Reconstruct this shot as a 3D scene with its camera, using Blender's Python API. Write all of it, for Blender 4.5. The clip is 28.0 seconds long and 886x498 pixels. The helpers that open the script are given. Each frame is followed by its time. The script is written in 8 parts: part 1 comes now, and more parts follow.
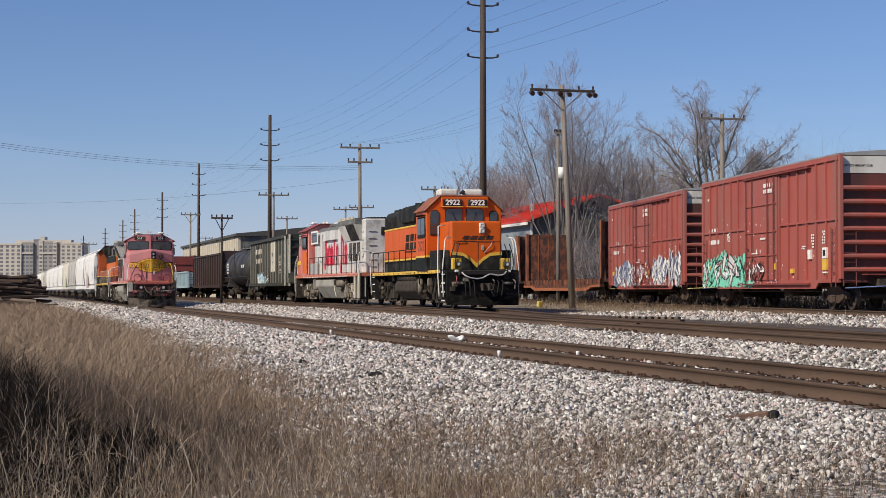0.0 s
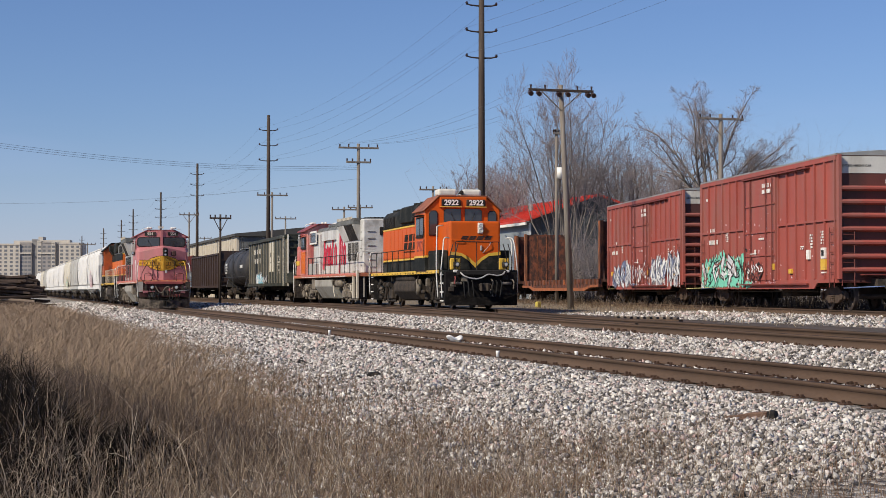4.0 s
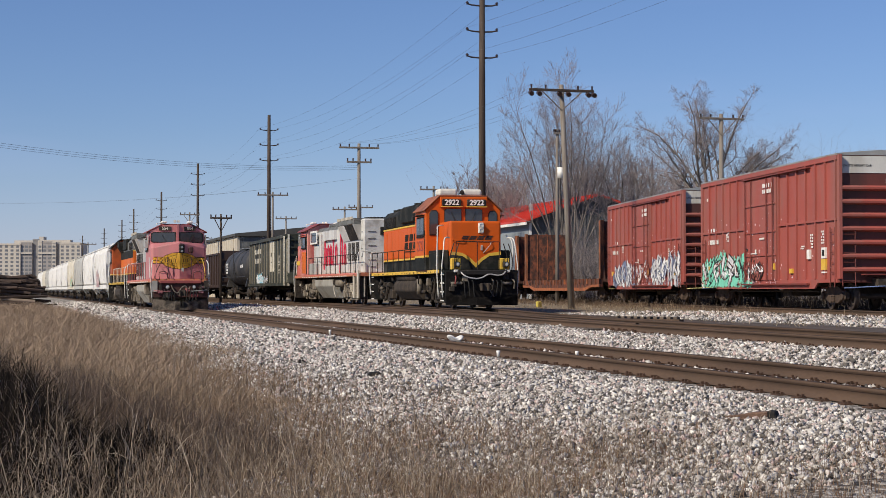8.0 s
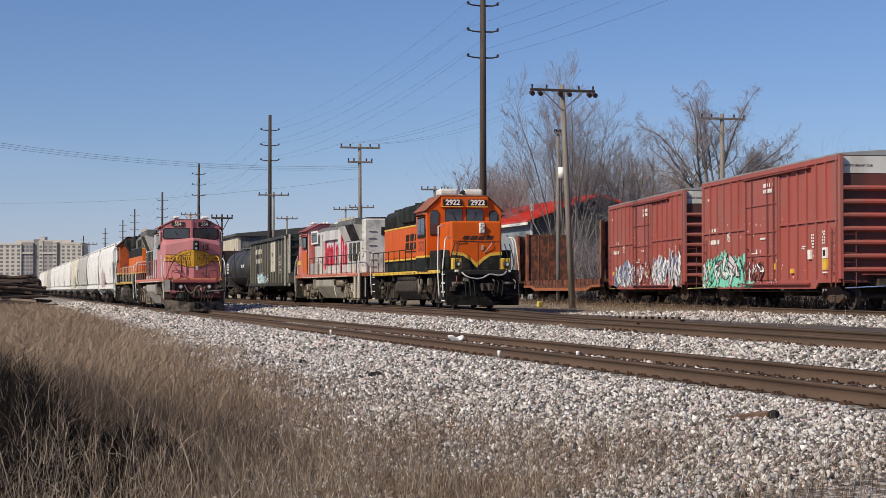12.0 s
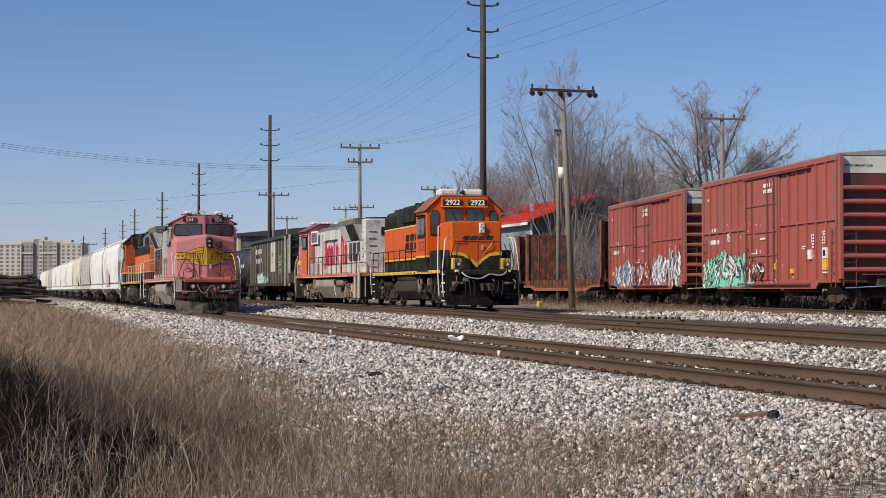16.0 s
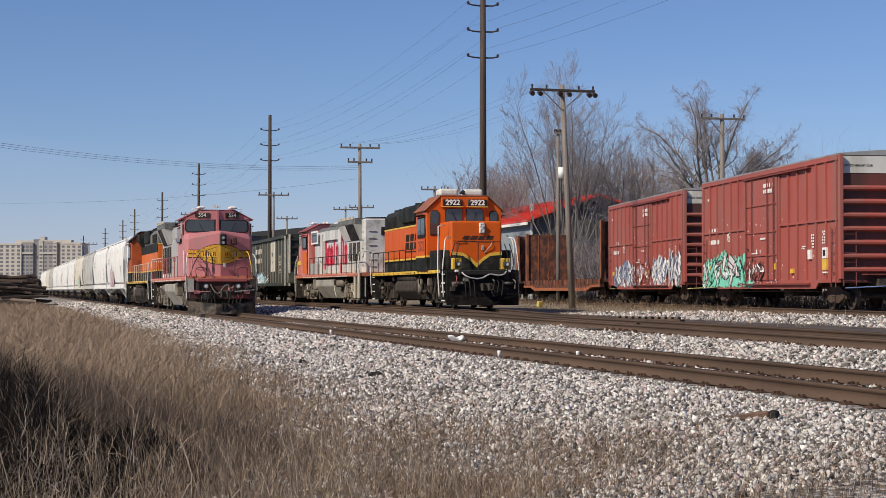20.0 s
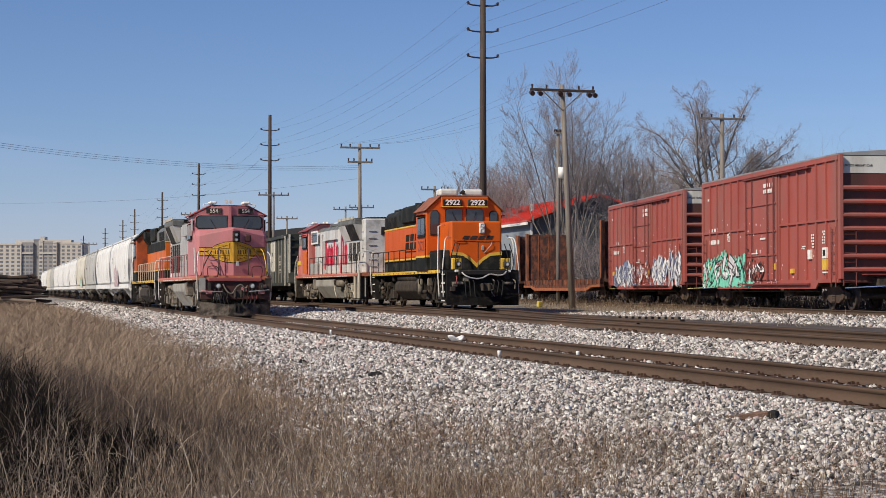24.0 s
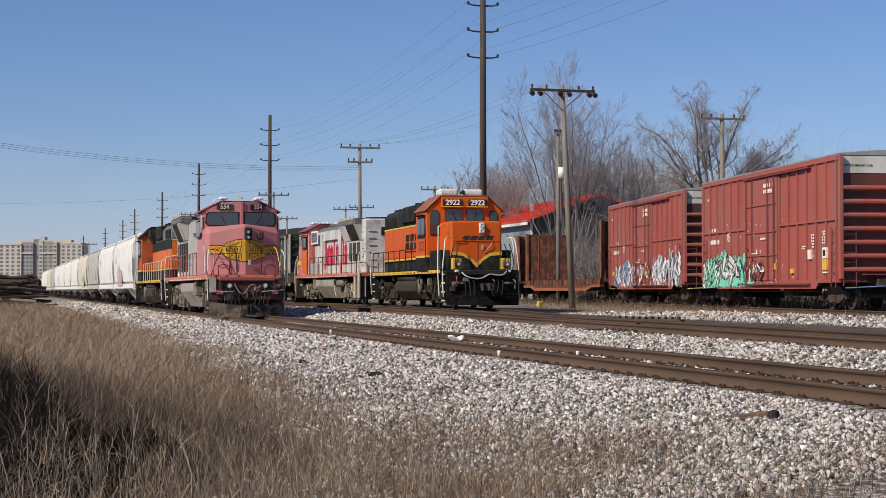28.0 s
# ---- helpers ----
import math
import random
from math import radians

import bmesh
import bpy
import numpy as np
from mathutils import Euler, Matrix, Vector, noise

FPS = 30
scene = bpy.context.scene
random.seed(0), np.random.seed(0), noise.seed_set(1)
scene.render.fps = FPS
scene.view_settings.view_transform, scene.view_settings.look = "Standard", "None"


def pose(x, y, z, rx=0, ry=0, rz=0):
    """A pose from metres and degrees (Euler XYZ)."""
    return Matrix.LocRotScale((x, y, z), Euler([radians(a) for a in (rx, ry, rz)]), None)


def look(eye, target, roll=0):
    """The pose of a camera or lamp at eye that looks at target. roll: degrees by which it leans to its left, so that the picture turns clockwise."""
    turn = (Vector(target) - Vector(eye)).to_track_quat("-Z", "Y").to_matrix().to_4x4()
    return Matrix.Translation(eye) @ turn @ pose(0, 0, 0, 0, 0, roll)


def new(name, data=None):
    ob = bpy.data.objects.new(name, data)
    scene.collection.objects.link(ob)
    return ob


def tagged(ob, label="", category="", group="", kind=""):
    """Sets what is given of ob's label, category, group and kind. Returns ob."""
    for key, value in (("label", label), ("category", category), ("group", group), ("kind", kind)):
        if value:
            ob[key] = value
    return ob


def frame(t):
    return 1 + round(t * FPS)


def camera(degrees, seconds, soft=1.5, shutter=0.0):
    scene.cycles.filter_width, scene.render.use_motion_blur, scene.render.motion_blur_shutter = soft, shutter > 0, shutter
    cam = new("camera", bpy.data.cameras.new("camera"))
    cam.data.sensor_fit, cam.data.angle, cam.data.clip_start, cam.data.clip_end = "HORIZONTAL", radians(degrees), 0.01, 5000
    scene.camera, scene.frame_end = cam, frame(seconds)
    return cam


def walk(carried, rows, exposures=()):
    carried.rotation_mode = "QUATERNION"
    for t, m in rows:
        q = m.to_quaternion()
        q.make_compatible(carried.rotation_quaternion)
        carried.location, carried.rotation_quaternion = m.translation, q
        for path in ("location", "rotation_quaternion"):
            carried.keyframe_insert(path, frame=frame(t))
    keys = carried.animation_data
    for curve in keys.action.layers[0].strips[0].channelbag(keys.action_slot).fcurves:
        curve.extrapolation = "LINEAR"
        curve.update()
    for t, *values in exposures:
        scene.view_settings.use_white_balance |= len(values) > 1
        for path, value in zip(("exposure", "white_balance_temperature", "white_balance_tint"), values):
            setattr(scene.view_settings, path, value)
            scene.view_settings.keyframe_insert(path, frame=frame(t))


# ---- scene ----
# World: +y runs away along the straight front track, +x across the tracks, z = 0 at its rail top.
AIM = -14.71        # the camera looks this many degrees off the track's direction
PITCH = 91.394
cam = camera(29.28, 28.0, soft=0.78)


def cam_row(t, yaw=0.0, pitch=0.0):
    return (t, pose(0, 0, 1.0, PITCH + pitch, 0, AIM + yaw))


walk(cam, [cam_row(0), cam_row(3.0), cam_row(3.5, -0.03), cam_row(5.5, -0.062, 0.02), cam_row(6.0, -0.062), cam_row(7.0, -0.055),
           cam_row(8.0, -0.03), cam_row(8.5), cam_row(28.0)],
     exposures=[(0, 0.0, 5550, 22), (28, 0.0, 5550, 22)])

# ---- daylight ----
SUN_EL = 38.0
SUN_DIR = (-0.92, -0.38)     # horizontal direction to the sun
world = bpy.data.worlds.new("sky")
scene.world = world
world.use_nodes = True
wn = world.node_tree
wn.nodes.clear()
sky = wn.nodes.new("ShaderNodeTexSky")
sky.sky_type = "NISHITA"
sky.sun_disc = False
sky.sun_elevation = radians(SUN_EL)
sky.sun_rotation = math.atan2(SUN_DIR[0], SUN_DIR[1])
sky.altitude = 200
sky.air_density, sky.dust_density, sky.ozone_density = 1.0, 0.12, 4.3
wbg = wn.nodes.new("ShaderNodeBackground")
wbg.inputs["Strength"].default_value = 0.075
wout = wn.nodes.new("ShaderNodeOutputWorld")
# thin horizon haze and faint cirrus all round
wtc = wn.nodes.new("ShaderNodeTexCoord")
wsep = wn.nodes.new("ShaderNodeSeparateXYZ")
wn.links.new(wtc.outputs["Generated"], wsep.inputs[0])
whz = wn.nodes.new("ShaderNodeMapRange")
whz.interpolation_type = "SMOOTHSTEP"
whz.inputs["From Min"].default_value, whz.inputs["From Max"].default_value = 0.0, 0.10
whz.inputs["To Min"].default_value, whz.inputs["To Max"].default_value = 0.26, 0.0
wn.links.new(wsep.outputs[2], whz.inputs[0])
wmp = wn.nodes.new("ShaderNodeMapping")
wmp.inputs["Scale"].default_value = (1.6, 1.6, 9.0)
wmp.inputs["Rotation"].default_value = (0.0, 0.10, 0.0)
wn.links.new(wtc.outputs["Generated"], wmp.inputs[0])
wno = wn.nodes.new("ShaderNodeTexNoise")
wno.inputs["Scale"].default_value, wno.inputs["Detail"].default_value, wno.inputs["Roughness"].default_value = 2.1, 6, 0.55
wn.links.new(wmp.outputs[0], wno.inputs[0])
wci = wn.nodes.new("ShaderNodeMapRange")
wci.interpolation_type = "SMOOTHSTEP"
wci.inputs["From Min"].default_value, wci.inputs["From Max"].default_value = 0.52, 0.78
wci.inputs["To Min"].default_value, wci.inputs["To Max"].default_value = 0.0, 0.08
wn.links.new(wno.outputs[0], wci.inputs[0])
wad = wn.nodes.new("ShaderNodeMath")
wad.operation = "ADD"
wn.links.new(whz.outputs[0], wad.inputs[0])
wn.links.new(wci.outputs[0], wad.inputs[1])
wmx = wn.nodes.new("ShaderNodeMix")
wmx.data_type = "RGBA"
wn.links.new(wad.outputs[0], wmx.inputs["Factor"])
wn.links.new(sky.outputs[0], wmx.inputs["A"])
wmx.inputs["B"].default_value = (6.9, 7.2, 9.2, 1)
wn.links.new(wmx.outputs["Result"], wbg.inputs[0])
wn.links.new(wbg.outputs[0], wout.inputs[0])
sun = new("sun", bpy.data.lights.new("sun", "SUN"))
sun.data.energy, sun.data.angle, sun.data.color = 4.8, radians(0.53), (1.0, 0.855, 0.52)
_h = math.cos(radians(SUN_EL))
_n = math.hypot(*SUN_DIR)
_s = Vector((SUN_DIR[0] / _n * _h, SUN_DIR[1] / _n * _h, math.sin(radians(SUN_EL))))
sun.matrix_world = look(_s * 50, (0, 0, 0))
# ---- materials ----
MATS = {}


def mat(name, base, rough=0.6, metal=0.0, var=0.25, scale=3.0, bump=0.15, dirt=None, dirt_amount=0.0, dirt_scale=1.2, spec=0.4,
        stretch=(1, 1, 1), per_piece=0.0, bump_scale=40.0):
    """A worn surface: base colour varied at two scales, patches of dirt with their own shape, and fine relief."""
    if name in MATS:
        return MATS[name]
    m = bpy.data.materials.new(name)
    MATS[name] = m
    m.use_nodes = True
    nt = m.node_tree
    L, N = nt.links, nt.nodes
    bs = N["Principled BSDF"]
    tc = N.new("ShaderNodeTexCoord")
    mp = N.new("ShaderNodeMapping")
    mp.inputs["Scale"].default_value = stretch
    L.new(tc.outputs["Object"], mp.inputs[0])
    n1 = N.new("ShaderNodeTexNoise")
    n1.inputs["Scale"].default_value, n1.inputs["Detail"].default_value = scale, 5
    n2 = N.new("ShaderNodeTexNoise")
    n2.inputs["Scale"].default_value, n2.inputs["Detail"].default_value = bump_scale, 3
    L.new(mp.outputs[0], n1.inputs[0])
    L.new(mp.outputs[0], n2.inputs[0])
    add = N.new("ShaderNodeMath")
    add.operation = "MULTIPLY_ADD"
    L.new(n2.outputs[0], add.inputs[0])
    add.inputs[1].default_value = 0.45
    L.new(n1.outputs[0], add.inputs[2])
    mr = N.new("ShaderNodeMapRange")
    mr.inputs["From Min"].default_value, mr.inputs["From Max"].default_value = 0.45, 1.0
    mr.inputs["To Min"].default_value, mr.inputs["To Max"].default_value = 1 - var, 1 + var
    L.new(add.outputs[0], mr.inputs[0])
    src = mr.outputs[0]
    if per_piece:
        oi = N.new("ShaderNodeObjectInfo") if per_piece > 0 else N.new("ShaderNodeNewGeometry")
        r = N.new("ShaderNodeMapRange")
        r.inputs["To Min"].default_value, r.inputs["To Max"].default_value = 1 - abs(per_piece), 1 + abs(per_piece)
        L.new(oi.outputs["Random" if per_piece > 0 else "Random Per Island"], r.inputs[0])
        mu = N.new("ShaderNodeMath")
        mu.operation = "MULTIPLY"
        L.new(src, mu.inputs[0])
        L.new(r.outputs[0], mu.inputs[1])
        src = mu.outputs[0]
    mul = N.new("ShaderNodeMix")
    mul.data_type, mul.blend_type = "RGBA", "MULTIPLY"
    mul.inputs["Factor"].default_value = 1.0
    mul.inputs["A"].default_value = (*base, 1)
    L.new(src, mul.inputs["B"])
    col = mul.outputs["Result"]
    if dirt is not None:
        n3 = N.new("ShaderNodeTexNoise")
        n3.inputs["Scale"].default_value, n3.inputs["Detail"].default_value, n3.inputs["Roughness"].default_value = dirt_scale, 8, 0.65
        L.new(mp.outputs[0], n3.inputs[0])
        dr = N.new("ShaderNodeMapRange")
        dr.inputs["From Min"].default_value = 0.62 - 0.35 * dirt_amount
        dr.inputs["From Max"].default_value = 0.80 - 0.30 * dirt_amount
        dr.inputs["To Max"].default_value = 0.9
        L.new(n3.outputs[0], dr.inputs[0])
        mx = N.new("ShaderNodeMix")
        mx.data_type = "RGBA"
        L.new(dr.outputs[0], mx.inputs["Factor"])
        L.new(col, mx.inputs["A"])
        mx.inputs["B"].default_value = (*dirt, 1)
        col = mx.outputs["Result"]
    L.new(col, bs.inputs["Base Color"])
    rr = N.new("ShaderNodeMapRange")
    rr.inputs["To Min"].default_value, rr.inputs["To Max"].default_value = max(0.05, rough - 0.12), min(1, rough + 0.12)
    L.new(n1.outputs[0], rr.inputs[0])
    L.new(rr.outputs[0], bs.inputs["Roughness"])
    bs.inputs["Metallic"].default_value = metal
    bs.inputs["Specular IOR Level"].default_value = spec
    if bump:
        bp = N.new("ShaderNodeBump")
        bp.inputs["Strength"].default_value, bp.inputs["Distance"].default_value = bump, 0.02
        L.new(add.outputs[0], bp.inputs["Height"])
        L.new(bp.outputs[0], bs.inputs["Normal"])
    return m


# ---- mesh helpers ----
def part(name, bm, material, parent=None, label="", smooth=False, at=None):
    """Link a bmesh as one mesh object under a thing or a part."""
    me = bpy.data.meshes.new(name)
    bm.to_mesh(me)
    bm.free()
    if material is not None:
        me.materials.append(material)
    if smooth:
        me.shade_smooth()
    ob = new(name, me)
    if parent is not None:
        ob.parent = parent
    if at is not None:
        ob.matrix_basis = at
    if label:
        ob["label"] = label
    return ob


def thing(name, m, label, category, group="", kind=""):
    ob = new(name)
    ob.empty_display_size = 0.2
    ob.matrix_basis = m
    return tagged(ob, label, category, group, kind)


def B():
    return bmesh.new()


def box(bm, x0, x1, y0, y1, z0, z1, bev=0.0, seg=1):
    v = [bm.verts.new(p) for p in ((x0, y0, z0), (x1, y0, z0), (x1, y1, z0), (x0, y1, z0), (x0, y0, z1), (x1, y0, z1), (x1, y1, z1), (x0, y1, z1))]
    f = [bm.faces.new([v[i] for i in q]) for q in ((0, 3, 2, 1), (4, 5, 6, 7), (0, 1, 5, 4), (1, 2, 6, 5), (2, 3, 7, 6), (3, 0, 4, 7))]
    if bev:
        ed = list({e for q in f for e in q.edges})
        bmesh.ops.bevel(bm, geom=ed, offset=bev, segments=seg, profile=0.5, affect="EDGES")
    return bm


def prism(bm, pts, axis, a0, a1, bev=0.0, seg=1):
    """Extrude a polygon. axis 'x': pts are (y, z); 'y': (x, z); 'z': (x, y)."""
    def P(p, a):
        return (a, p[0], p[1]) if axis == "x" else (p[0], a, p[1]) if axis == "y" else (p[0], p[1], a)
    lo = [bm.verts.new(P(p, a0)) for p in pts]
    hi = [bm.verts.new(P(p, a1)) for p in pts]
    n = len(pts)
    f = [bm.faces.new(lo), bm.faces.new(hi[::-1])]
    for i in range(n):
        j = (i + 1) % n
        f.append(bm.faces.new((lo[j], lo[i], hi[i], hi[j])))
    bmesh.ops.recalc_face_normals(bm, faces=f)
    if bev:
        ed = list({e for q in f for e in q.edges})
        bmesh.ops.bevel(bm, geom=ed, offset=bev, segments=seg, profile=0.5, affect="EDGES")
    return bm


def tube(bm, pts, r, n=6, r1=None, cap=True):
    pts = [Vector(p) for p in pts]
    rings = []
    for i, p in enumerate(pts):
        d = (pts[min(i + 1, len(pts) - 1)] - pts[max(i - 1, 0)])
        d = d.normalized() if d.length > 1e-9 else Vector((0, 0, 1))
        a = d.orthogonal().normalized() if abs(d.z) > 0.999 else d.cross(Vector((0, 0, 1))).normalized()
        b = d.cross(a)
        rr = r if r1 is None else r + (r1 - r) * i / (len(pts) - 1)
        rings.append([bm.verts.new(p + rr * (math.cos(2 * math.pi * k / n) * a + math.sin(2 * math.pi * k / n) * b)) for k in range(n)])
    for u, w in zip(rings, rings[1:]):
        for k in range(n):
            bm.faces.new((u[k], u[(k + 1) % n], w[(k + 1) % n], w[k]))
    if cap and n > 2:
        bm.faces.new(rings[0][::-1])
        bm.faces.new(rings[-1])
    return bm


def ring(bm, c, axis, r0, r1, w, n=20):
    """A disc or ring with a bore, centred at c, its axis along x, y or z."""
    k = "xyz".index(axis)
    a, b = [(1, 2), (2, 0), (0, 1)][k]
    vs = []
    for rr, off in ((r1, -w / 2), (r1, w / 2), (r0, w / 2), (r0, -w / 2)):
        row = []
        for i in range(n):
            t = 2 * math.pi * i / n
            p = [0, 0, 0]
            p[k] = c[k] + off
            p[a] = c[a] + rr * math.cos(t)
            p[b] = c[b] + rr * math.sin(t)
            row.append(bm.verts.new(p))
        vs.append(row)
    for q in range(4):
        u, w2 = vs[q], vs[(q + 1) % 4]
        for i in range(n):
            bm.faces.new((u[i], u[(i + 1) % n], w2[(i + 1) % n], w2[i]))
    return bm


def mesh_np(name, verts, faces, material, parent=None, smooth=False):
    """One mesh from arrays: verts (n, 3), faces (m, k), all of one k."""
    me = bpy.data.meshes.new(name)
    verts = np.asarray(verts, dtype=np.float32)
    faces = np.asarray(faces, dtype=np.int32)
    m, k = faces.shape
    me.vertices.add(len(verts))
    me.vertices.foreach_set("co", verts.ravel())
    me.loops.add(m * k)
    me.loops.foreach_set("vertex_index", faces.ravel())
    me.polygons.add(m)
    me.polygons.foreach_set("loop_start", np.arange(0, m * k, k, dtype=np.int32))
    me.update(calc_edges=True)
    if smooth:
        me.shade_smooth()
    me.materials.append(material)
    ob = new(name, me)
    if parent is not None:
        ob.parent = parent
    return ob


def word(name, text, size, m, material, parent, depth=0.004, bold=0.0):
    """Lettering in the built-in font: reads along local x, stands along local y."""
    cu = bpy.data.curves.new(name, "FONT")
    cu.body, cu.size, cu.align_x, cu.align_y, cu.extrude, cu.offset = text, size, "CENTER", "CENTER", depth, bold
    tmp = bpy.data.objects.new(name, cu)
    me = bpy.data.meshes.new_from_object(tmp)
    bpy.data.objects.remove(tmp)
    me.materials.append(material)
    ob = new(name, me)
    ob.parent = parent
    ob.matrix_basis = m
    return ob


FRONT = Matrix(((1, 0, 0, 0), (0, 0, -1, 0), (0, 1, 0, 0), (0, 0, 0, 1)))      # lettering that faces -y
LEFT = Matrix(((0, 0, -1, 0), (-1, 0, 0, 0), (0, 1, 0, 0), (0, 0, 0, 1)))      # lettering that faces -x
# ---- ground ----
PROFILE = [(-60, -0.3), (-10, -0.45), (0, -0.52), (3, -0.47), (5, -0.36), (7.0, -0.23), (7.8, -0.19), (11.1, -0.17), (11.6, -0.13), (12.4, 0.03),
           (13.6, 0.05), (20.5, 0.08), (24, 0.12), (30, 0.16), (60, 0.2)]
_r = random.Random(3)
WAVES = [(_r.uniform(0.2, 2.0), _r.uniform(-1.5, 1.5), _r.uniform(0, 6.28)) for _ in range(14)]
PX, PZ = [a for a, b in PROFILE], [b for a, b in PROFILE]


def ground_z(x, y):
    """Height of the ground: a ballasted bed beside the front track, a little higher under the tracks behind."""
    x, y = np.asarray(x, dtype=float), np.asarray(y, dtype=float)
    bumps = np.zeros(np.broadcast(x, y).shape)
    for fx, fy, ph in WAVES:
        bumps = bumps + np.sin(x * fx + y * fy + ph) * 0.012
    calm = np.clip((7.4 - x) / 1.5, 0.15, 1) * np.clip((220 - y) / 30, 0, 1) * np.clip((x + 60) / 20, 0, 1)
    return np.interp(x, PX, PZ) + bumps * calm


def ground_material():
    """Pale crushed stone near the tracks that gives way to dry earth and straw."""
    m = bpy.data.materials.new("ground_ballast_and_earth")
    m.use_nodes = True
    N, L = m.node_tree.nodes, m.node_tree.links
    bs = N["Principled BSDF"]
    geo = N.new("ShaderNodeTexCoord")
    sep = N.new("ShaderNodeSeparateXYZ")
    L.new(geo.outputs["Object"], sep.inputs[0])
    vo = N.new("ShaderNodeTexVoronoi")
    vo.inputs["Scale"].default_value = 20.0
    vo.inputs["Randomness"].default_value = 1.0
    L.new(geo.outputs["Object"], vo.inputs[0])
    hue = N.new("ShaderNodeSeparateXYZ")
    L.new(vo.outputs["Color"], hue.inputs[0])
    ramp = N.new("ShaderNodeValToRGB")
    e = ramp.color_ramp.elements
    e[0].position, e[0].color = 0.0, (0.05, 0.045, 0.04, 1)
    e[1].position, e[1].color = 1.0, (0.50, 0.47, 0.44, 1)
    k = ramp.color_ramp.elements.new(0.45)
    k.color = (0.21, 0.19, 0.175, 1)
    L.new(hue.outputs[0], ramp.inputs[0])
    ns = N.new("ShaderNodeTexNoise")
    ns.inputs["Scale"].default_value, ns.inputs["Detail"].default_value = 0.5, 6
    L.new(geo.outputs["Object"], ns.inputs[0])
    nf = N.new("ShaderNodeTexNoise")
    nf.inputs["Scale"].default_value, nf.inputs["Detail"].default_value = 9, 6
    L.new(geo.outputs["Object"], nf.inputs[0])
    earth = N.new("ShaderNodeValToRGB")
    g = earth.color_ramp.elements
    g[0].position, g[0].color = 0.3, (0.13, 0.10, 0.07, 1)
    g[1].position, g[1].color = 0.7, (0.36, 0.29, 0.19, 1)
    L.new(nf.outputs[0], earth.inputs[0])
    jit = N.new("ShaderNodeMath")
    jit.operation = "MULTIPLY_ADD"
    jit.inputs[1].default_value = 5.0
    L.new(ns.outputs[0], jit.inputs[0])
    L.new(sep.outputs[0], jit.inputs[2])
    lo = N.new("ShaderNodeMapRange")
    lo.inputs["From Min"].default_value, lo.inputs["From Max"].default_value = 4.0, 6.6
    L.new(jit.outputs[0], lo.inputs[0])
    hi = N.new("ShaderNodeMapRange")
    hi.inputs["From Min"].default_value, hi.inputs["From Max"].default_value = 23.3, 24.8
    hi.inputs["To Min"].default_value, hi.inputs["To Max"].default_value = 1, 0.12
    L.new(jit.outputs[0], hi.inputs[0])
    mu = N.new("ShaderNodeMath")
    mu.operation = "MULTIPLY"
    L.new(lo.outputs[0], mu.inputs[0])
    L.new(hi.outputs[0], mu.inputs[1])
    mx = N.new("ShaderNodeMix")
    mx.data_type = "RGBA"
    L.new(mu.outputs[0], mx.inputs["Factor"])
    L.new(earth.outputs[0], mx.inputs["A"])
    L.new(ramp.outputs[0], mx.inputs["B"])
    L.new(mx.outputs["Result"], bs.inputs["Base Color"])
    bs.inputs["Roughness"].default_value = 0.95
    bp = N.new("ShaderNodeBump")
    bp.inputs["Strength"].default_value, bp.inputs["Distance"].default_value = 0.9, 0.05
    bp.invert = True
    L.new(vo.outputs["Distance"], bp.inputs["Height"])
    L.new(bp.outputs[0], bs.inputs["Normal"])
    return m


def build_ground():
    xs = np.concatenate([[-4000, -1500, -500, -200, -100, -60], np.arange(-40, -6, 2.0), np.arange(-6, 34, 0.25), np.arange(34, 80, 4.0), [120, 250, 600, 1500, 4000]])
    ys = np.concatenate([[-400, -150, -60, -30, -12], np.arange(-6, 70, 0.5), np.arange(70, 200, 4.0), [220, 260, 320, 420, 600, 900, 1500, 2500, 4800]])
    X, Y = np.meshgrid(xs, ys)
    Z = ground_z(X, Y)
    n, m = X.shape
    idx = np.arange(n * m).reshape(n, m)
    F = np.stack([idx[:-1, :-1], idx[:-1, 1:], idx[1:, 1:], idx[1:, :-1]], -1).reshape(-1, 4)
    ob = mesh_np("ground", np.stack([X, Y, Z], -1).reshape(-1, 3), F, ground_material(), smooth=True)
    tagged(ob, "pale crushed-stone railway ground with dry earth and straw", "ground", kind="structure")


build_ground()

# ---- tracks ----
mat_rail = mat("rusty_rail_steel", (0.100, 0.063, 0.042), 0.85, 0.1, var=0.3, scale=1.5, bump=0.2, dirt=(0.078, 0.053, 0.036), dirt_amount=0.5, stretch=(1, 0.2, 1))
mat_spike = mat("dark_rusty_spikes", (0.075, 0.042, 0.027), 0.9, var=0.4, scale=6, bump=0.2)
mat_head = mat("dark_rusted_rail_head", (0.05, 0.033, 0.025), 0.8, 0.1, spec=0.2, var=0.3, scale=2, bump=0.05)
mat_tie = mat("weathered_tie", (0.11, 0.085, 0.065), 0.95, var=0.4, scale=3, bump=0.5, per_piece=0.35, stretch=(0.3, 3, 3))
RAIL = [(-0.075, 0), (0.075, 0), (0.075, 0.013), (0.012, 0.035), (0.009, 0.125), (0.034, 0.138), (0.034, 0.172), (0.026, 0.178),
        (-0.026, 0.178), (-0.034, 0.172), (-0.034, 0.138), (-0.009, 0.125), (-0.012, 0.035), (-0.075, 0.013)]


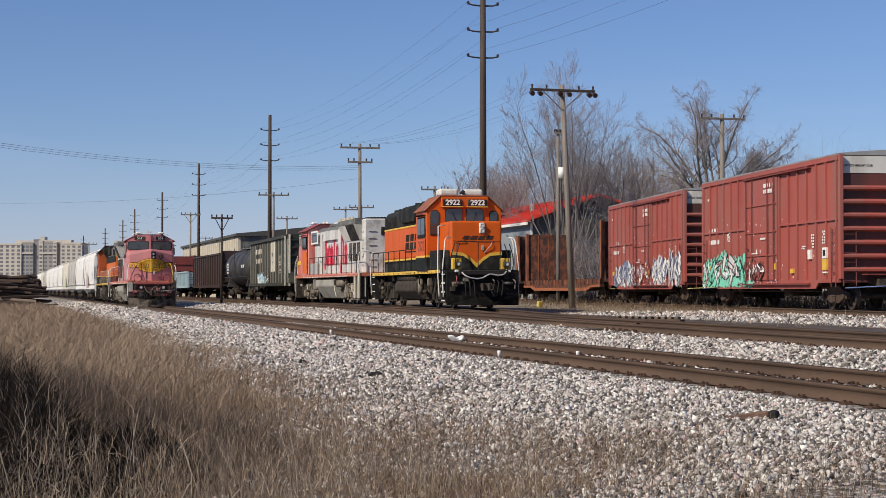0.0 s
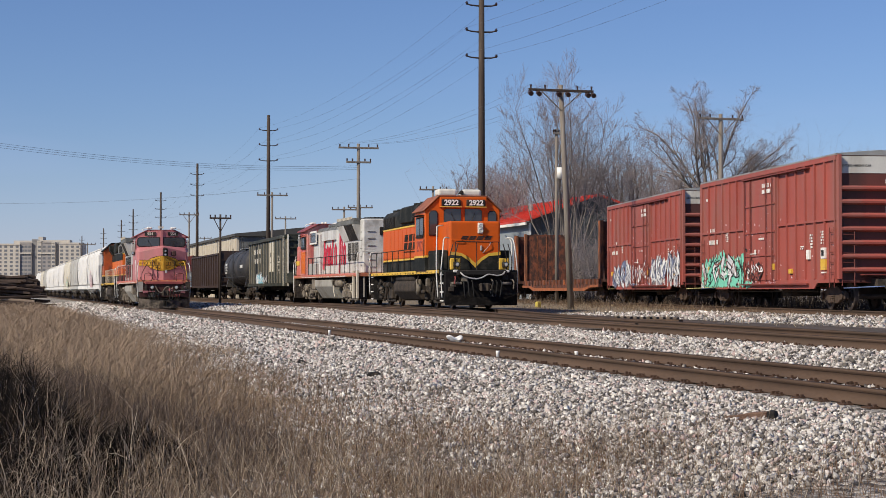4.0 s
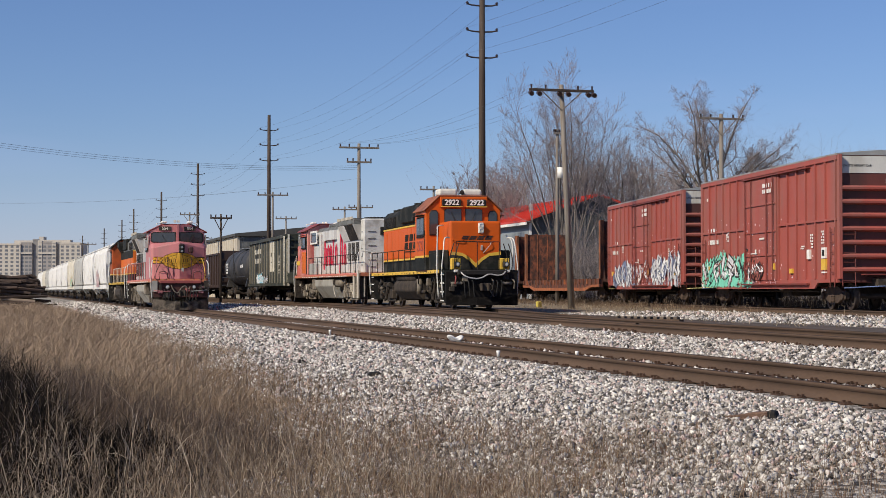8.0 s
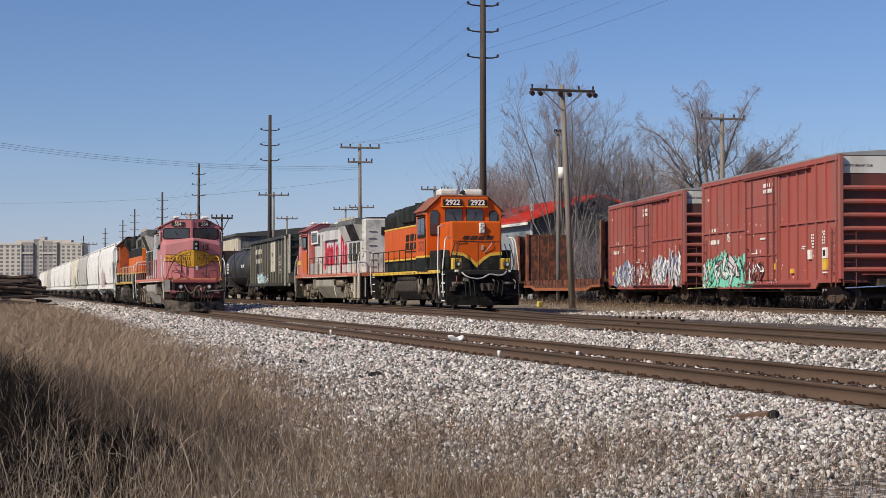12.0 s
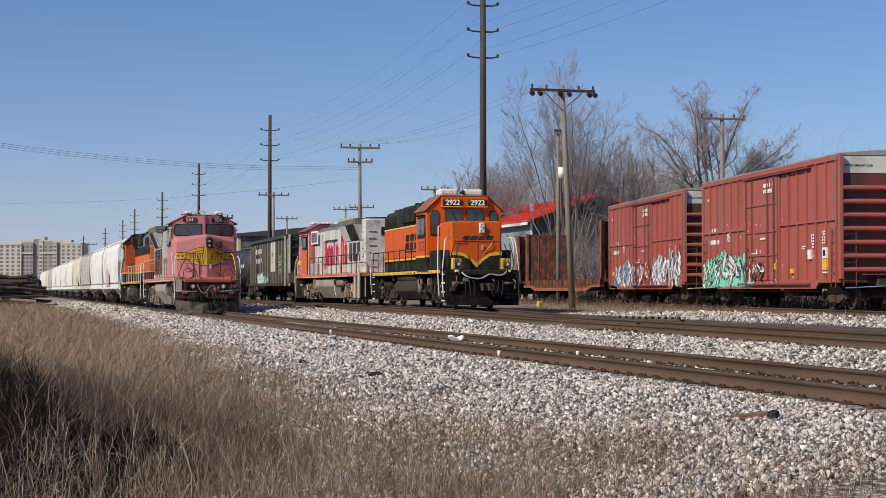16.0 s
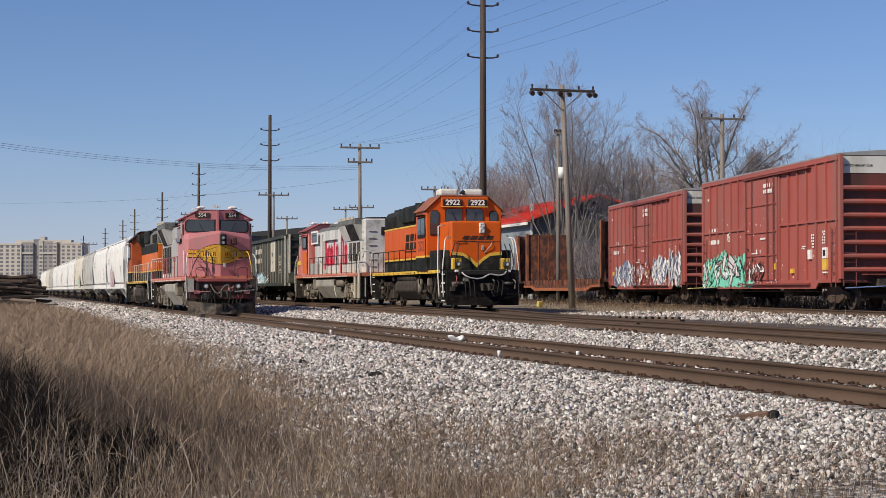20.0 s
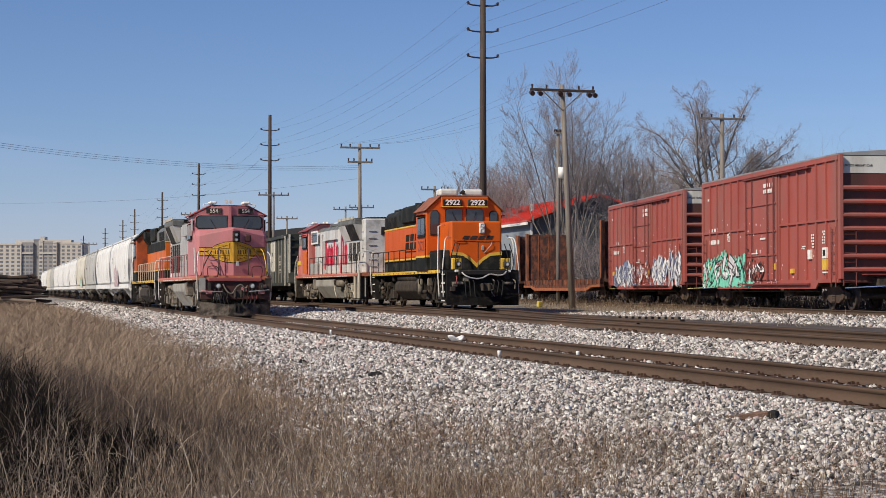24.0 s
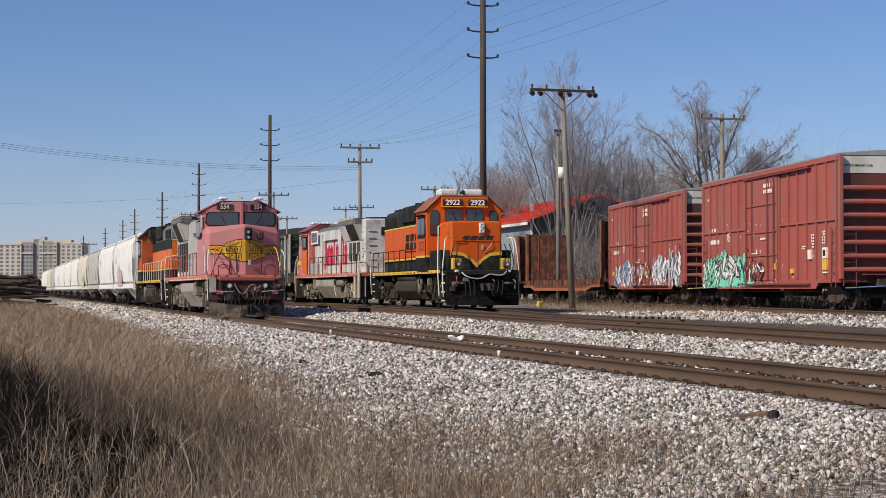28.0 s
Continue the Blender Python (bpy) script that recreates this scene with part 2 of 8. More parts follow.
def smooth_path(pts, step):
    """A smooth line through plan points, sampled at an even step in y."""
    pts = np.array(pts, dtype=float)
    ys = np.arange(pts[0, 1], pts[-1, 1] + 1e-6, step)
    xs = []
    y, x = pts[:, 1], pts[:, 0]
    d = np.gradient(x, y)
    for q in ys:
        i = min(max(np.searchsorted(y, q) - 1, 0), len(y) - 2)
        h = y[i + 1] - y[i]
        t = (q - y[i]) / h
        xs.append((2 * t ** 3 - 3 * t ** 2 + 1) * x[i] + (t ** 3 - 2 * t ** 2 + t) * h * d[i] + (-2 * t ** 3 + 3 * t ** 2) * x[i + 1] + (t ** 3 - t ** 2) * h * d[i + 1])
    return np.stack([np.array(xs), ys], -1)


TRACK_1 = [(9.43, -30), (9.43, 700)]
TRACK_2 = [(11.6, -30), (13.9, 23.6), (14.65, 41.1), (15.95, 71), (16.6, 95), (16.9, 120), (17.0, 300)]
TRACK_3 = [(14.4, 35), (15.0, 42), (16.4, 52), (18.15, 63.5), (18.9, 80.4), (18.85, 100), (19.3, 124), (19.7, 300)]
TRACK_4 = [(23.6, 10), (26.2, 38), (27.66, 49.3), (29.6, 64.2), (30.9, 72), (32.35, 82), (33.65, 89), (35.0, 99), (36.8, 114), (38.0, 135), (39.5, 160), (42.0, 300)]


def rail_mesh(path, offset, z, name, parent, cant=0.0):
    d = np.gradient(path, axis=0)
    d /= np.linalg.norm(d, axis=1)[:, None]
    nrm = np.stack([d[:, 1], -d[:, 0]], -1)
    c = path + nrm * offset
    k = len(RAIL)
    V = []
    for (cx, cy), (nx, ny) in zip(c, nrm):
        for a, b in RAIL:
            V.append((cx + nx * a, cy + ny * a, z - 0.178 + b + cant))
    n = len(c)
    F = []
    for i in range(n - 1):
        for j in range(k):
            F.append((i * k + j, i * k + (j + 1) % k, (i + 1) * k + (j + 1) % k, (i + 1) * k + j))
    ob = mesh_np(name, V, F, mat_rail, parent)
    ob.data.materials.append(mat_head)
    ids = np.zeros(len(F), dtype=np.int32)
    ids[np.isin(np.arange(len(F)) % k, (5, 6, 7, 8))] = 1
    ob.data.polygons.foreach_set("material_index", ids)
    return ob


def track(name, pts, z, label, cant=0.0, step=2.0, parts_from=None, parts_to=None, tie_to=160):
    t = thing(name, Matrix(), label, "railway track", kind="structure")
    path = smooth_path(pts, step)
    rail_mesh(path, -0.7525, z, "rail", t)
    rail_mesh(path, 0.7525, z, "rail", t, cant)
    rnd = random.Random(len(name) + int(pts[0][0] * 10))
    bm = box(B(), -1.3, 1.3, -0.11, 0.11, -0.17, 0.0, 0.012)
    tie = bpy.data.meshes.new("tie")
    bm.to_mesh(tie)
    bm.free()
    tie.materials.append(mat_tie)
    rest = B()
    y, y_end = pts[0][1], min(pts[-1][1], tie_to)
    fast = B()
    while y < y_end:
        x = float(np.interp(y, path[:, 1], path[:, 0]))
        a = -math.degrees(math.atan2(float(np.interp(y + 0.5, path[:, 1], path[:, 0])) - x, 0.5))
        m = pose(x + rnd.uniform(-0.06, 0.06), y, z - 0.185 + rnd.uniform(-0.01, 0.005), 0, -math.degrees(cant / 1.5), a + rnd.uniform(-1.0, 1.0))
        if parts_from is not None and parts_from <= y <= parts_to:
            ob = new("tie", tie)
            ob.parent = t
            ob.matrix_basis = m
        else:
            g0 = len(rest.verts)
            box(rest, -1.3, 1.3, -0.11, 0.11, -0.17, 0.0)
            rest.verts.ensure_lookup_table()
            for v in rest.verts[g0:]:
                v.co = m @ v.co
        if y < 52:
            for off in (-0.7525, 0.7525):
                g0 = len(fast.verts)
                box(fast, off - 0.18, off + 0.18, -0.09, 0.09, 0.0, 0.018)
                for sx in (-0.11, 0.11):
                    for sy in (-0.06, 0.06):
                        box(fast, off + sx - 0.016, off + sx + 0.016, sy - 0.013, sy + 0.013, 0.015, 0.04 + 0.015 * rnd.random())
                if rnd.random() < 0.5:
                    box(fast, off - 0.14, off - 0.05, 0.11, 0.14, -0.02, 0.045)
                    box(fast, off + 0.05, off + 0.14, 0.11, 0.14, -0.02, 0.045)
                fast.verts.ensure_lookup_table()
                lift = cant if off > 0 else 0
                for v in fast.verts[g0:]:
                    v.co = pose(x, y, z - 0.19 + lift, 0, 0, a) @ v.co
        y += 0.53 + rnd.uniform(-0.02, 0.02)
    if len(rest.verts):
        part("ties", rest, mat_tie, t)["kind"] = "stuff"
    else:
        rest.free()
    part("tie_plates_and_spikes", fast, mat_spike, t)["kind"] = "stuff"
    return t


track("track_front", TRACK_1, 0.0, "rusty-sided steel rails on dark wooden ties in pale ballast", cant=0.03, step=10, parts_from=2, parts_to=120)
track("track_middle", TRACK_2, 0.25, "empty rusty railway track on dark wooden ties", cant=0.02, step=4, parts_from=10, parts_to=70)
track("track_lead", TRACK_3, 0.28, "rusty yard track curving out of the middle track", step=2, parts_from=50, parts_to=70)
track("track_siding", TRACK_4, 0.35, "siding track half buried in weeds and gravel", step=2, parts_from=36, parts_to=70)


mat_cinder = mat("brown_cinder_bed", (0.085, 0.064, 0.049), 0.95, var=0.4, scale=1.2, bump=0.8, dirt=(0.15, 0.12, 0.095), dirt_amount=0.35, dirt_scale=2.0, bump_scale=30)


def cinder_bed(name, pts, y0, y1, z, half, label):
    """A strip of dirty fines that fills a track to the tops of its ties."""
    p = smooth_path(pts, 1.0)
    p = p[(p[:, 1] >= y0) & (p[:, 1] <= y1)]
    rnd = np.random.RandomState(len(name))
    offs = np.array([-half - 0.35, -half, -0.4, 0.4, half, half + 0.35])
    hz = np.array([-0.16, -0.01, 0.012, 0.012, -0.01, -0.16])
    V = np.zeros((len(p), 6, 3))
    for k in range(6):
        V[:, k, 0] = p[:, 0] + offs[k] + rnd.normal(0, 0.05 if k in (0, 1, 4, 5) else 0, len(p))
        V[:, k, 1] = p[:, 1]
        V[:, k, 2] = z - 0.178 + hz[k] + rnd.normal(0, 0.008, len(p))
    idx = np.arange(len(p) * 6).reshape(len(p), 6)
    F = np.stack([idx[:-1, :-1], idx[:-1, 1:], idx[1:, 1:], idx[1:, :-1]], -1).reshape(-1, 4)
    tagged(mesh_np(name, V.reshape(-1, 3), F, mat_cinder, smooth=True), label, "track bed", kind="structure")


cinder_bed("track_bed_middle", TRACK_2, -20, 240, 0.25, 0.72, "brown cinder bed filling the middle track")
cinder_bed("track_bed_lead", TRACK_3, 37, 240, 0.28, 1.3, "brown cinder bed filling the yard lead")
cinder_bed("track_bed_yard", [(17.6, 8), (17.7, 30), (18.0, 55), (18.6, 80)], 9, 78, 0.285, 2.75, "flat brown cinder ground beside the middle track")
cinder_bed("track_bed_siding", TRACK_4, 12, 240, 0.35, 1.1, "brown dirt bed of the siding")
# ---- rolling stock: shared pieces ----
m_black = mat("grimy_black_steel", (0.02, 0.019, 0.019), 0.75, spec=0.2, var=0.4, scale=4, bump=0.3, dirt=(0.09, 0.075, 0.06), dirt_amount=0.35, dirt_scale=2.5)
m_pilot = mat("sooty_pilot_steel", (0.013, 0.012, 0.012), 0.8, spec=0.12, var=0.4, scale=4, bump=0.25, dirt=(0.05, 0.042, 0.036), dirt_amount=0.25, dirt_scale=3)
m_under = mat("dusty_running_gear", (0.042, 0.036, 0.032), 0.85, spec=0.2, var=0.4, scale=5, bump=0.4, dirt=(0.085, 0.066, 0.05), dirt_amount=0.45, dirt_scale=3)
m_silver_gear = mat("dusty_silver_running_gear", (0.24, 0.21, 0.17), 0.8, 0.1, var=0.4, scale=4, bump=0.35, dirt=(0.10, 0.08, 0.06), dirt_amount=0.55, dirt_scale=2.5)
m_wheel = mat("wheel_steel", (0.09, 0.07, 0.06), 0.55, 0.6, var=0.3, scale=6, bump=0.1)
m_glass = mat("dark_cab_glass", (0.035, 0.04, 0.046), 0.08, var=0.2, bump=0.0, spec=1.0)
m_rubber = mat("black_rubber", (0.02, 0.02, 0.02), 0.8, var=0.2, bump=0.1)
m_lens = mat("lamp_lens", (0.75, 0.75, 0.70), 0.12, 0.3, var=0.05, bump=0.0, spec=0.8)
m_white = mat("white_marking_paint", (0.78, 0.77, 0.74), 0.6, var=0.15, scale=6, bump=0.05)
m_rail_white = mat("handrail_white", (0.70, 0.69, 0.65), 0.5, var=0.2, scale=6, bump=0.05)
SPIN = []


def wheelset(parent, yc, r, moving, flange=True):
    bm = B()
    for s in (-1, 1):
        ring(bm, (s * 0.74, 0, 0), "x", r * 0.78, r, 0.13, 18)
        ring(bm, (s * 0.69, 0, 0), "x", r * 0.9, r + 0.027, 0.03, 18)
        ring(bm, (s * 0.735, 0, 0), "x", 0.14, r * 0.8, 0.045, 18)
        ring(bm, (s * 0.76, 0, 0), "x", 0.07, 0.17, 0.16, 16)
        for k in range(6):
            a = k * math.pi / 3
            tube(bm, [(s * 0.77, r * 0.3 * math.cos(a), r * 0.3 * math.sin(a)), (s * 0.77, r * 0.72 * math.cos(a), r * 0.72 * math.sin(a))], 0.022, 4)
    tube(bm, [(-0.98, 0, 0), (0.98, 0, 0)], 0.085, 10)
    ob = part("wheelset", bm, m_wheel, parent, at=pose(0, yc, r))
    if moving:
        SPIN.append((ob, yc, r))
    return ob


def freight_truck(car, yc, m, moving=False):
    bm = B()
    box(bm, -1.0, 1.0, -0.17, 0.17, 0.42, 0.72, 0.03)
    tube(bm, [(0, 0, 0.7), (0, 0, 0.85)], 0.2, 12)
    tk = part("truck", bm, m, car, at=pose(0, yc, 0))
    outer = [(-1.12, 0.36), (-1.12, 0.60), (-0.78, 0.64), (-0.42, 0.80), (0.42, 0.80), (0.78, 0.64), (1.12, 0.60), (1.12, 0.36), (0.72, 0.36), (0.40, 0.22), (-0.40, 0.22), (-0.72, 0.36)]
    for s in (-1, 1):
        b = prism(B(), outer, "x", s * 0.99 - 0.07, s * 0.99 + 0.07, 0.018)
        for q in (-0.89, 0.89):
            tube(b, [(s * 1.0, q, 0.46), (s * 1.12, q, 0.46)], 0.12, 12)
        for q in (-0.14, 0, 0.14):
            for k in range(4):
                ring(b, (s * 1.075, q, 0.30 + 0.06 * k), "z", 0.03, 0.058, 0.035, 6)
        part("side_frame", b, m, tk)
    for q in (-0.89, 0.89):
        wheelset(tk, q, 0.46, moving)
    return tk


def loco_truck(loco, yc, m, moving=False, wb=2.75):
    bm = B()
    box(bm, -1.05, 1.05, -0.28, 0.28, 0.55, 0.85, 0.04)
    for s in (-1, 1):
        box(bm, -0.55, 0.55, s * 0.55 - 0.3, s * 0.55 + 0.3, 0.3, 0.85, 0.08)
    h = wb / 2
    box(bm, -0.62, 0.62, -h - 0.45, h + 0.45, 0.26, 0.9, 0.06)
    tk = part("truck", bm, m, loco, at=pose(0, yc, 0))
    outer = [(-h - 0.55, 0.62), (-h - 0.55, 0.98), (-h + 0.2, 1.02), (-h + 0.55, 0.86), (-0.5, 0.86), (-0.3, 1.0), (0.3, 1.0), (0.5, 0.86), (h - 0.55, 0.86),
             (h - 0.2, 1.02), (h + 0.55, 0.98), (h + 0.55, 0.62), (h + 0.26, 0.34), (h - 0.26, 0.34), (h - 0.42, 0.60), (0.62, 0.62), (0.5, 0.34), (-0.5, 0.34),
             (-0.62, 0.62), (-h + 0.42, 0.60), (-h + 0.26, 0.34), (-h - 0.26, 0.34)]
    for s in (-1, 1):
        b = prism(B(), outer, "x", s * 1.02 - 0.075, s * 1.02 + 0.075, 0.02)
        for q in (-h, h):
            box(b, min(s * 1.05, s * 1.26), max(s * 1.05, s * 1.26), q - 0.19, q + 0.19, 0.33, 0.72, 0.04)
            for k in (-0.3, 0.3):
                for c in range(5):
                    ring(b, (s * 1.1, q + k, 0.64 + 0.06 * c), "z", 0.04, 0.085, 0.035, 8)
        tube(b, [(s * 1.16, -0.75, 0.98), (s * 1.16, -0.25, 0.98)], 0.12, 12)
        tube(b, [(s * 1.16, 0.25, 0.98), (s * 1.16, 0.75, 0.98)], 0.12, 12)
        tube(b, [(s * 1.2, -0.1, 0.95), (s * 1.22, 0.12, 0.35)], 0.06, 8)
        box(b, s * 0.95 - 0.04, s * 0.95 + 0.04, -h + 0.3, h - 0.3, 0.2, 0.34, 0.02)
        for q in (-h - 0.56, -h + 0.58, h - 0.58, h + 0.56):
            box(b, s * 0.93 - 0.05, s * 0.93 + 0.05, q - 0.08, q + 0.08, 0.2, 0.72, 0.02)
        for q in (-h - 0.62, h + 0.62):
            box(b, s * 0.78 - 0.06, s * 0.78 + 0.06, q - 0.05, q + 0.05, 0.25, 0.9)
        part("side_frame", b, m, tk)
    for q in (-h, h):
        wheelset(tk, q, 0.508, moving)
    return tk


def coupler(car, y, s, z=0.85):
    """Knuckle coupler at the end y, pointing along s."""
    b = B()
    box(b, -0.11, 0.11, min(y - s * 0.6, y - s * 0.2), max(y - s * 0.6, y - s * 0.2), z - 0.12, z + 0.12, 0.02)
    prism(b, [(-0.17, y - s * 0.22), (0.16, y - s * 0.22), (0.19, y - s * 0.03), (0.10, y), (0.06, y - s * 0.1), (-0.07, y - s * 0.1), (-0.13, y + s * 0.02), (-0.2, y - s * 0.04)], "z", z - 0.15, z + 0.15, 0.015)
    return part("coupler", b, m_under, car)


def hose(car, pts, r=0.025, m=None, name="hose"):
    p = [Vector(q) for q in pts]
    out = []
    for i in range(len(p) - 1):
        a, b_ = p[max(i - 1, 0)], p[min(i + 2, len(p) - 1)]
        for k in range(6):
            t = k / 6
            out.append(0.5 * ((2 * p[i]) + (p[i + 1] - a) * t + (2 * a - 5 * p[i] + 4 * p[i + 1] - b_) * t * t + (3 * p[i] - a - 3 * p[i + 1] + b_) * t ** 3))
    out.append(p[-1])
    return part(name, tube(B(), out, r, 6), m or m_rubber, car, smooth=True)


def side_handrail(loco, s, y0, y1, z0, m, n, height=0.95, x=1.46):
    """A walkway railing: a long rail and its posts."""
    b = tube(B(), [(s * x, y0, z0 + height), (s * x, y1, z0 + height)], 0.021, 6)
    r = part("handrail", b, m, loco)
    for k in range(n):
        y = y0 + (y1 - y0) * k / (n - 1)
        part("stanchion", tube(B(), [(s * x, y, z0 - 0.12), (s * x, y, z0 + height)], 0.019, 6), m, r)
    return r


def steps(loco, s, y, z_top, m, m_edge, n=3, w=0.62):
    """Corner stairs: two side plates and the treads between them."""
    x = s * 1.42
    st = part("step_well", slab(B(), x - s * 0.44, x - s * 0.42, y - w / 2, y + w / 2, 0.28, z_top), m, loco)
    for k in range(n + 1):
        z = 0.30 + (z_top - 0.35) * k / n
        part("tread", slab(B(), x, x - s * 0.42, y - w / 2, y + w / 2, z, z + 0.035), m, st)
        if m_edge:
            part("tread_edge", slab(B(), x + s * 0.004, x + s * 0.014, y - w / 2, y + w / 2, z - 0.01, z + 0.045), m_edge, st)
    for e in (-1, 1):
        q = y + e * (w / 2 + 0.012)
        part("side_plate", slab(B(), x, x - s * 0.42, q - 0.012, q + 0.012, 0.28, z_top), m, st)
    return st


def lamp(loco, x, y, z, r, s=-1, m_case=None):
    b = ring(B(), (x, y, z), "y", r * 0.82, r, 0.12, 18)
    c = part("lamp_housing", b, m_case or m_black, loco)
    l = B()
    bmesh.ops.create_uvsphere(l, u_segments=16, v_segments=8, radius=r * 0.83)
    for v in l.verts:
        v.co = Vector((x + v.co.x, y + v.co.y * 0.25 + s * 0.03, z + v.co.z))
    part("lens", l, m_lens, c, smooth=True)
    return c


def slab(b, x0, x1, y0, y1, z0, z1):
    return box(b, min(x0, x1), max(x0, x1), min(y0, y1), max(y0, y1), min(z0, z1), max(z0, z1))


def dashes(name, car, m, mt, size, rows, seed, fill=0.75):
    """Small unreadable lettering as plain bars: rows of short blocks, size = (width, height)."""
    rnd = random.Random(seed)
    b = B()
    w, h = size
    rh = h / rows
    for r in range(rows):
        x = -w / 2
        while x < w / 2 - rh * 0.4:
            cw = rnd.uniform(0.35, 0.7) * rh
            if rnd.random() < fill:
                box(b, x, min(x + cw, w / 2), -h / 2 + r * rh, -h / 2 + (r + 0.68) * rh, -0.002, 0.003)
            x += cw + rh * 0.18
    ob = part(name, b, mt, car, at=m)
    ob["kind"] = "stuff"
    return ob
# ---- locomotives ----
m_red = mat("faded_red_paint", (0.49, 0.185, 0.19), 0.45, var=0.12, scale=1.2, bump=0.05, dirt=(0.40, 0.19, 0.18), dirt_amount=0.35, dirt_scale=1.5, stretch=(1, 1, 0.3))
m_red2 = mat("bright_red_paint", (0.58, 0.085, 0.06), 0.5, var=0.25, scale=2.2, bump=0.05, dirt=(0.60, 0.30, 0.26), dirt_amount=0.55, dirt_scale=1.2, stretch=(1, 1, 0.3))
m_maroon = mat("dull_maroon_paint", (0.27, 0.07, 0.065), 0.5, var=0.2, scale=1.5, bump=0.05)
m_silver = mat("dull_silver_paint", (0.46, 0.455, 0.445), 0.5, 0.15, var=0.12, scale=2, bump=0.05, dirt=(0.30, 0.28, 0.25), dirt_amount=0.4, dirt_scale=1.5, stretch=(1, 1, 0.25))
m_silver_pale = mat("bleached_silver_paint", (0.62, 0.62, 0.61), 0.5, 0.1, var=0.12, scale=2, bump=0.05, dirt=(0.42, 0.39, 0.36), dirt_amount=0.38, dirt_scale=1.5, stretch=(1, 1, 0.3))
m_wing = mat("sooty_grey_paint", (0.16, 0.165, 0.16), 0.6, var=0.25, scale=2, bump=0.05, dirt=(0.07, 0.065, 0.06), dirt_amount=0.5)
m_yellow = mat("yellow_paint", (0.72, 0.46, 0.05), 0.45, var=0.12, scale=2, bump=0.03, dirt=(0.48, 0.32, 0.10), dirt_amount=0.3)
m_orange = mat("orange_paint", (0.60, 0.103, 0.003), 0.45, spec=0.25, var=0.1, scale=1.2, bump=0.03, dirt=(0.44, 0.09, 0.012), dirt_amount=0.3, dirt_scale=1.2, stretch=(1, 1, 0.3))
m_orange_dull = mat("grimy_orange_paint", (0.68, 0.15, 0.010), 0.5, var=0.15, scale=1.5, bump=0.05, dirt=(0.33, 0.12, 0.05), dirt_amount=0.4, dirt_scale=1.5, stretch=(1, 1, 0.3))
m_green_black = mat("black_green_paint", (0.016, 0.018, 0.017), 0.7, spec=0.12, var=0.3, scale=2, bump=0.04, dirt=(0.07, 0.065, 0.055), dirt_amount=0.4)
m_dim = mat("yellowed_white_paint", (0.55, 0.53, 0.47), 0.6, var=0.15, bump=0.02)
m_tankgrey = mat("pale_grey_fuel_tank", (0.36, 0.35, 0.32), 0.6, var=0.15, scale=1.5, bump=0.05, dirt=(0.20, 0.17, 0.13), dirt_amount=0.4)
m_sill = mat("rusty_orange_sill", (0.50, 0.17, 0.09), 0.6, var=0.2, scale=3, bump=0.05, dirt=(0.40, 0.30, 0.16), dirt_amount=0.4, dirt_scale=4)
m_redpale = mat("sun_bleached_red_paint", (0.58, 0.16, 0.13), 0.5, var=0.15, scale=1.5, bump=0.04, dirt=(0.62, 0.33, 0.29), dirt_amount=0.45, dirt_scale=0.9)
m_cabgrime = mat("grimy_red_orange_cab_paint", (0.38, 0.085, 0.018), 0.6, var=0.25, scale=2, bump=0.05, dirt=(0.13, 0.055, 0.035), dirt_amount=0.5)
m_darkline = mat("dark_maroon_line_paint", (0.07, 0.03, 0.025), 0.6, var=0.15, bump=0.02)
m_emblem = mat("emblem_yellow_paint", (0.92, 0.55, 0.05), 0.5, var=0.1, scale=3, bump=0.02)
m_aged_white = mat("sooty_white_paint", (0.60, 0.60, 0.58), 0.6, var=0.15, scale=2, bump=0.05, dirt=(0.36, 0.34, 0.31), dirt_amount=0.5, dirt_scale=1.6)
m_cabroof = mat("weathered_cab_roof", (0.30, 0.105, 0.045), 0.6, var=0.2, scale=2, bump=0.05, dirt=(0.16, 0.07, 0.045), dirt_amount=0.5)
m_cream = mat("dirty_white_paint", (0.80, 0.79, 0.76), 0.5, var=0.08, scale=2, bump=0.05, dirt=(0.58, 0.55, 0.49), dirt_amount=0.3, stretch=(1, 1, 0.3))
m_louvre = mat("tan_louvre_paint", (0.52, 0.47, 0.38), 0.6, var=0.15, bump=0.03)
m_roofgrey = mat("pale_roof_box_paint", (0.68, 0.66, 0.60), 0.5, var=0.12, scale=3, bump=0.04, dirt=(0.45, 0.40, 0.33), dirt_amount=0.3)


def cab_shell(b, half, z0, ze, zt, flat, y0, y1, bev=0.03):
    """Cab body with a roof that slopes to its eaves."""
    prism(b, [(-half, z0), (half, z0), (half, ze), (flat, zt), (-flat, zt), (-half, ze)], "y", y0, y1, bev)


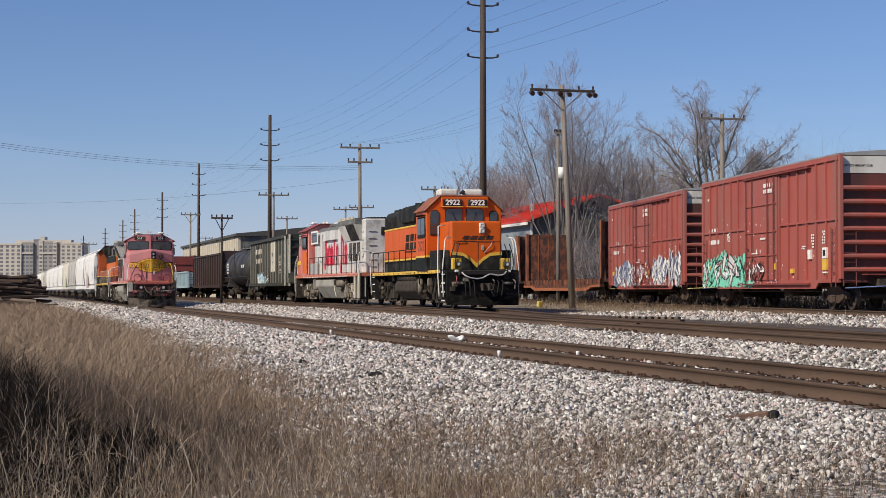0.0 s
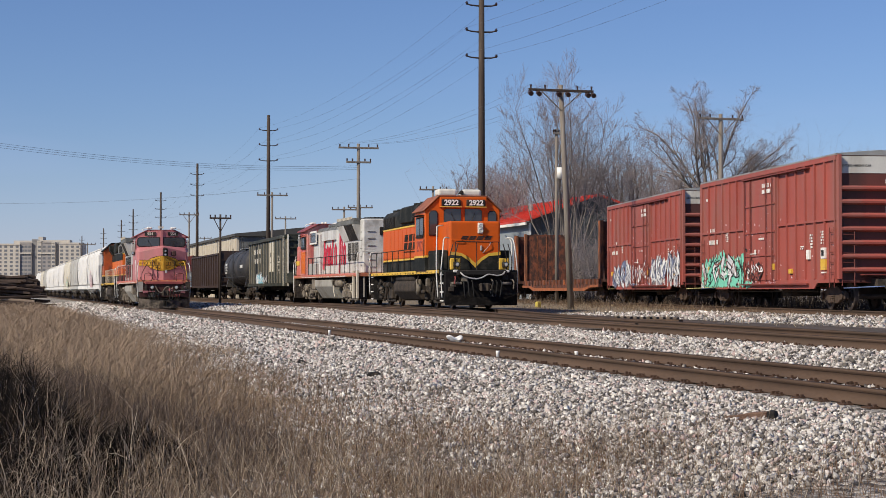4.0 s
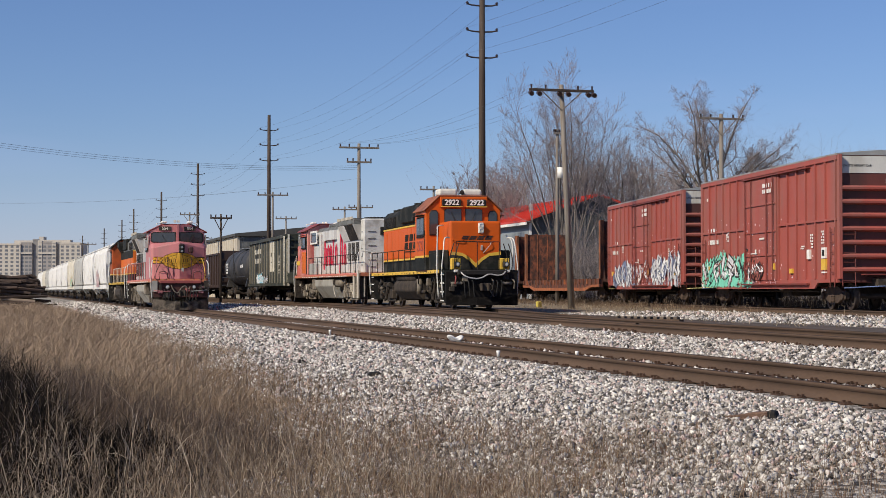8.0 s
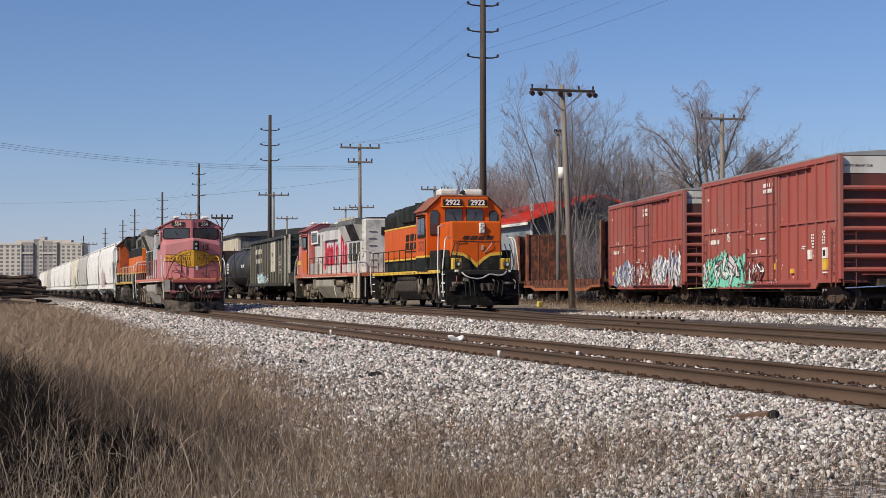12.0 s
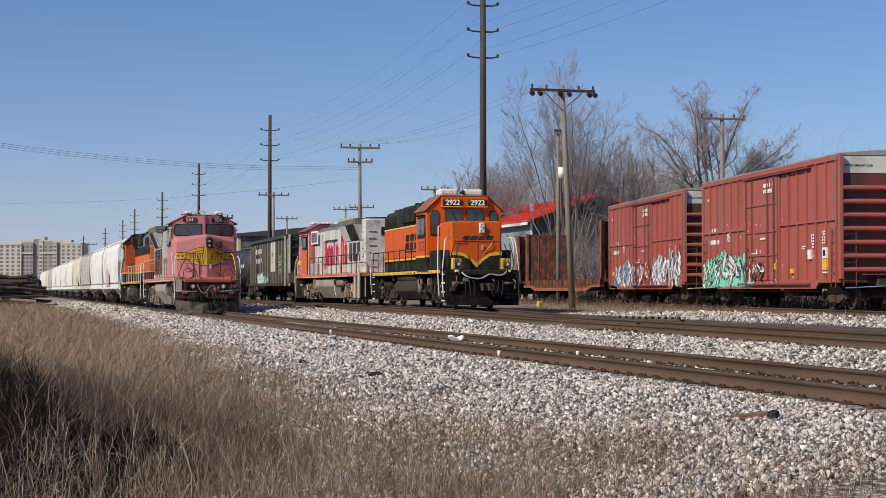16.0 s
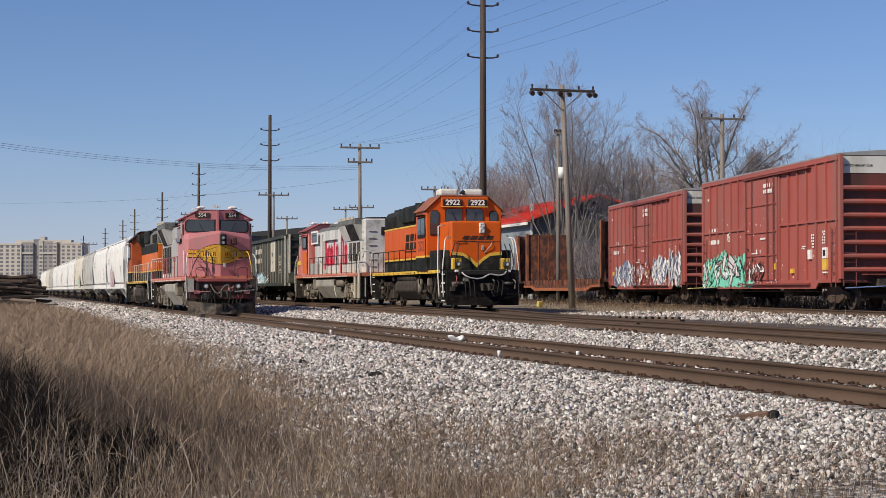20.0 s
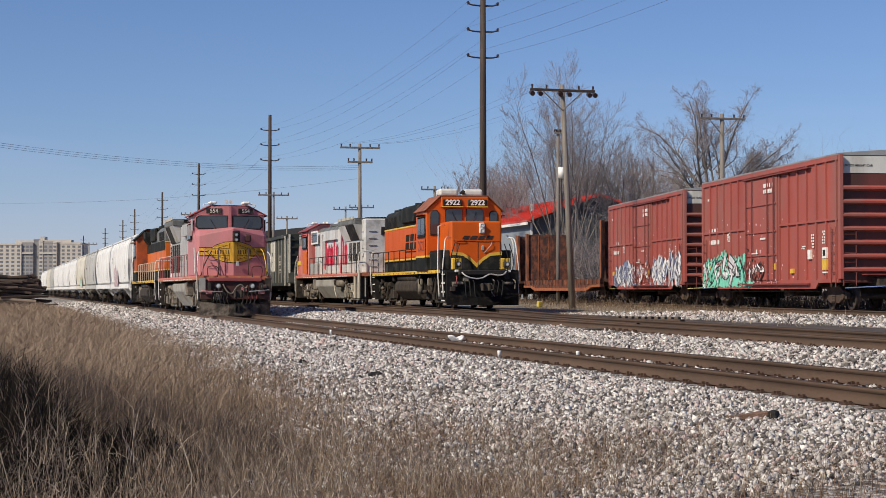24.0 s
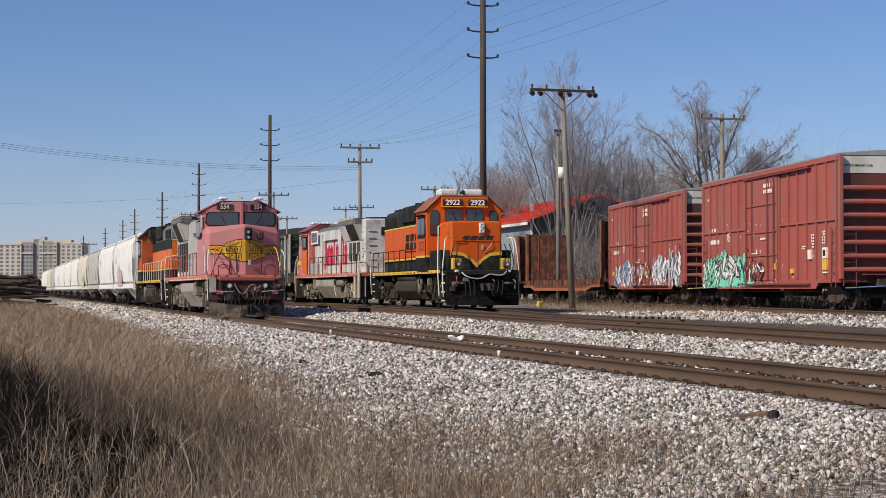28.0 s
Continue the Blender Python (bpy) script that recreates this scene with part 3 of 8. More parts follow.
def wide_cab_loco(name, m, label, red, moving, number, seed):
    """A six-window wide-nose road diesel, 20 m long, with flared radiators at its rear."""
    rnd = random.Random(seed)
    t = thing(name, m, label, "locomotive", "locomotives")
    # frame and deck
    part("deck", box(B(), -1.5, 1.5, -8.75, 8.95, 1.42, 1.60, 0.02), m_sill, t)
    part("underframe", box(B(), -0.9, 0.9, -8.6, 8.8, 1.0, 1.42), m_black, t)
    for s in (-1, 1):
        part("sill_stripe", slab(B(), s * 1.502, s * 1.508, -8.5, 8.8, 1.52, 1.59), m_redpale, t)
        dashes("sill_lettering", t, Matrix.Translation((s * 1.505, 0, 1.47)) @ (LEFT if s < 0 else Matrix.Rotation(math.pi, 4, "Z") @ LEFT), m_white, (13.0, 0.07), 1, seed, 0.5)
    # nose, V-shaped in plan, leaning back towards its top
    b = B()
    pl = [(-1.47, -7.87), (-1.36, -8.07), (0, -8.47), (1.36, -8.07), (1.47, -7.87), (1.47, -6.9), (-1.47, -6.9)]
    lo = [b.verts.new((x, y, 1.60)) for x, y in pl]
    md = [b.verts.new((x, y + (0.07 if y < -7 else 0), 3.56 - 0.30 * min(1, abs(x) / 1.36))) for x, y in pl]
    hi = [b.verts.new((x * (0.97), y + (0.42 if y < -7 else 0), 3.50 + (0.13 if abs(x) < 0.1 else 0))) for x, y in pl]
    n = len(pl)
    for u, w in ((lo, md), (md, hi)):
        for i in range(n):
            b.faces.new((u[i], u[(i + 1) % n], w[(i + 1) % n], w[i]))
    b.faces.new(hi)
    b.faces.new(lo[::-1])
    bmesh.ops.bevel(b, geom=list(b.edges), offset=0.025, segments=2, profile=0.5, affect="EDGES")
    nose = part("nose", b, red if moving else m_redpale, t)

    def on_nose(x, z, out=0.0):
        y = -8.47 + abs(x) * 0.40 / 1.36 + (0.05 * (z - 1.6) / 1.52) - out
        return y
    for s in (-1, 1):
        # yellow bands and the pointed oval emblem, each half on its own face of the nose
        for z0, z1, mm in ((2.45, 2.58, m_emblem), (2.62, 2.75, m_emblem), (2.585, 2.615, m_black), (2.755, 2.78, m_black), (2.42, 2.445, m_black)):
            bb = B()
            vs = []
            for x, z in ((0.55, z0), (1.37, z0), (1.37, z1), (0.55, z1)):
                vs.append((s * x, on_nose(s * x, z, 0.008), z))
            bb.faces.new([bb.verts.new(v) for v in vs])
            bmesh.ops.solidify(bb, geom=list(bb.faces), thickness=0.006)
            part("nose_band", bb, mm, nose)
        for grow, mm, out in ((0.025, m_darkline, 0.012), (0.0, m_emblem, 0.018)):
            bb = B()
            pts = [(0.0, 2.15 - grow), (0.34, 2.18 - grow), (0.72, 2.31 - grow), (1.06 + grow, 2.58), (0.72, 2.86 + grow), (0.34, 2.98 + grow), (0.0, 3.01 + grow)]
            bb.faces.new([bb.verts.new((s * x, on_nose(s * x, z, out), z)) for x, z in pts])
            bmesh.ops.solidify(bb, geom=list(bb.faces), thickness=0.006)
            part("emblem", bb, mm, nose)
        bb = B()
        for k in range(3):
            x0 = 0.20 + 0.21 * k
            for q in (0, 1):
                xa = x0 + 0.085 * q
                vs = [(xa, 2.50), (xa + 0.03, 2.50), (xa + 0.02 + 0.015 * q, 2.67), (xa - 0.01 + 0.015 * q, 2.67)]
                bb.faces.new([bb.verts.new((s * x, on_nose(s * x, z, 0.026), z)) for x, z in vs])
        bmesh.ops.solidify(bb, geom=list(bb.faces), thickness=0.004)
        part("emblem_marks", bb, m_darkline, nose)["kind"] = "stuff"
        for quad in ([(0.16, 2.44), (0.88, 2.44), (0.86, 2.458), (0.16, 2.458)], [(0.16, 2.71), (0.86, 2.71), (0.88, 2.728), (0.16, 2.728)], [(0.15, 2.22), (0.165, 2.22), (0.165, 2.44), (0.15, 2.44)],
                     [(0.15, 2.73), (0.165, 2.73), (0.165, 2.94), (0.15, 2.94)], [(0.2, 2.27), (0.60, 2.40), (0.60, 2.415), (0.2, 2.285)], [(0.2, 2.89), (0.60, 2.76), (0.60, 2.745), (0.2, 2.875)]):
            q = B()
            q.faces.new([q.verts.new((s * x, on_nose(s * x, z, 0.026), z)) for x, z in quad])
            bmesh.ops.solidify(q, geom=list(q.faces), thickness=0.004)
            part("emblem_line", q, m_darkline, nose)
        # grab irons and the lower railing in front of the nose
        hose(nose, [(s * 0.62, on_nose(0.62, 1.7) - 0.02, 1.68), (s * 0.62, on_nose(0.62, 1.7) - 0.2, 1.75), (s * 0.62, on_nose(0.62, 2.6) - 0.2, 2.66), (s * 0.62, on_nose(0.62, 2.7), 2.72)], 0.02, m_darkline, "grab_iron")
        hose(t, [(s * 1.30, -8.78, 1.6), (s * 1.30, -8.82, 2.0), (s * 1.22, -8.6, 2.55), (s * 1.15, -8.3, 2.72)], 0.022, red if s < 0 else m_yellow, "end_handrail")
        for zz in (2.0, 2.35):
            hose(nose, [(s * 1.05, on_nose(1.05, zz), zz), (s * 1.05, on_nose(1.05, zz) - 0.09, zz), (s * 0.8, on_nose(0.8, zz) - 0.09, zz), (s * 0.8, on_nose(0.8, zz), zz)], 0.014, red, "grab_iron")
        hose(t, [(s * 0.9, -8.40, 2.62), (s * 1.2, -8.62, 2.1), (s * 1.40, -8.86, 1.58)], 0.022, m_darkline, "slant_handrail")
        hose(t, [(s * 0.72, -8.9, 1.55), (s * 0.72, -8.92, 1.95), (s * 1.1, -8.9, 1.95), (s * 1.1, -8.88, 1.55)], 0.018, m_darkline, "deck_rail")
        part("plough_hinge", slab(B(), s * 0.04, s * 0.1, -9.56, -9.40, 0.12, 0.46), m_black, t)
        part("mu_box", box(B(), min(s * 0.55, s * 0.9), max(s * 0.55, s * 0.9), -9.06, -8.95, 0.62, 0.78, 0.02), m_silver_gear if s < 0 else m_maroon, t)
        # ditch lights under the deck and number boards above the windows
        lamp(t, s * 0.70, -9.02, 1.18, 0.12)
        hose(t, [(s * 1.52, -7.9, 1.65), (s * 1.55, -7.9, 2.5), (s * 1.55, -7.75, 2.75)], 0.022, m_rail_white, "cab_handrail")
        hose(t, [(s * 1.50, -8.72, 0.6), (s * 1.53, -8.72, 1.5), (s * 1.50, -8.72, 2.35), (s * 1.42, -8.4, 2.6)], 0.024, m_rail_white, "step_handrail")
        steps(t, s, -8.35, 1.42, m_under, m_rail_white if s < 0 else None)
        steps(t, s, 8.5, 1.42, m_under, m_rail_white if s < 0 else None)
        part("step_side", slab(B(), s * 1.44, s * 1.50, -8.72, -8.66, 0.3, 1.62), m_silver_gear, t)
        part("step_panel", slab(B(), s * 1.22, s * 1.49, -9.00, -8.97, 0.92, 1.5), m_tankgrey if s < 0 else m_under, t)
    # twin headlight in the top of the nose, door outline, plate
    part("headlight_box", box(B(), -0.04, 0.26, -8.48, -8.2, 2.99, 3.46, 0.03), m_black, t)
    lamp(t, 0.11, -8.48, 3.30, 0.085)
    lamp(t, 0.11, -8.48, 3.09, 0.085)
    part("nose_plate", box(B(), 0.48, 0.74, -8.38, -8.24, 3.0, 3.32, 0.06, 2), m_darkline, t)
    part("nose_latch", box(B(), 0.1, 0.22, -8.50, -8.46, 2.0, 2.2, 0.01), m_silver, t)
    for z in (1.78, 2.15):
        part("door_edge", slab(B(), -0.36, -0.33, -8.43, -8.415, z, z + 0.32), m_black, t)
    # pilot, plough and gear below the deck
    part("pilot", box(B(), -1.42, 1.42, -8.95, -8.80, 0.62, 1.42, 0.02), mat("grimy_maroon_steel", (0.085, 0.036, 0.032), 0.75, spec=0.2, var=0.4, scale=4, bump=0.2, dirt=(0.04, 0.033, 0.03), dirt_amount=0.5, dirt_scale=3) if moving else m_under, t)
    b = B()
    ya, yb = -9.55, -8.95
    lo2 = [b.verts.new(p) for p in ((-1.48, yb, -0.03), (-0.35, ya, -0.03), (0.35, ya, -0.03), (1.48, yb, -0.03))]
    hi2 = [b.verts.new(p) for p in ((-1.44, yb + 0.1, 0.54), (-0.30, ya + 0.22, 0.42), (0.30, ya + 0.22, 0.42), (1.44, yb + 0.1, 0.54))]
    for i in range(3):
        b.faces.new((lo2[i], lo2[i + 1], hi2[i + 1], hi2[i]))
    bmesh.ops.solidify(b, geom=list(b.faces), thickness=0.04)
    part("snow_plough", b, m_under if not moving else mat("worn_plough_steel", (0.055, 0.047, 0.042), 0.6, 0.2, spec=0.25, var=0.4, scale=3, bump=0.2, dirt=(0.26, 0.215, 0.175), dirt_amount=0.55, dirt_scale=2.4), t)
    coupler(t, -10.05, -1)
    coupler(t, 10.05, 1)
    for s in (-1, 1):
        for k, x in enumerate((0.35, 0.52, 0.68, 0.84)):
            hose(t, [(s * x, -8.97, 1.05), (s * x, -9.16, 0.95), (s * (x - 0.05), -9.13, 0.55), (s * (x - 0.1), -9.1, 0.42)], 0.025, m_rubber)
        part("uncoupling_bracket", slab(B(), s * 1.0, s * 1.12, -9.08, -8.95, 0.85, 1.3), m_under, t)
        part("jumper_receptacle", box(B(), min(s * 0.95, s * 1.2), max(s * 0.95, s * 1.2), -9.1, -8.94, 0.84, 0.98, 0.02), red, t)
    hose(t, [(-0.5, -9.0, 1.25), (-0.35, -9.2, 0.95), (-0.15, -9.22, 0.88), (0.05, -9.2, 1.15), (0.22, -9.2, 1.22), (0.4, -9.15, 1.05), (0.5, -9.0, 1.2)], 0.032, m_silver_gear, "jumper_cable")
    hose(t, [(0.55, -9.25, 0.95), (0.95, -9.22, 0.98), (1.4, -9.05, 1.02)], 0.022, m_silver, "uncoupling_lever")
    hose(t, [(-0.55, -9.25, 0.95), (-0.95, -9.22, 0.95), (-1.4, -9.05, 0.98)], 0.022, red, "uncoupling_lever")
    part("anticlimber", box(B(), -1.1, 1.1, -9.05, -8.75, 1.36, 1.52, 0.03), m_maroon, t)
    # cab
    b = B()
    cab_shell(b, 1.47, 1.6, 4.18, 4.53, 0.78, -7.0, -4.7)
    cab = part("cab", b, red, t)
    for s in (-1, 1):
        part("cab_front", prism(B(), [(0, -7.34), (s * 1.47, -7.06), (s * 1.47, -6.98), (0, -6.98)], "z", 3.3, 4.18), red, cab)
        part("brow_panel", prism(B(), [(0, -7.34), (s * 0.78, -7.19), (s * 0.78, -6.98), (0, -6.98)], "z", 4.18, 4.53), red, cab)
        part("brow_corner", prism(B(), [(s * 0.78, 4.18), (s * 1.47, 4.18), (s * 0.78, 4.53)], "y", -7.10, -6.98), red, cab)
    part("cab_roof", prism(B(), [(-1.62, 4.12), (-0.8, 4.535), (0.8, 4.535), (1.62, 4.12), (1.62, 4.17), (0.8, 4.59), (-0.8, 4.59), (-1.62, 4.17)], "y", -7.12, -4.6, 0.01), m_maroon, cab)
    part("center_post", slab(B(), -0.05, 0.05, -7.38, -7.3, 3.5, 4.55), red, cab)

    def vplate(pts, s, out, thick):
        """A plate that lies on one of the two slanted faces of the cab's front."""
        q = B()
        ang = 0.28 / 1.47
        q.faces.new([q.verts.new((s * x, -7.34 + x * ang - out, z)) for x, z in pts])
        bmesh.ops.recalc_face_normals(q, faces=list(q.faces))
        bmesh.ops.solidify(q, geom=list(q.faces), thickness=thick)
        return q
    for s in (-1, 1):
        # windscreens: black gasket, glass, wiper
        w = part("windscreen", vplate([(0.09, 3.57), (1.32, 3.57), (1.43, 3.68), (1.40, 4.06), (1.28, 4.14), (0.09, 4.14)], s, 0.012, 0.01), m_black, cab)
        part("pane", vplate([(0.14, 3.61), (1.28, 3.61), (1.37, 3.71), (1.34, 4.03), (1.25, 4.10), (0.14, 4.10)], s, 0.028, 0.008), m_glass, w)
        hose(w, [(s * 0.55, -7.28, 3.56), (s * 0.72, -7.26, 3.80), (s * 0.82, -7.24, 4.0)], 0.012, m_black, "wiper")
        nb = part("number_board", vplate([(0.36, 4.22), (0.98, 4.22), (0.98, 4.44), (0.36, 4.44)], s, 0.05, 0.05), m_black, cab)
        if number:
            word("number", number, 0.23, Matrix.Translation((s * 0.67, -7.34 + 0.67 * 0.1905 - 0.056, 4.33)) @ Matrix.Rotation(s * math.atan(0.1905), 4, "Z") @ FRONT, m_dim, nb, bold=0.004)
        # side windows, door, mirror
        sw = part("side_window", slab(B(), s * 1.525, s * 1.545, -6.35, -5.05, 3.12, 3.82), m_black, cab)
        part("pane", slab(B(), s * 1.545, s * 1.555, -6.28, -5.75, 3.18, 3.76), m_glass, sw)
        part("pane", slab(B(), s * 1.545, s * 1.555, -5.68, -5.12, 3.18, 3.76), m_glass, sw)
        part("sunshade", slab(B(), s * 1.53, s * 1.75, -6.4, -5.0, 3.88, 3.91), m_black, cab)
        part("wind_deflector", slab(B(), s * 1.5, s * 1.66, -6.5, -6.46, 3.3, 3.75), m_silver, cab)
        part("windscreen_gusset", slab(B(), s * 1.535, s * 1.56, -7.1, -6.6, 3.5, 4.0), m_silver, cab)
        hose(cab, [(s * 1.0, -7.1, 4.45), (s * 1.1, -7.1, 4.60), (s * 0.75, -7.1, 4.66)], 0.02, m_white, "antenna")
    part("horn", tube(tube(B(), [(-0.15, -7.0, 4.70), (-0.15, -7.35, 4.72)], 0.03, 10, 0.09), [(0.05, -7.0, 4.70), (0.05, -7.3, 4.72)], 0.03, 10, 0.08), m_roofgrey, cab)
    for s in (-1, 1):
        part("roof_pod", box(B(), min(s * 0.55, s * 0.85), max(s * 0.55, s * 0.85), -7.3, -6.6, 4.62, 4.74, 0.05, 2), m_white, cab)
    # engine hood
    skin = m_silver if moving else m_silver_pale
    hood = part("hood", box(B(), -0.95, 0.95, -4.7, 8.0, 1.6, 4.05, 0.06, 2), skin, t)
    part("hood_roof", prism(B(), [(-0.93, 4.05), (-0.75, 4.28), (0.75, 4.28), (0.93, 4.05)], "y", -4.7, 4.2, 0.02), m_wing, hood)
    for s in (-1, 1):
        # electrical cabinet behind the cab and doors along the hood
        part("cabinet", box(B(), min(s * 0.94, s * 1.2), max(s * 0.94, s * 1.2), -4.68, -2.3, 1.6, 3.9, 0.04), skin, hood)
        if not moving:
            part("cabinet_door", slab(B(), s * 1.2, s * 1.225, -4.66, -4.05, 1.9, 3.6), m_maroon, hood)
            part("number_band", slab(B(), s * 1.475, s * 1.49, -8.0, -7.0, 2.2, 2.45), m_yellow, nose)
            part("cab_door", slab(B(), s * 1.475, s * 1.49, -6.45, -5.2, 1.7, 2.95), m_orange_dull, cab)
            part("door_frame", slab(B(), s * 1.475, s * 1.50, -4.98, -4.86, 1.65, 4.0), m_black, cab)
            part("lower_patch", slab(B(), s * 1.475, s * 1.485, -7.9, -5.1, 1.62, 1.95), m_redpale, cab)
            part("open_window_frame", slab(B(), s * 1.3, s * 1.34, -4.55, -2.6, 3.35, 4.1), m_cream, hood)
            part("open_window_pane", slab(B(), s * 1.335, s * 1.35, -4.4, -2.75, 3.45, 4.0), m_glass, hood)
            for q in (7.95, 8.85):
                part("stair_plate", slab(B(), s * 1.42, s * 1.50, q - 0.14, q + 0.14, 0.32, 1.72), m_louvre, t)
            part("stair_back", slab(B(), s * 1.1, s * 1.16, 7.9, 8.9, 0.4, 1.5), m_louvre, t)
        for k in range(11):
            y0 = -2.2 + 0.92 * k
            d = part("hood_door", slab(B(), s * 0.952, s * 0.975, y0 + 0.02, y0 + 0.88, 1.68, 3.35), skin, hood)
            if k in (7, 8, 9) or (moving and k > 5):
                g = B()
                for q in range(3):
                    slab(g, s * 0.976, s * 0.985, y0 + 0.1 + 0.26 * q, y0 + 0.28 + 0.26 * q, 1.85 if moving else 2.25, 3.2)
                part("vent", g, m_black, d)
            else:
                part("latch", slab(B(), s * 0.976, s * 1.0, y0 + 0.78, y0 + 0.82, 2.4, 2.6), m_wing, d)
        # louvred intake and dark screens high on the hood
        part("intake", slab(B(), s * 0.955, s * 1.12, -2.0, 1.2, 3.5, 4.02), skin, hood)
        # flared radiator wing with its dark sloping screen below
        part("radiator_wing", prism(B(), [(s * 0.8, 4.02), (s * 1.36, 4.1), (s * 1.36, 4.36), (s * 0.8, 4.36)], "y", 3.2, 7.3, 0.03), m_wing, hood)
        part("radiator_screen", prism(B(), [(s * 0.96, 3.3), (s * 1.02, 3.3), (s * 1.34, 4.09), (s * 0.96, 4.09)], "y", 4.9, 7.0, 0.01), m_black, hood)
        part("wing_cheek", prism(B(), [(s * 0.96, 3.35), (s * 1.02, 3.3), (s * 1.35, 4.1), (s * 0.96, 4.1)], "y", 3.25, 4.9, 0.01), skin, hood)
        part("wing_cheek", prism(B(), [(s * 0.96, 3.35), (s * 1.02, 3.3), (s * 1.35, 4.1), (s * 0.96, 4.1)], "y", 7.0, 7.3, 0.01), m_silver, hood)
        side_handrail(t, s, -4.3, 8.3, 1.6, m_black if not moving else m_maroon, 11)
        # battery and air boxes on the walkway by the cab
        part("battery_box", box(B(), min(s * 0.97, s * 1.42), max(s * 0.97, s * 1.42), -4.5, -2.5, 1.6, 2.25, 0.03), m_silver, t)
        # rear end handrails
        hose(t, [(s * 1.46, 8.9, 0.5), (s * 1.5, 8.92, 1.6), (s * 1.46, 8.9, 2.5), (s * 1.3, 8.88, 2.65), (s * 0.5, 8.88, 2.65), (s * 0.5, 8.88, 1.62)], 0.022, m_rail_white, "end_handrail")
    part("radiator_deck", box(B(), -1.34, 1.34, 3.25, 7.28, 4.35, 4.42, 0.02), m_wing, hood)
    for s in (-1, 1):
        for k in range(12):
            part("louvre", slab(B(), s * 1.35, s * 1.38, 3.3 + 0.33 * k, 3.5 + 0.33 * k, 4.36, 4.5), m_louvre, hood)
    for k in range(3):
        part("roof_fan", ring(B(), (0, 4.1 + 1.2 * k, 4.45), "z", 0.1, 0.6, 0.08, 20), m_black, hood)
    part("dynamic_brake", box(B(), -0.8, 0.8, -1.8, 1.0, 4.25, 4.42, 0.04), m_wing, hood)
    part("exhaust", box(B(), -0.3, 0.3, 1.6, 2.2, 4.25, 4.5, 0.03), m_black, hood)
    # rear hood end: ladder rungs, lamps, marks
    for k in range(6):
        part("grab_iron", slab(B(), 0.35, 0.75, 8.02, 8.06, 1.9 + 0.36 * k, 1.93 + 0.36 * k), m_wing, hood)
    part("rear_lamps", slab(B(), -0.12, 0.12, 8.0, 8.07, 3.55, 3.95), m_black, hood)
    part("rear_cabinet", box(B(), -0.98, 0.98, 7.3, 8.03, 1.6, 4.36, 0.06), m_cream if moving else m_aged_white, hood)
    for s in (-1, 1):
        for k in range(5):
            part("grab_iron", slab(B(), s * 0.98, s * 1.01, 7.5, 7.8, 2.0 + 0.42 * k, 2.03 + 0.42 * k), m_wing, hood)
    # fuel tank, its slanted bilge, air tanks
    part("fuel_tank", prism(B(), [(-1.42, 1.30), (-1.42, 0.95), (-0.95, 0.28), (0.95, 0.28), (1.42, 0.95), (1.42, 1.30)], "y", -2.6, 2.2, 0.03), m_tankgrey, t)
    for s in (-1, 1):
        part("air_reservoir", tube(B(), [(s * 1.15, 2.35, 1.1), (s * 1.15, 4.0, 1.1)], 0.22, 14), m_silver_gear, t, smooth=True)
        part("gear_box", box(B(), min(s * 0.9, s * 1.4), max(s * 0.9, s * 1.4), -3.6, -2.75, 0.75, 1.35, 0.04), m_silver_gear, t)
    clutter(t, (-8.0, -2.7), seed, (m_silver_gear, m_under, m_louvre, m_under))
    clutter(t, (2.4, 7.9), seed + 1, (m_silver_gear, m_under, m_louvre, m_silver_gear))
    front_clutter(t, -8.95, seed, (m_silver_gear, m_under, m_rubber, red))
    loco_truck(t, -5.75, m_silver_gear, moving)
    loco_truck(t, 5.75, m_silver_gear, moving)
    return t, hood


m_darkmark = mat("dark_brown_marking", (0.045, 0.022, 0.016), 0.6, var=0.15, bump=0.02)


def clutter(t, span, seed, ms):
    """Pipes, valves and small boxes hung along both sides of a running gear."""
    rnd = random.Random(seed)
    for s in (-1, 1):
        for k in range(9):
            y = rnd.uniform(*span)
            x = s * rnd.uniform(1.22, 1.40)
            z = rnd.uniform(0.5, 1.15)
            m = rnd.choice(ms)
            kind = rnd.random()
            if kind < 0.4:
                hose(t, [(x, y, z + 0.35), (x + s * 0.04, y + 0.15, z + 0.1), (x, y + rnd.uniform(0.2, 0.6), z - rnd.uniform(0.0, 0.25))], 0.028, m, "sand_pipe")
            elif kind < 0.7:
                w = rnd.uniform(0.06, 0.14)
                part("valve_box", box(B(), x - w * 0.6, x + w * 0.6, y - w, y + w, z, z + rnd.uniform(0.12, 0.3), 0.015), m, t)
            else:
                part("brake_cylinder", tube(B(), [(x, y, z), (x, y + rnd.uniform(0.2, 0.45), z)], rnd.uniform(0.05, 0.09), 10), m, t, smooth=True)


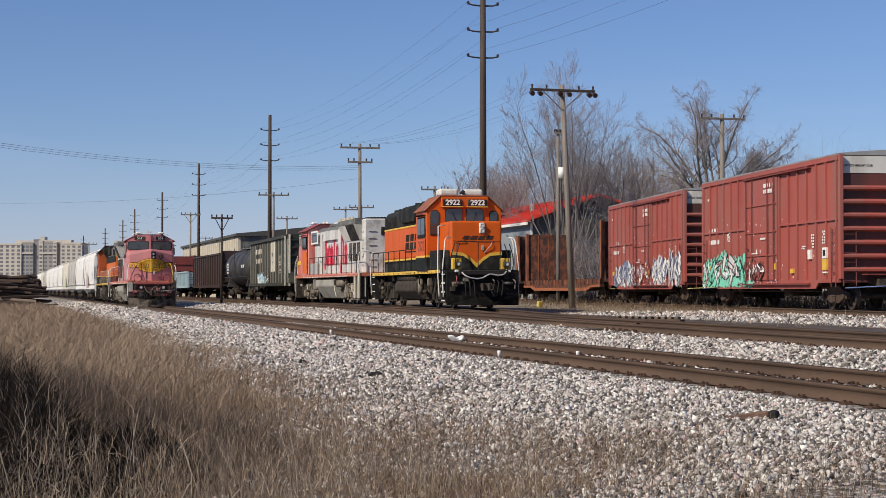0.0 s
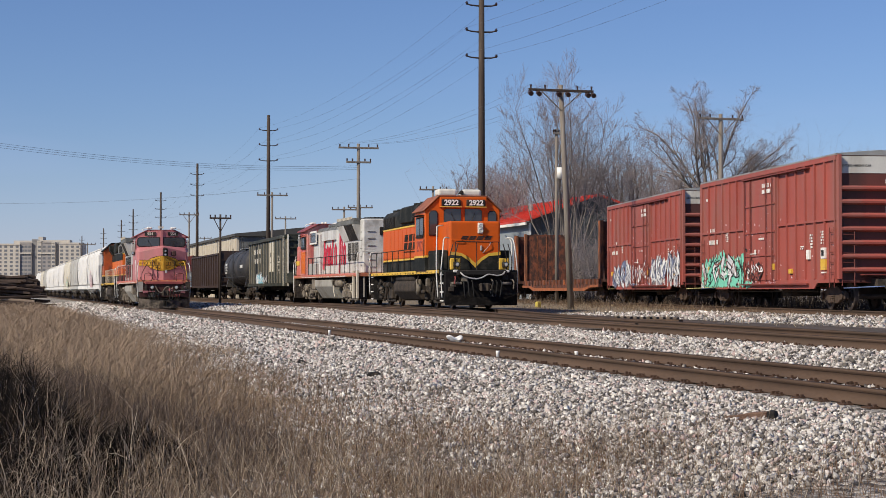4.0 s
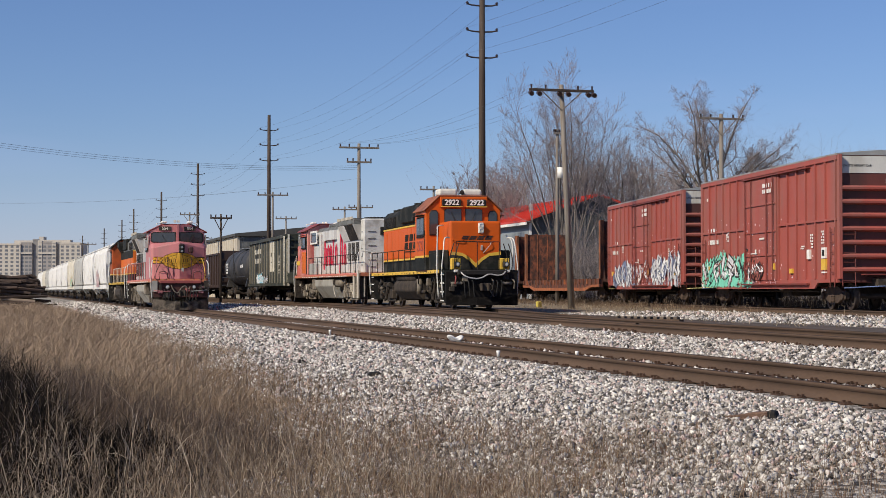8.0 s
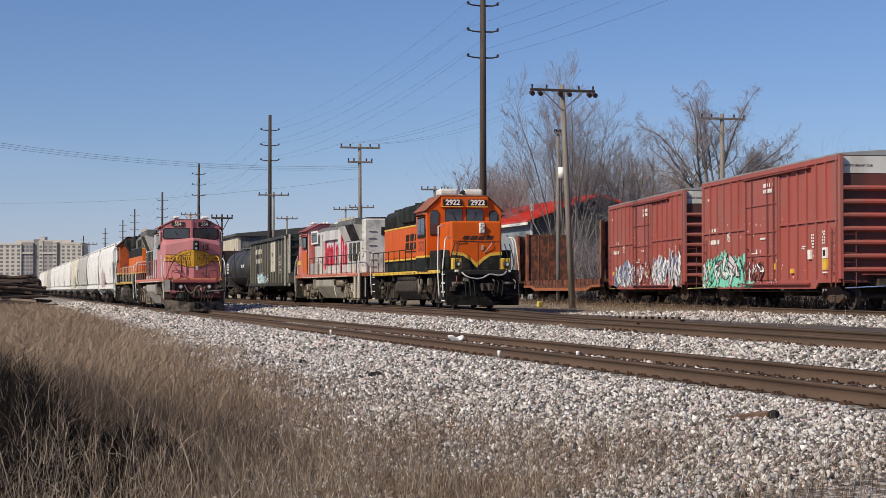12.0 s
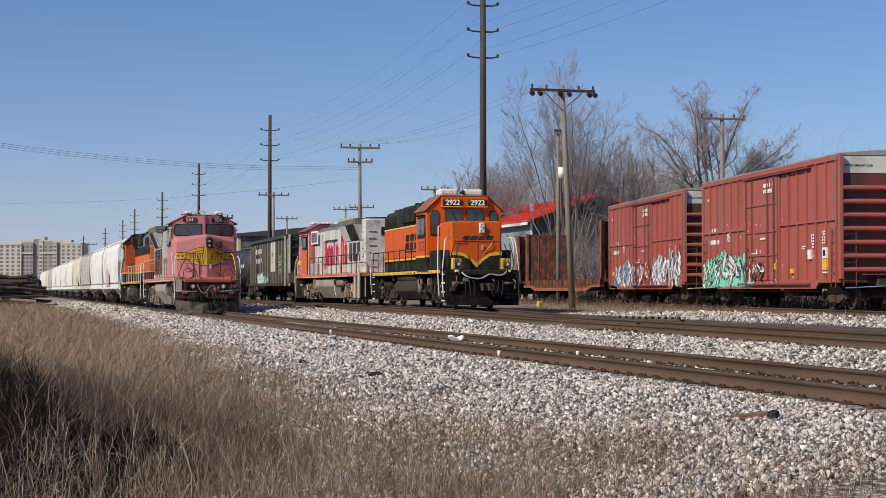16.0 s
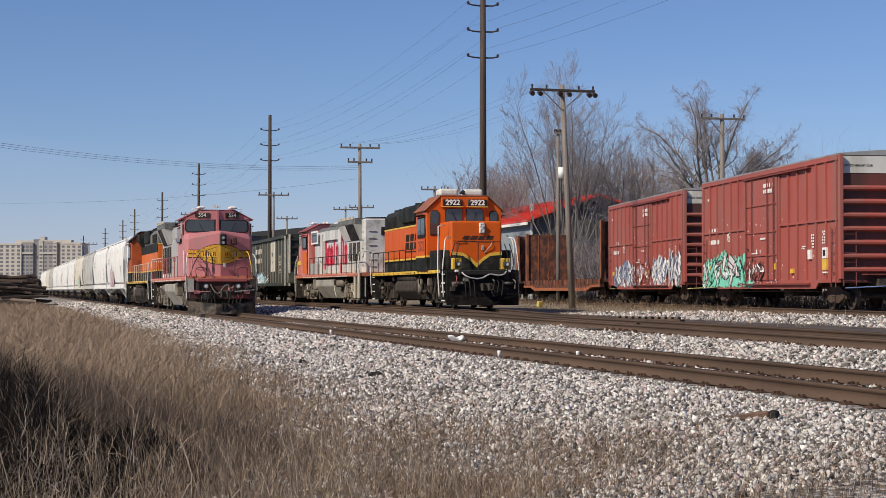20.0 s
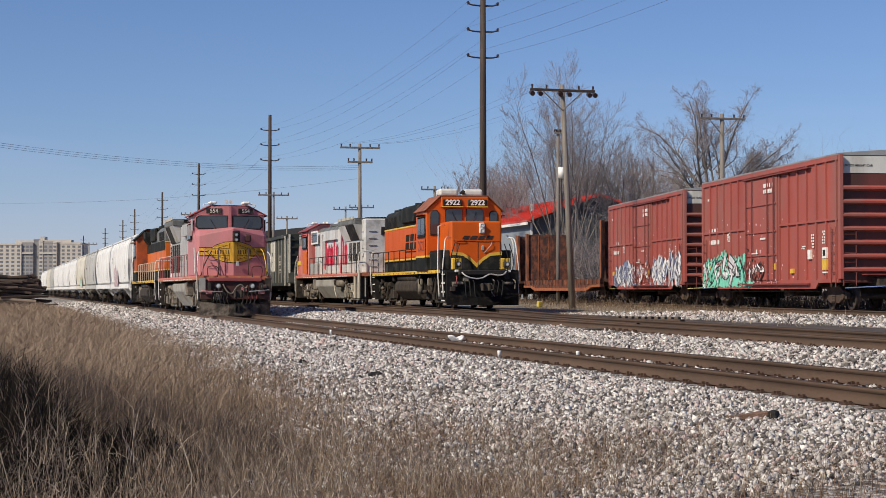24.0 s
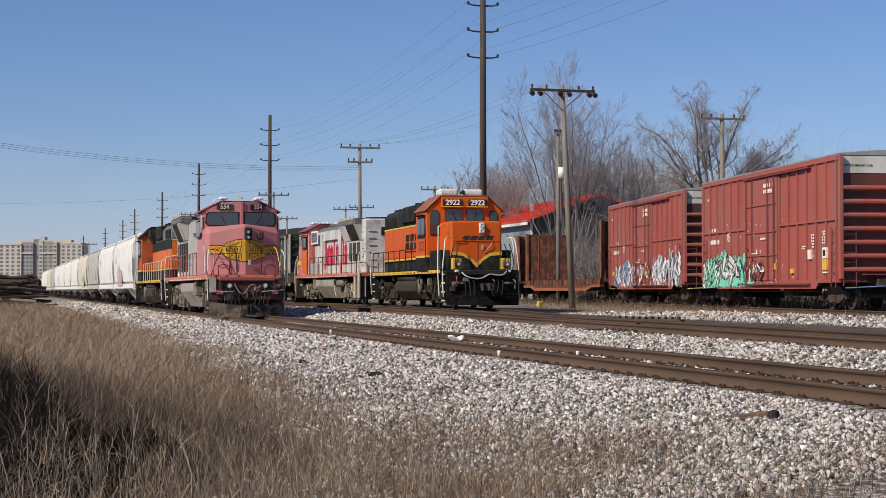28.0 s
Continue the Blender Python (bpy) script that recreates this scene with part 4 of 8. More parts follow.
def front_clutter(t, y, seed, ms):
    """Cables, glad hands and brackets on the face of a pilot."""
    rnd = random.Random(seed + 70)
    for s in (-1, 1):
        for k in range(5):
            x = s * rnd.uniform(0.3, 1.3)
            z = rnd.uniform(0.75, 1.3)
            m = rnd.choice(ms)
            if rnd.random() < 0.55:
                hose(t, [(x, y, z), (x + rnd.uniform(-0.08, 0.08), y - 0.2, z - 0.1), (x + rnd.uniform(-0.15, 0.15), y - 0.18, z - rnd.uniform(0.25, 0.5))], rnd.uniform(0.018, 0.03), m)
            else:
                w = rnd.uniform(0.05, 0.12)
                part("bracket", box(B(), x - w, x + w, y - rnd.uniform(0.05, 0.14), y, z - w, z + w * 0.7, 0.012), m, t)


def hood_loco(name, m, label, paint, moving, number, seed, lettered=True):
    """An 18 m four-axle road switcher with a low short hood."""
    t = thing(name, m, label, "locomotive", "locomotives")
    part("deck", box(B(), -1.5, 1.5, -8.2, 8.2, 1.38, 1.52, 0.02), m_green_black, t)
    part("underframe", box(B(), -0.85, 0.85, -8.1, 8.1, 0.95, 1.38), m_black, t)
    for s in (-1, 1):
        part("sill_stripe", slab(B(), s * 1.502, s * 1.512, -7.4, 7.6, 1.40, 1.53), m_yellow, t)
        dashes("sill_marks", t, Matrix.Translation((s * 1.514, 0, 1.46)) @ (LEFT if s < 0 else Matrix.Rotation(math.pi, 4, "Z") @ LEFT), m_black, (14.0, 0.08), 1, seed, 0.22)
    # short hood
    nose = part("short_hood", box(B(), -1.04, 1.04, -7.35, -5.2, 1.52, 3.47, 0.09, 3), paint if number else m_cabgrime, t)
    part("nose_lower", box(B(), -1.045, 1.045, -7.362, -5.2, 1.52, 2.1, 0.02), m_green_black, nose)
    # the yellow swoop over a dark lower nose, point down in the middle
    part("nose_point", prism(B(), [(0.0, 1.66), (0.5, 2.12), (-0.5, 2.12)], "y", -7.3665, -7.351), paint, nose)
    for x0, x1 in ((-1.0, 0.02), (-0.02, 1.0)):
        sgn = -1 if x0 < -0.5 else 1
        up = [(0.0, 1.80), (sgn * 0.25, 2.02), (sgn * 0.55, 2.20), (sgn * 1.03, 2.26)]
        dn = [(sgn * 1.03, 2.13), (sgn * 0.55, 2.08), (sgn * 0.25, 1.88), (0.0, 1.62)]
        part("nose_swoop", prism(B(), up + dn, "y", -7.372, -7.352), m_yellow, nose)
        part("nose_shadow_panel", prism(B(), [(0.0, 1.62), (sgn * 0.25, 1.88), (sgn * 0.55, 2.08), (sgn * 1.03, 2.13), (sgn * 1.03, 1.55), (0.0, 1.55)], "y", -7.368, -7.350), m_green_black, nose)
    if lettered:
        # emblem across the nose, drawn as four plain slanted blocks cut by a rule
        b = B()
        for x0 in (-0.60, -0.28, 0.04, 0.36):
            prism(b, [(x0, 2.73), (x0 + 0.25, 2.73), (x0 + 0.285, 2.79), (x0 + 0.035, 2.79)], "y", -7.364, -7.349)
            prism(b, [(x0 + 0.045, 2.805), (x0 + 0.295, 2.805), (x0 + 0.345, 2.88), (x0 + 0.095, 2.88)], "y", -7.364, -7.349)
        part("nose_emblem", b, m_darkmark, nose)
        b = prism(B(), [(-0.7, 2.66), (0.72, 2.62), (0.72, 2.645), (-0.7, 2.685)], "y", -7.364, -7.349)
        part("nose_emblem_rule", b, m_darkmark, nose)
    part("headlight_plate", box(B(), 0.10, 0.32, -7.40, -7.33, 2.98, 3.40, 0.02), m_rail_white, t)
    lamp(t, 0.21, -7.42, 3.29, 0.085, m_case=m_rail_white)
    lamp(t, 0.21, -7.42, 3.09, 0.085, m_case=m_rail_white)
    rail = part("front_railing", tube(B(), [(-1.0, -8.22, 2.62), (0.74, -8.22, 2.62)], 0.017, 6), m_black, t)
    for x in (-1.0, -0.15, 0.74):
        part("stanchion", tube(B(), [(x, -8.22, 1.5), (x, -8.22, 2.62)], 0.017, 6), m_black, rail)
    hose(nose, [(-0.95, -7.36, 2.72), (-0.95, -7.43, 2.72), (-0.55, -7.43, 2.72), (-0.55, -7.36, 2.72)], 0.014, paint, "grab_iron")
    hose(nose, [(0.30, -7.37, 2.2), (0.55, -7.43, 2.5), (0.62, -7.37, 2.62)], 0.014, m_silver, "lever")
    part("nose_latch", box(B(), 0.2, 0.28, -7.4, -7.35, 2.3, 2.5, 0.01), m_silver, nose)
    for s in (-1, 1):
        bx = part("battery_box", box(B(), min(s * 1.06, s * 1.46), max(s * 1.06, s * 1.46), -7.15, -5.28, 1.53, 2.32, 0.03), m_green_black, t)
        part("lid_edge", slab(B(), s * 1.46, s * 1.475, -7.1, -5.3, 2.2, 2.24), m_black, bx)
    # cab
    cab = part("cab", prism(B(), [(-1.57, 1.52), (1.57, 1.52), (1.57, 4.0), (0.98, 4.54), (-0.98, 4.54), (-1.57, 4.0)], "y", -5.2, -3.05, 0.03), paint if number else m_cabgrime, t)
    part("cab_roof", prism(B(), [(-1.66, 3.94), (-1.0, 4.545), (1.0, 4.545), (1.66, 3.94), (1.66, 3.98), (1.0, 4.60), (-1.0, 4.60), (-1.66, 3.98)], "y", -5.27, -2.95, 0.01), m_cabroof if number else m_green_black, cab)
    part("cab_skirt", box(B(), -1.576, 1.576, -5.206, -3.044, 1.525, 2.06), m_green_black, cab)
    part("cab_stripe", box(B(), -1.58, 1.58, -5.21, -3.04, 2.06, 2.14), m_yellow, cab)
    part("board_panel", box(B(), -0.98, 0.98, -5.34, -5.18, 4.10, 4.53, 0.02), paint, cab)
    for s in (-1, 1):
        nb = part("number_board", box(B(), s * 0.52 - 0.40, s * 0.52 + 0.40, -5.40, -5.30, 4.15, 4.43, 0.03), m_black, cab)
        if number:
            word("number", number, 0.30, Matrix.Translation((s * 0.52, -5.405, 4.29)) @ FRONT, m_white, nb, bold=0.010)
            part("board_frame", prism(B(), [(s * 0.52 - 0.44, 4.11), (s * 0.52 + 0.44, 4.11), (s * 0.52 + 0.44, 4.145), (s * 0.52 - 0.44, 4.145)], "y", -5.41, -5.3), m_yellow, nb)
        gl = [(s * 0.08, 3.46), (s * 0.80, 3.46), (s * 0.80, 3.98), (s * 0.70, 4.05), (s * 0.08, 4.05)]
        w = part("windscreen", prism(B(), gl, "y", -5.235, -5.19, 0.01), m_black, cab)
        part("pane", prism(B(), [(x * 0.95 + s * 0.02, z * 0.97 + 0.112) for x, z in gl], "y", -5.25, -5.215), m_glass, w)
        hose(w, [(s * 0.3, -5.27, 3.48), (s * 0.42, -5.28, 3.7), (s * 0.5, -5.27, 3.9)], 0.011, m_black, "wiper")
        g2 = [(s * 1.05, 2.95), (s * 1.42, 2.95), (s * 1.42, 3.86), (s * 1.34, 3.98), (s * 1.13, 3.98), (s * 1.05, 3.88)]
        w2 = part("front_door_window" if s < 0 else "corner_window", prism(B(), g2, "y", -5.23, -5.19, 0.01), m_black, cab)
        part("pane", prism(B(), [((x - s * 1.235) * 0.86 + s * 1.235, (z - 3.46) * 0.92 + 3.46) for x, z in g2], "y", -5.24, -5.215), m_glass, w2)
        sw = part("side_window", slab(B(), s * 1.575, s * 1.595, -4.95, -3.45, 2.95, 3.72), m_black, cab)
        part("pane", slab(B(), s * 1.595, s * 1.603, -4.9, -4.25, 3.0, 3.67), m_glass, sw)
        part("pane", slab(B(), s * 1.595, s * 1.603, -4.15, -3.5, 3.0, 3.67), m_glass, sw)
        part("armrest", slab(B(), s * 1.53, s * 1.62, -4.9, -3.5, 2.88, 2.94), m_black, cab)
        part("sunshade", slab(B(), s * 1.53, s * 1.78, -5.0, -3.4, 3.78, 3.81), m_black, cab)
        hose(cab, [(s * 1.56, -5.05, 1.6), (s * 1.6, -5.05, 2.4), (s * 1.56, -5.05, 3.4)], 0.018, m_black, "grab_iron")
        if number and s < 0:
            word("cab_number", number, 0.62, Matrix.Translation((s * 1.576, -4.12, 2.52)) @ LEFT, m_maroon, cab)
    # air conditioner pods on the roof
    for x, y in ((-0.60, -4.7), (0.48, -4.5)) if number else ():
        part("air_conditioner", box(B(), x - 0.40, x + 0.40, y - 0.36, y + 0.36, 4.58, 4.88, 0.10, 3), m_roofgrey, cab)
    part("horn", tube(B(), [(0.0, -4.5, 4.72), (0.0, -5.0, 4.74)], 0.03, 10, 0.09), m_black, cab)
    # long hood: dark roof band over orange, yellow rule, dark skirt
    hood = part("long_hood", box(B(), -0.92, 0.92, -3.05, 7.6, 2.14, 3.52, 0.03), paint, t)
    part("hood_skirt", box(B(), -0.925, 0.925, -3.05, 7.6, 1.52, 2.06, 0.02), m_green_black, hood)
    part("hood_stripe", box(B(), -0.93, 0.93, -3.05, 7.605, 2.06, 2.14, 0.01), m_yellow, hood)
    part("hood_stripe", box(B(), -0.93, 0.93, -3.05, 7.605, 3.52, 3.60, 0.01), m_yellow, hood)
    if not number:
        for s in (-1, 1):
            part("soot_band", slab(B(), s * 0.94, s * 0.947, -3.05, 7.6, 3.12, 3.62), m_green_black, hood)
    part("hood_roof", prism(B(), [(-0.92, 3.60), (0.92, 3.60), (0.92, 4.16), (0.72, 4.40), (-0.72, 4.40), (-0.92, 4.16)], "y", -3.05, 7.6, 0.03), m_green_black if number else m_wing, hood)
    for s in (-1, 1):
        for k in range(11):
            y0 = -2.95 + 0.95 * k
            d = part("hood_door", slab(B(), s * 0.921, s * 0.938, y0 + 0.02, y0 + 0.92, 2.2, 3.46), paint, hood)
        # air filter box, dynamic-brake blister, radiator screens
        part("filter_box", prism(B(), [(s * 0.9, 3.62), (s * 1.0, 3.62), (s * 1.25, 3.95), (s * 1.25, 4.35), (s * 0.9, 4.35)], "y", -2.4, -0.9, 0.02), m_green_black, hood)
        part("brake_blister", prism(B(), [(s * 0.9, 3.7), (s * 1.05, 3.75), (s * 1.05, 4.38), (s * 0.9, 4.48)], "y", 0.0, 2.8, 0.02), m_green_black, hood)
        g = B()
        for q in range(14):
            slab(g, s * 0.93, s * 0.96, 4.6 + 0.19 * q, 4.7 + 0.19 * q, 3.66, 4.12)
        part("radiator_screen", g, m_black, hood)
        side_handrail(t, s, -2.9, 7.7, 1.52, m_black if number else m_louvre, 9)
        hose(t, [(s * 1.5, -8.05, 0.45), (s * 1.54, -8.05, 1.4), (s * 1.46, -8.02, 2.3), (s * 1.38, -7.9, 2.75), (s * 1.15, -7.75, 2.78)], 0.026, m_rail_white, "step_handrail")
        hose(t, [(s * 1.5, -7.3, 0.45), (s * 1.56, -7.3, 1.5), (s * 1.52, -7.2, 3.0), (s * 1.48, -7.1, 3.25), (s * 1.2, -6.9, 3.3)] if s < 0 else [(s * 1.5, -7.3, 1.5), (s * 1.52, -7.25, 2.6), (s * 1.3, -7.1, 2.9)], 0.026, m_rail_white, "deck_handrail")
        hose(t, [(s * 1.46, 8.15, 0.5), (s * 1.5, 8.15, 1.5), (s * 1.46, 8.12, 2.4), (s * 1.3, 8.1, 2.55), (s * 0.5, 8.1, 2.55)], 0.022, m_rail_white, "end_handrail")
        steps(t, s, -7.65, 1.38, m_black, m_rail_white if s < 0 else None)
        steps(t, s, 7.75, 1.38, m_black, m_rail_white if s < 0 else None)
    if lettered:
        b = B()
        for k in range(3):
            y0 = -0.45 + 0.98 * k
            for z0, z1 in ((2.56, 2.84), (2.90, 3.20)):
                o0, o1 = (z0 - 2.56) * 0.34, (z1 - 2.56) * 0.34
                prism(b, [(-y0 - o0, z0), (-y0 - 0.70 - o0, z0), (-y0 - 0.70 - o1, z1), (-y0 - o1, z1)], "x", -0.954, -0.936)
        for v in b.verts:
            v.co.y += 1.9
        part("hood_emblem", b, m_green_black, hood)
        part("hood_emblem_rule", prism(B(), [(-1.2, 2.38), (2.4, 2.42), (2.4, 2.47), (-1.2, 2.43)], "x", -0.954, -0.936), m_green_black, hood)
    # roof details: fans, exhaust
    for y in (4.9, 6.0, 7.0):
        part("roof_fan", ring(B(), (0, y, 4.46), "z", 0.12, 0.55, 0.16, 20), m_green_black, hood)
    for y in (0.5, 1.9):
        part("brake_fan", ring(B(), (0, y, 4.52), "z", 0.12, 0.58, 0.22, 20), m_green_black, hood)
    part("brake_housing", box(B(), -0.85, 0.85, -0.3, 3.0, 4.3, 4.48, 0.04), m_green_black, hood)
    part("exhaust", box(B(), -0.25, 0.25, 3.3, 3.9, 4.3, 4.62, 0.03), m_black, hood)
    part("inertial_hatch", box(B(), -0.8, 0.8, -2.9, -0.8, 4.3, 4.56, 0.05), m_green_black, hood)
    part("rear_lamp", slab(B(), -0.12, 0.12, 7.6, 7.68, 3.2, 3.6), m_black, hood)
    # pilot and end gear
    part("pilot", box(B(), -1.45, 1.45, -8.35, -8.2, 0.22, 1.45, 0.03), m_pilot, t)
    b = B()
    lo = [b.verts.new(p) for p in ((-1.45, -8.36, 0.14), (-0.3, -8.85, 0.14), (0.3, -8.85, 0.14), (1.45, -8.36, 0.14))]
    hi = [b.verts.new(p) for p in ((-1.45, -8.34, 0.58), (-0.3, -8.66, 0.46), (0.3, -8.66, 0.46), (1.45, -8.34, 0.58))]
    for i in range(3):
        b.faces.new((lo[i], lo[i + 1], hi[i + 1], hi[i]))
    bmesh.ops.solidify(b, geom=list(b.faces), thickness=0.04)
    part("snow_plough", b, m_pilot, t)
    part("anticlimber", box(B(), -1.0, 1.0, -8.55, -8.2, 1.30, 1.52, 0.04), m_black, t)
    for s in (-1, 1):
        part("lamp_box", box(B(), s * 0.98 - 0.2, s * 0.98 + 0.2, -8.12, -7.95, 1.52, 1.98, 0.03), m_yellow, t)
        part("lamp_body", box(B(), s * 0.98 - 0.09, s * 0.98 + 0.12, -8.30, -8.1, 1.62, 1.84, 0.03), m_black, t)
        lamp(t, s * 0.98 + 0.02, -8.33, 1.74, 0.10)
        part("lamp_bracket", box(B(), s * 0.98 - 0.14, s * 0.98 + 0.14, -8.45, -8.3, 1.42, 1.52, 0.02), m_rail_white, t)
        for k, x in enumerate((0.4, 0.58, 0.76)):
            hose(t, [(s * x, -8.4, 1.1), (s * x, -8.6, 1.0), (s * (x - 0.04), -8.58, 0.6), (s * (x - 0.08), -8.55, 0.45)], 0.026, m_rubber)
        part("glad_hand", box(B(), s * 1.0 - 0.2, s * 1.0 + 0.2, -8.5, -8.36, 0.95, 1.05, 0.02), m_silver_gear, t)
        for x in (1.05, 1.25):
            hose(t, [(s * x, -8.2, 1.5), (s * x, -8.25, 2.0), (s * (x - 0.15), -8.25, 2.55)], 0.02, m_black, "end_handrail")
    hose(t, [(-0.92, -8.45, 1.50), (-0.75, -8.66, 1.28), (-0.4, -8.7, 1.18), (-0.1, -8.7, 1.20), (0.2, -8.7, 1.34), (0.55, -8.7, 1.30), (0.8, -8.66, 1.36), (0.95, -8.45, 1.52)], 0.03, m_silver, "jumper_cable")
    coupler(t, -9.0, -1)
    coupler(t, 9.0, 1)
    part("fuel_tank", prism(B(), [(-1.25, 1.22), (-1.42, 1.0), (-1.42, 0.7), (-1.05, 0.32), (1.05, 0.32), (1.42, 0.7), (1.42, 1.0), (1.25, 1.22)], "y", -2.3, 2.4, 0.05, 2), m_under, t)
    for s in (-1, 1):
        part("air_reservoir", tube(B(), [(s * 1.22, -1.9, 1.26), (s * 1.22, 2.0, 1.26)], 0.17, 14), m_under, t, smooth=True)
        part("air_filter", tube(B(), [(s * 1.3, -2.75, 0.55), (s * 1.3, -2.75, 1.2)], 0.13, 12), m_silver_gear, t, smooth=True)
    clutter(t, (-7.2, -2.9), seed, (m_under, m_under, m_silver_gear, m_black))
    clutter(t, (2.6, 7.4), seed + 1, (m_under, m_under, m_silver_gear, m_black))
    front_clutter(t, -8.36, seed, (m_silver_gear, m_under, m_rubber, m_maroon))
    loco_truck(t, -5.2, m_under, moving)
    loco_truck(t, 5.2, m_under, moving)
    return t
# ---- freight cars ----
def painted(name, c, dirt, amount=0.45, rough=0.6, scale=1.3):
    return mat(name, c, rough, var=0.14, scale=scale, bump=0.06, dirt=dirt, dirt_amount=amount, dirt_scale=1.1, stretch=(1, 1, 0.28))


m_box = painted("oxide_red_paint", (0.345, 0.086, 0.066), (0.29, 0.115, 0.095), 0.5)
m_box_dark = painted("oxide_red_paint_deep", (0.20, 0.045, 0.035), (0.12, 0.05, 0.04), 0.45)
# darker red holds both dirt and the shade between the end ribs
m_box_end = painted("shaded_dirty_end_paint", (0.115, 0.036, 0.03), (0.06, 0.028, 0.025), 0.5)
m_boxtop = painted("pale_grey_end_paint", (0.60, 0.60, 0.57), (0.42, 0.40, 0.36), 0.35)
m_galv = mat("galvanized_roof", (0.42, 0.42, 0.40), 0.5, 0.5, var=0.2, scale=2, bump=0.05, dirt=(0.25, 0.2, 0.16), dirt_amount=0.4)
m_rust = mat("heavy_rust", (0.085, 0.042, 0.03), 0.9, var=0.4, scale=2.5, bump=0.4, dirt=(0.25, 0.085, 0.035), dirt_amount=0.22, dirt_scale=1.6, stretch=(1, 1, 0.25))
m_rust_bright = mat("bright_rust", (0.36, 0.12, 0.045), 0.9, var=0.35, scale=3, bump=0.3, dirt=(0.16, 0.06, 0.035), dirt_amount=0.5, dirt_scale=1.5)
m_bulk = mat("streaked_rust_plate", (0.21, 0.068, 0.034), 0.9, var=0.55, scale=2.6, bump=0.4, dirt=(0.034, 0.024, 0.022), dirt_amount=0.74, dirt_scale=2.9, stretch=(1.3, 1.3, 0.8))
m_bulk_orange = mat("orange_rust_streaks", (0.40, 0.13, 0.045), 0.9, var=0.45, scale=3, bump=0.3, dirt=(0.09, 0.045, 0.03), dirt_amount=0.75, dirt_scale=2.2, stretch=(2.0, 2.0, 0.5))
m_hop_white = painted("white_hopper_paint", (0.74, 0.735, 0.72), (0.55, 0.53, 0.50), 0.30)
m_hop_grey = painted("grey_hopper_paint", (0.46, 0.46, 0.44), (0.33, 0.30, 0.26), 0.40)
m_hop_cream = painted("cream_hopper_paint", (0.66, 0.625, 0.53), (0.47, 0.42, 0.34), 0.40)
m_green = painted("dark_green_hopper_paint", (0.030, 0.034, 0.025), (0.085, 0.075, 0.055), 0.5)
# paler than the panels: dust, plus sunlight put into the post colour
m_green_post = painted("lit_dusty_posts", (0.29, 0.27, 0.215), (0.13, 0.12, 0.09), 0.45)
m_tank = painted("black_tank_paint", (0.035, 0.035, 0.038), (0.10, 0.09, 0.08), 0.35)
m_brown = painted("dark_brown_gondola_paint", (0.048, 0.029, 0.023), (0.06, 0.036, 0.028), 0.45)
m_blue = painted("pale_blue_car_paint", (0.33, 0.45, 0.50), (0.28, 0.26, 0.24), 0.4)
m_mint = mat("mint_spray_paint", (0.22, 0.66, 0.50), 0.5, var=0.15, scale=3, bump=0.02)
m_spraywhite = mat("white_spray_paint", (0.84, 0.84, 0.85), 0.5, var=0.15, scale=3, bump=0.02)
m_spraygrey = mat("grey_white_spray_paint", (0.64, 0.64, 0.67), 0.5, var=0.2, scale=3, bump=0.02)
m_sprayblue = mat("slate_blue_spray_paint", (0.20, 0.23, 0.36), 0.5, var=0.2, scale=3, bump=0.02)
m_sprayslate = mat("dark_slate_spray_paint", (0.075, 0.085, 0.15), 0.5, var=0.2, scale=3, bump=0.02)
m_sprayblack = mat("black_spray_paint", (0.02, 0.02, 0.02), 0.5, var=0.2, bump=0.02)
m_cyan = mat("cyan_spray_paint", (0.10, 0.50, 0.68), 0.5, var=0.2, scale=3, bump=0.02)
m_spraypink = mat("pale_pink_spray_paint", (0.62, 0.42, 0.45), 0.5, var=0.2, scale=3, bump=0.02)


m_dust = mat("rust_dusted_running_gear", (0.085, 0.06, 0.047), 0.9, spec=0.2, var=0.4, scale=5, bump=0.4, dirt=(0.06, 0.045, 0.037), dirt_amount=0.5, dirt_scale=3)


def side_matrix(s):
    """Panel space on a car's side: x reads along the car, y up, z out of it."""
    return LEFT if s < 0 else Matrix.Rotation(math.pi, 4, "Z") @ LEFT


def ribbon(b, pts, w, z):
    """A flat painted stroke along a line in panel space."""
    prev = None
    for i, (px, py) in enumerate(pts):
        qx, qy = pts[min(i + 1, len(pts) - 1)]
        ox, oy = pts[max(i - 1, 0)]
        d = Vector((qx - ox, qy - oy))
        n = Vector((-d.y, d.x)).normalized() * w * 0.5 if d.length > 1e-6 else Vector((w * 0.5, 0))
        cur = (b.verts.new((px - n.x, py - n.y, z)), b.verts.new((px + n.x, py + n.y, z)))
        if prev:
            b.faces.new((prev[0], cur[0], cur[1], prev[1]))
        prev = cur


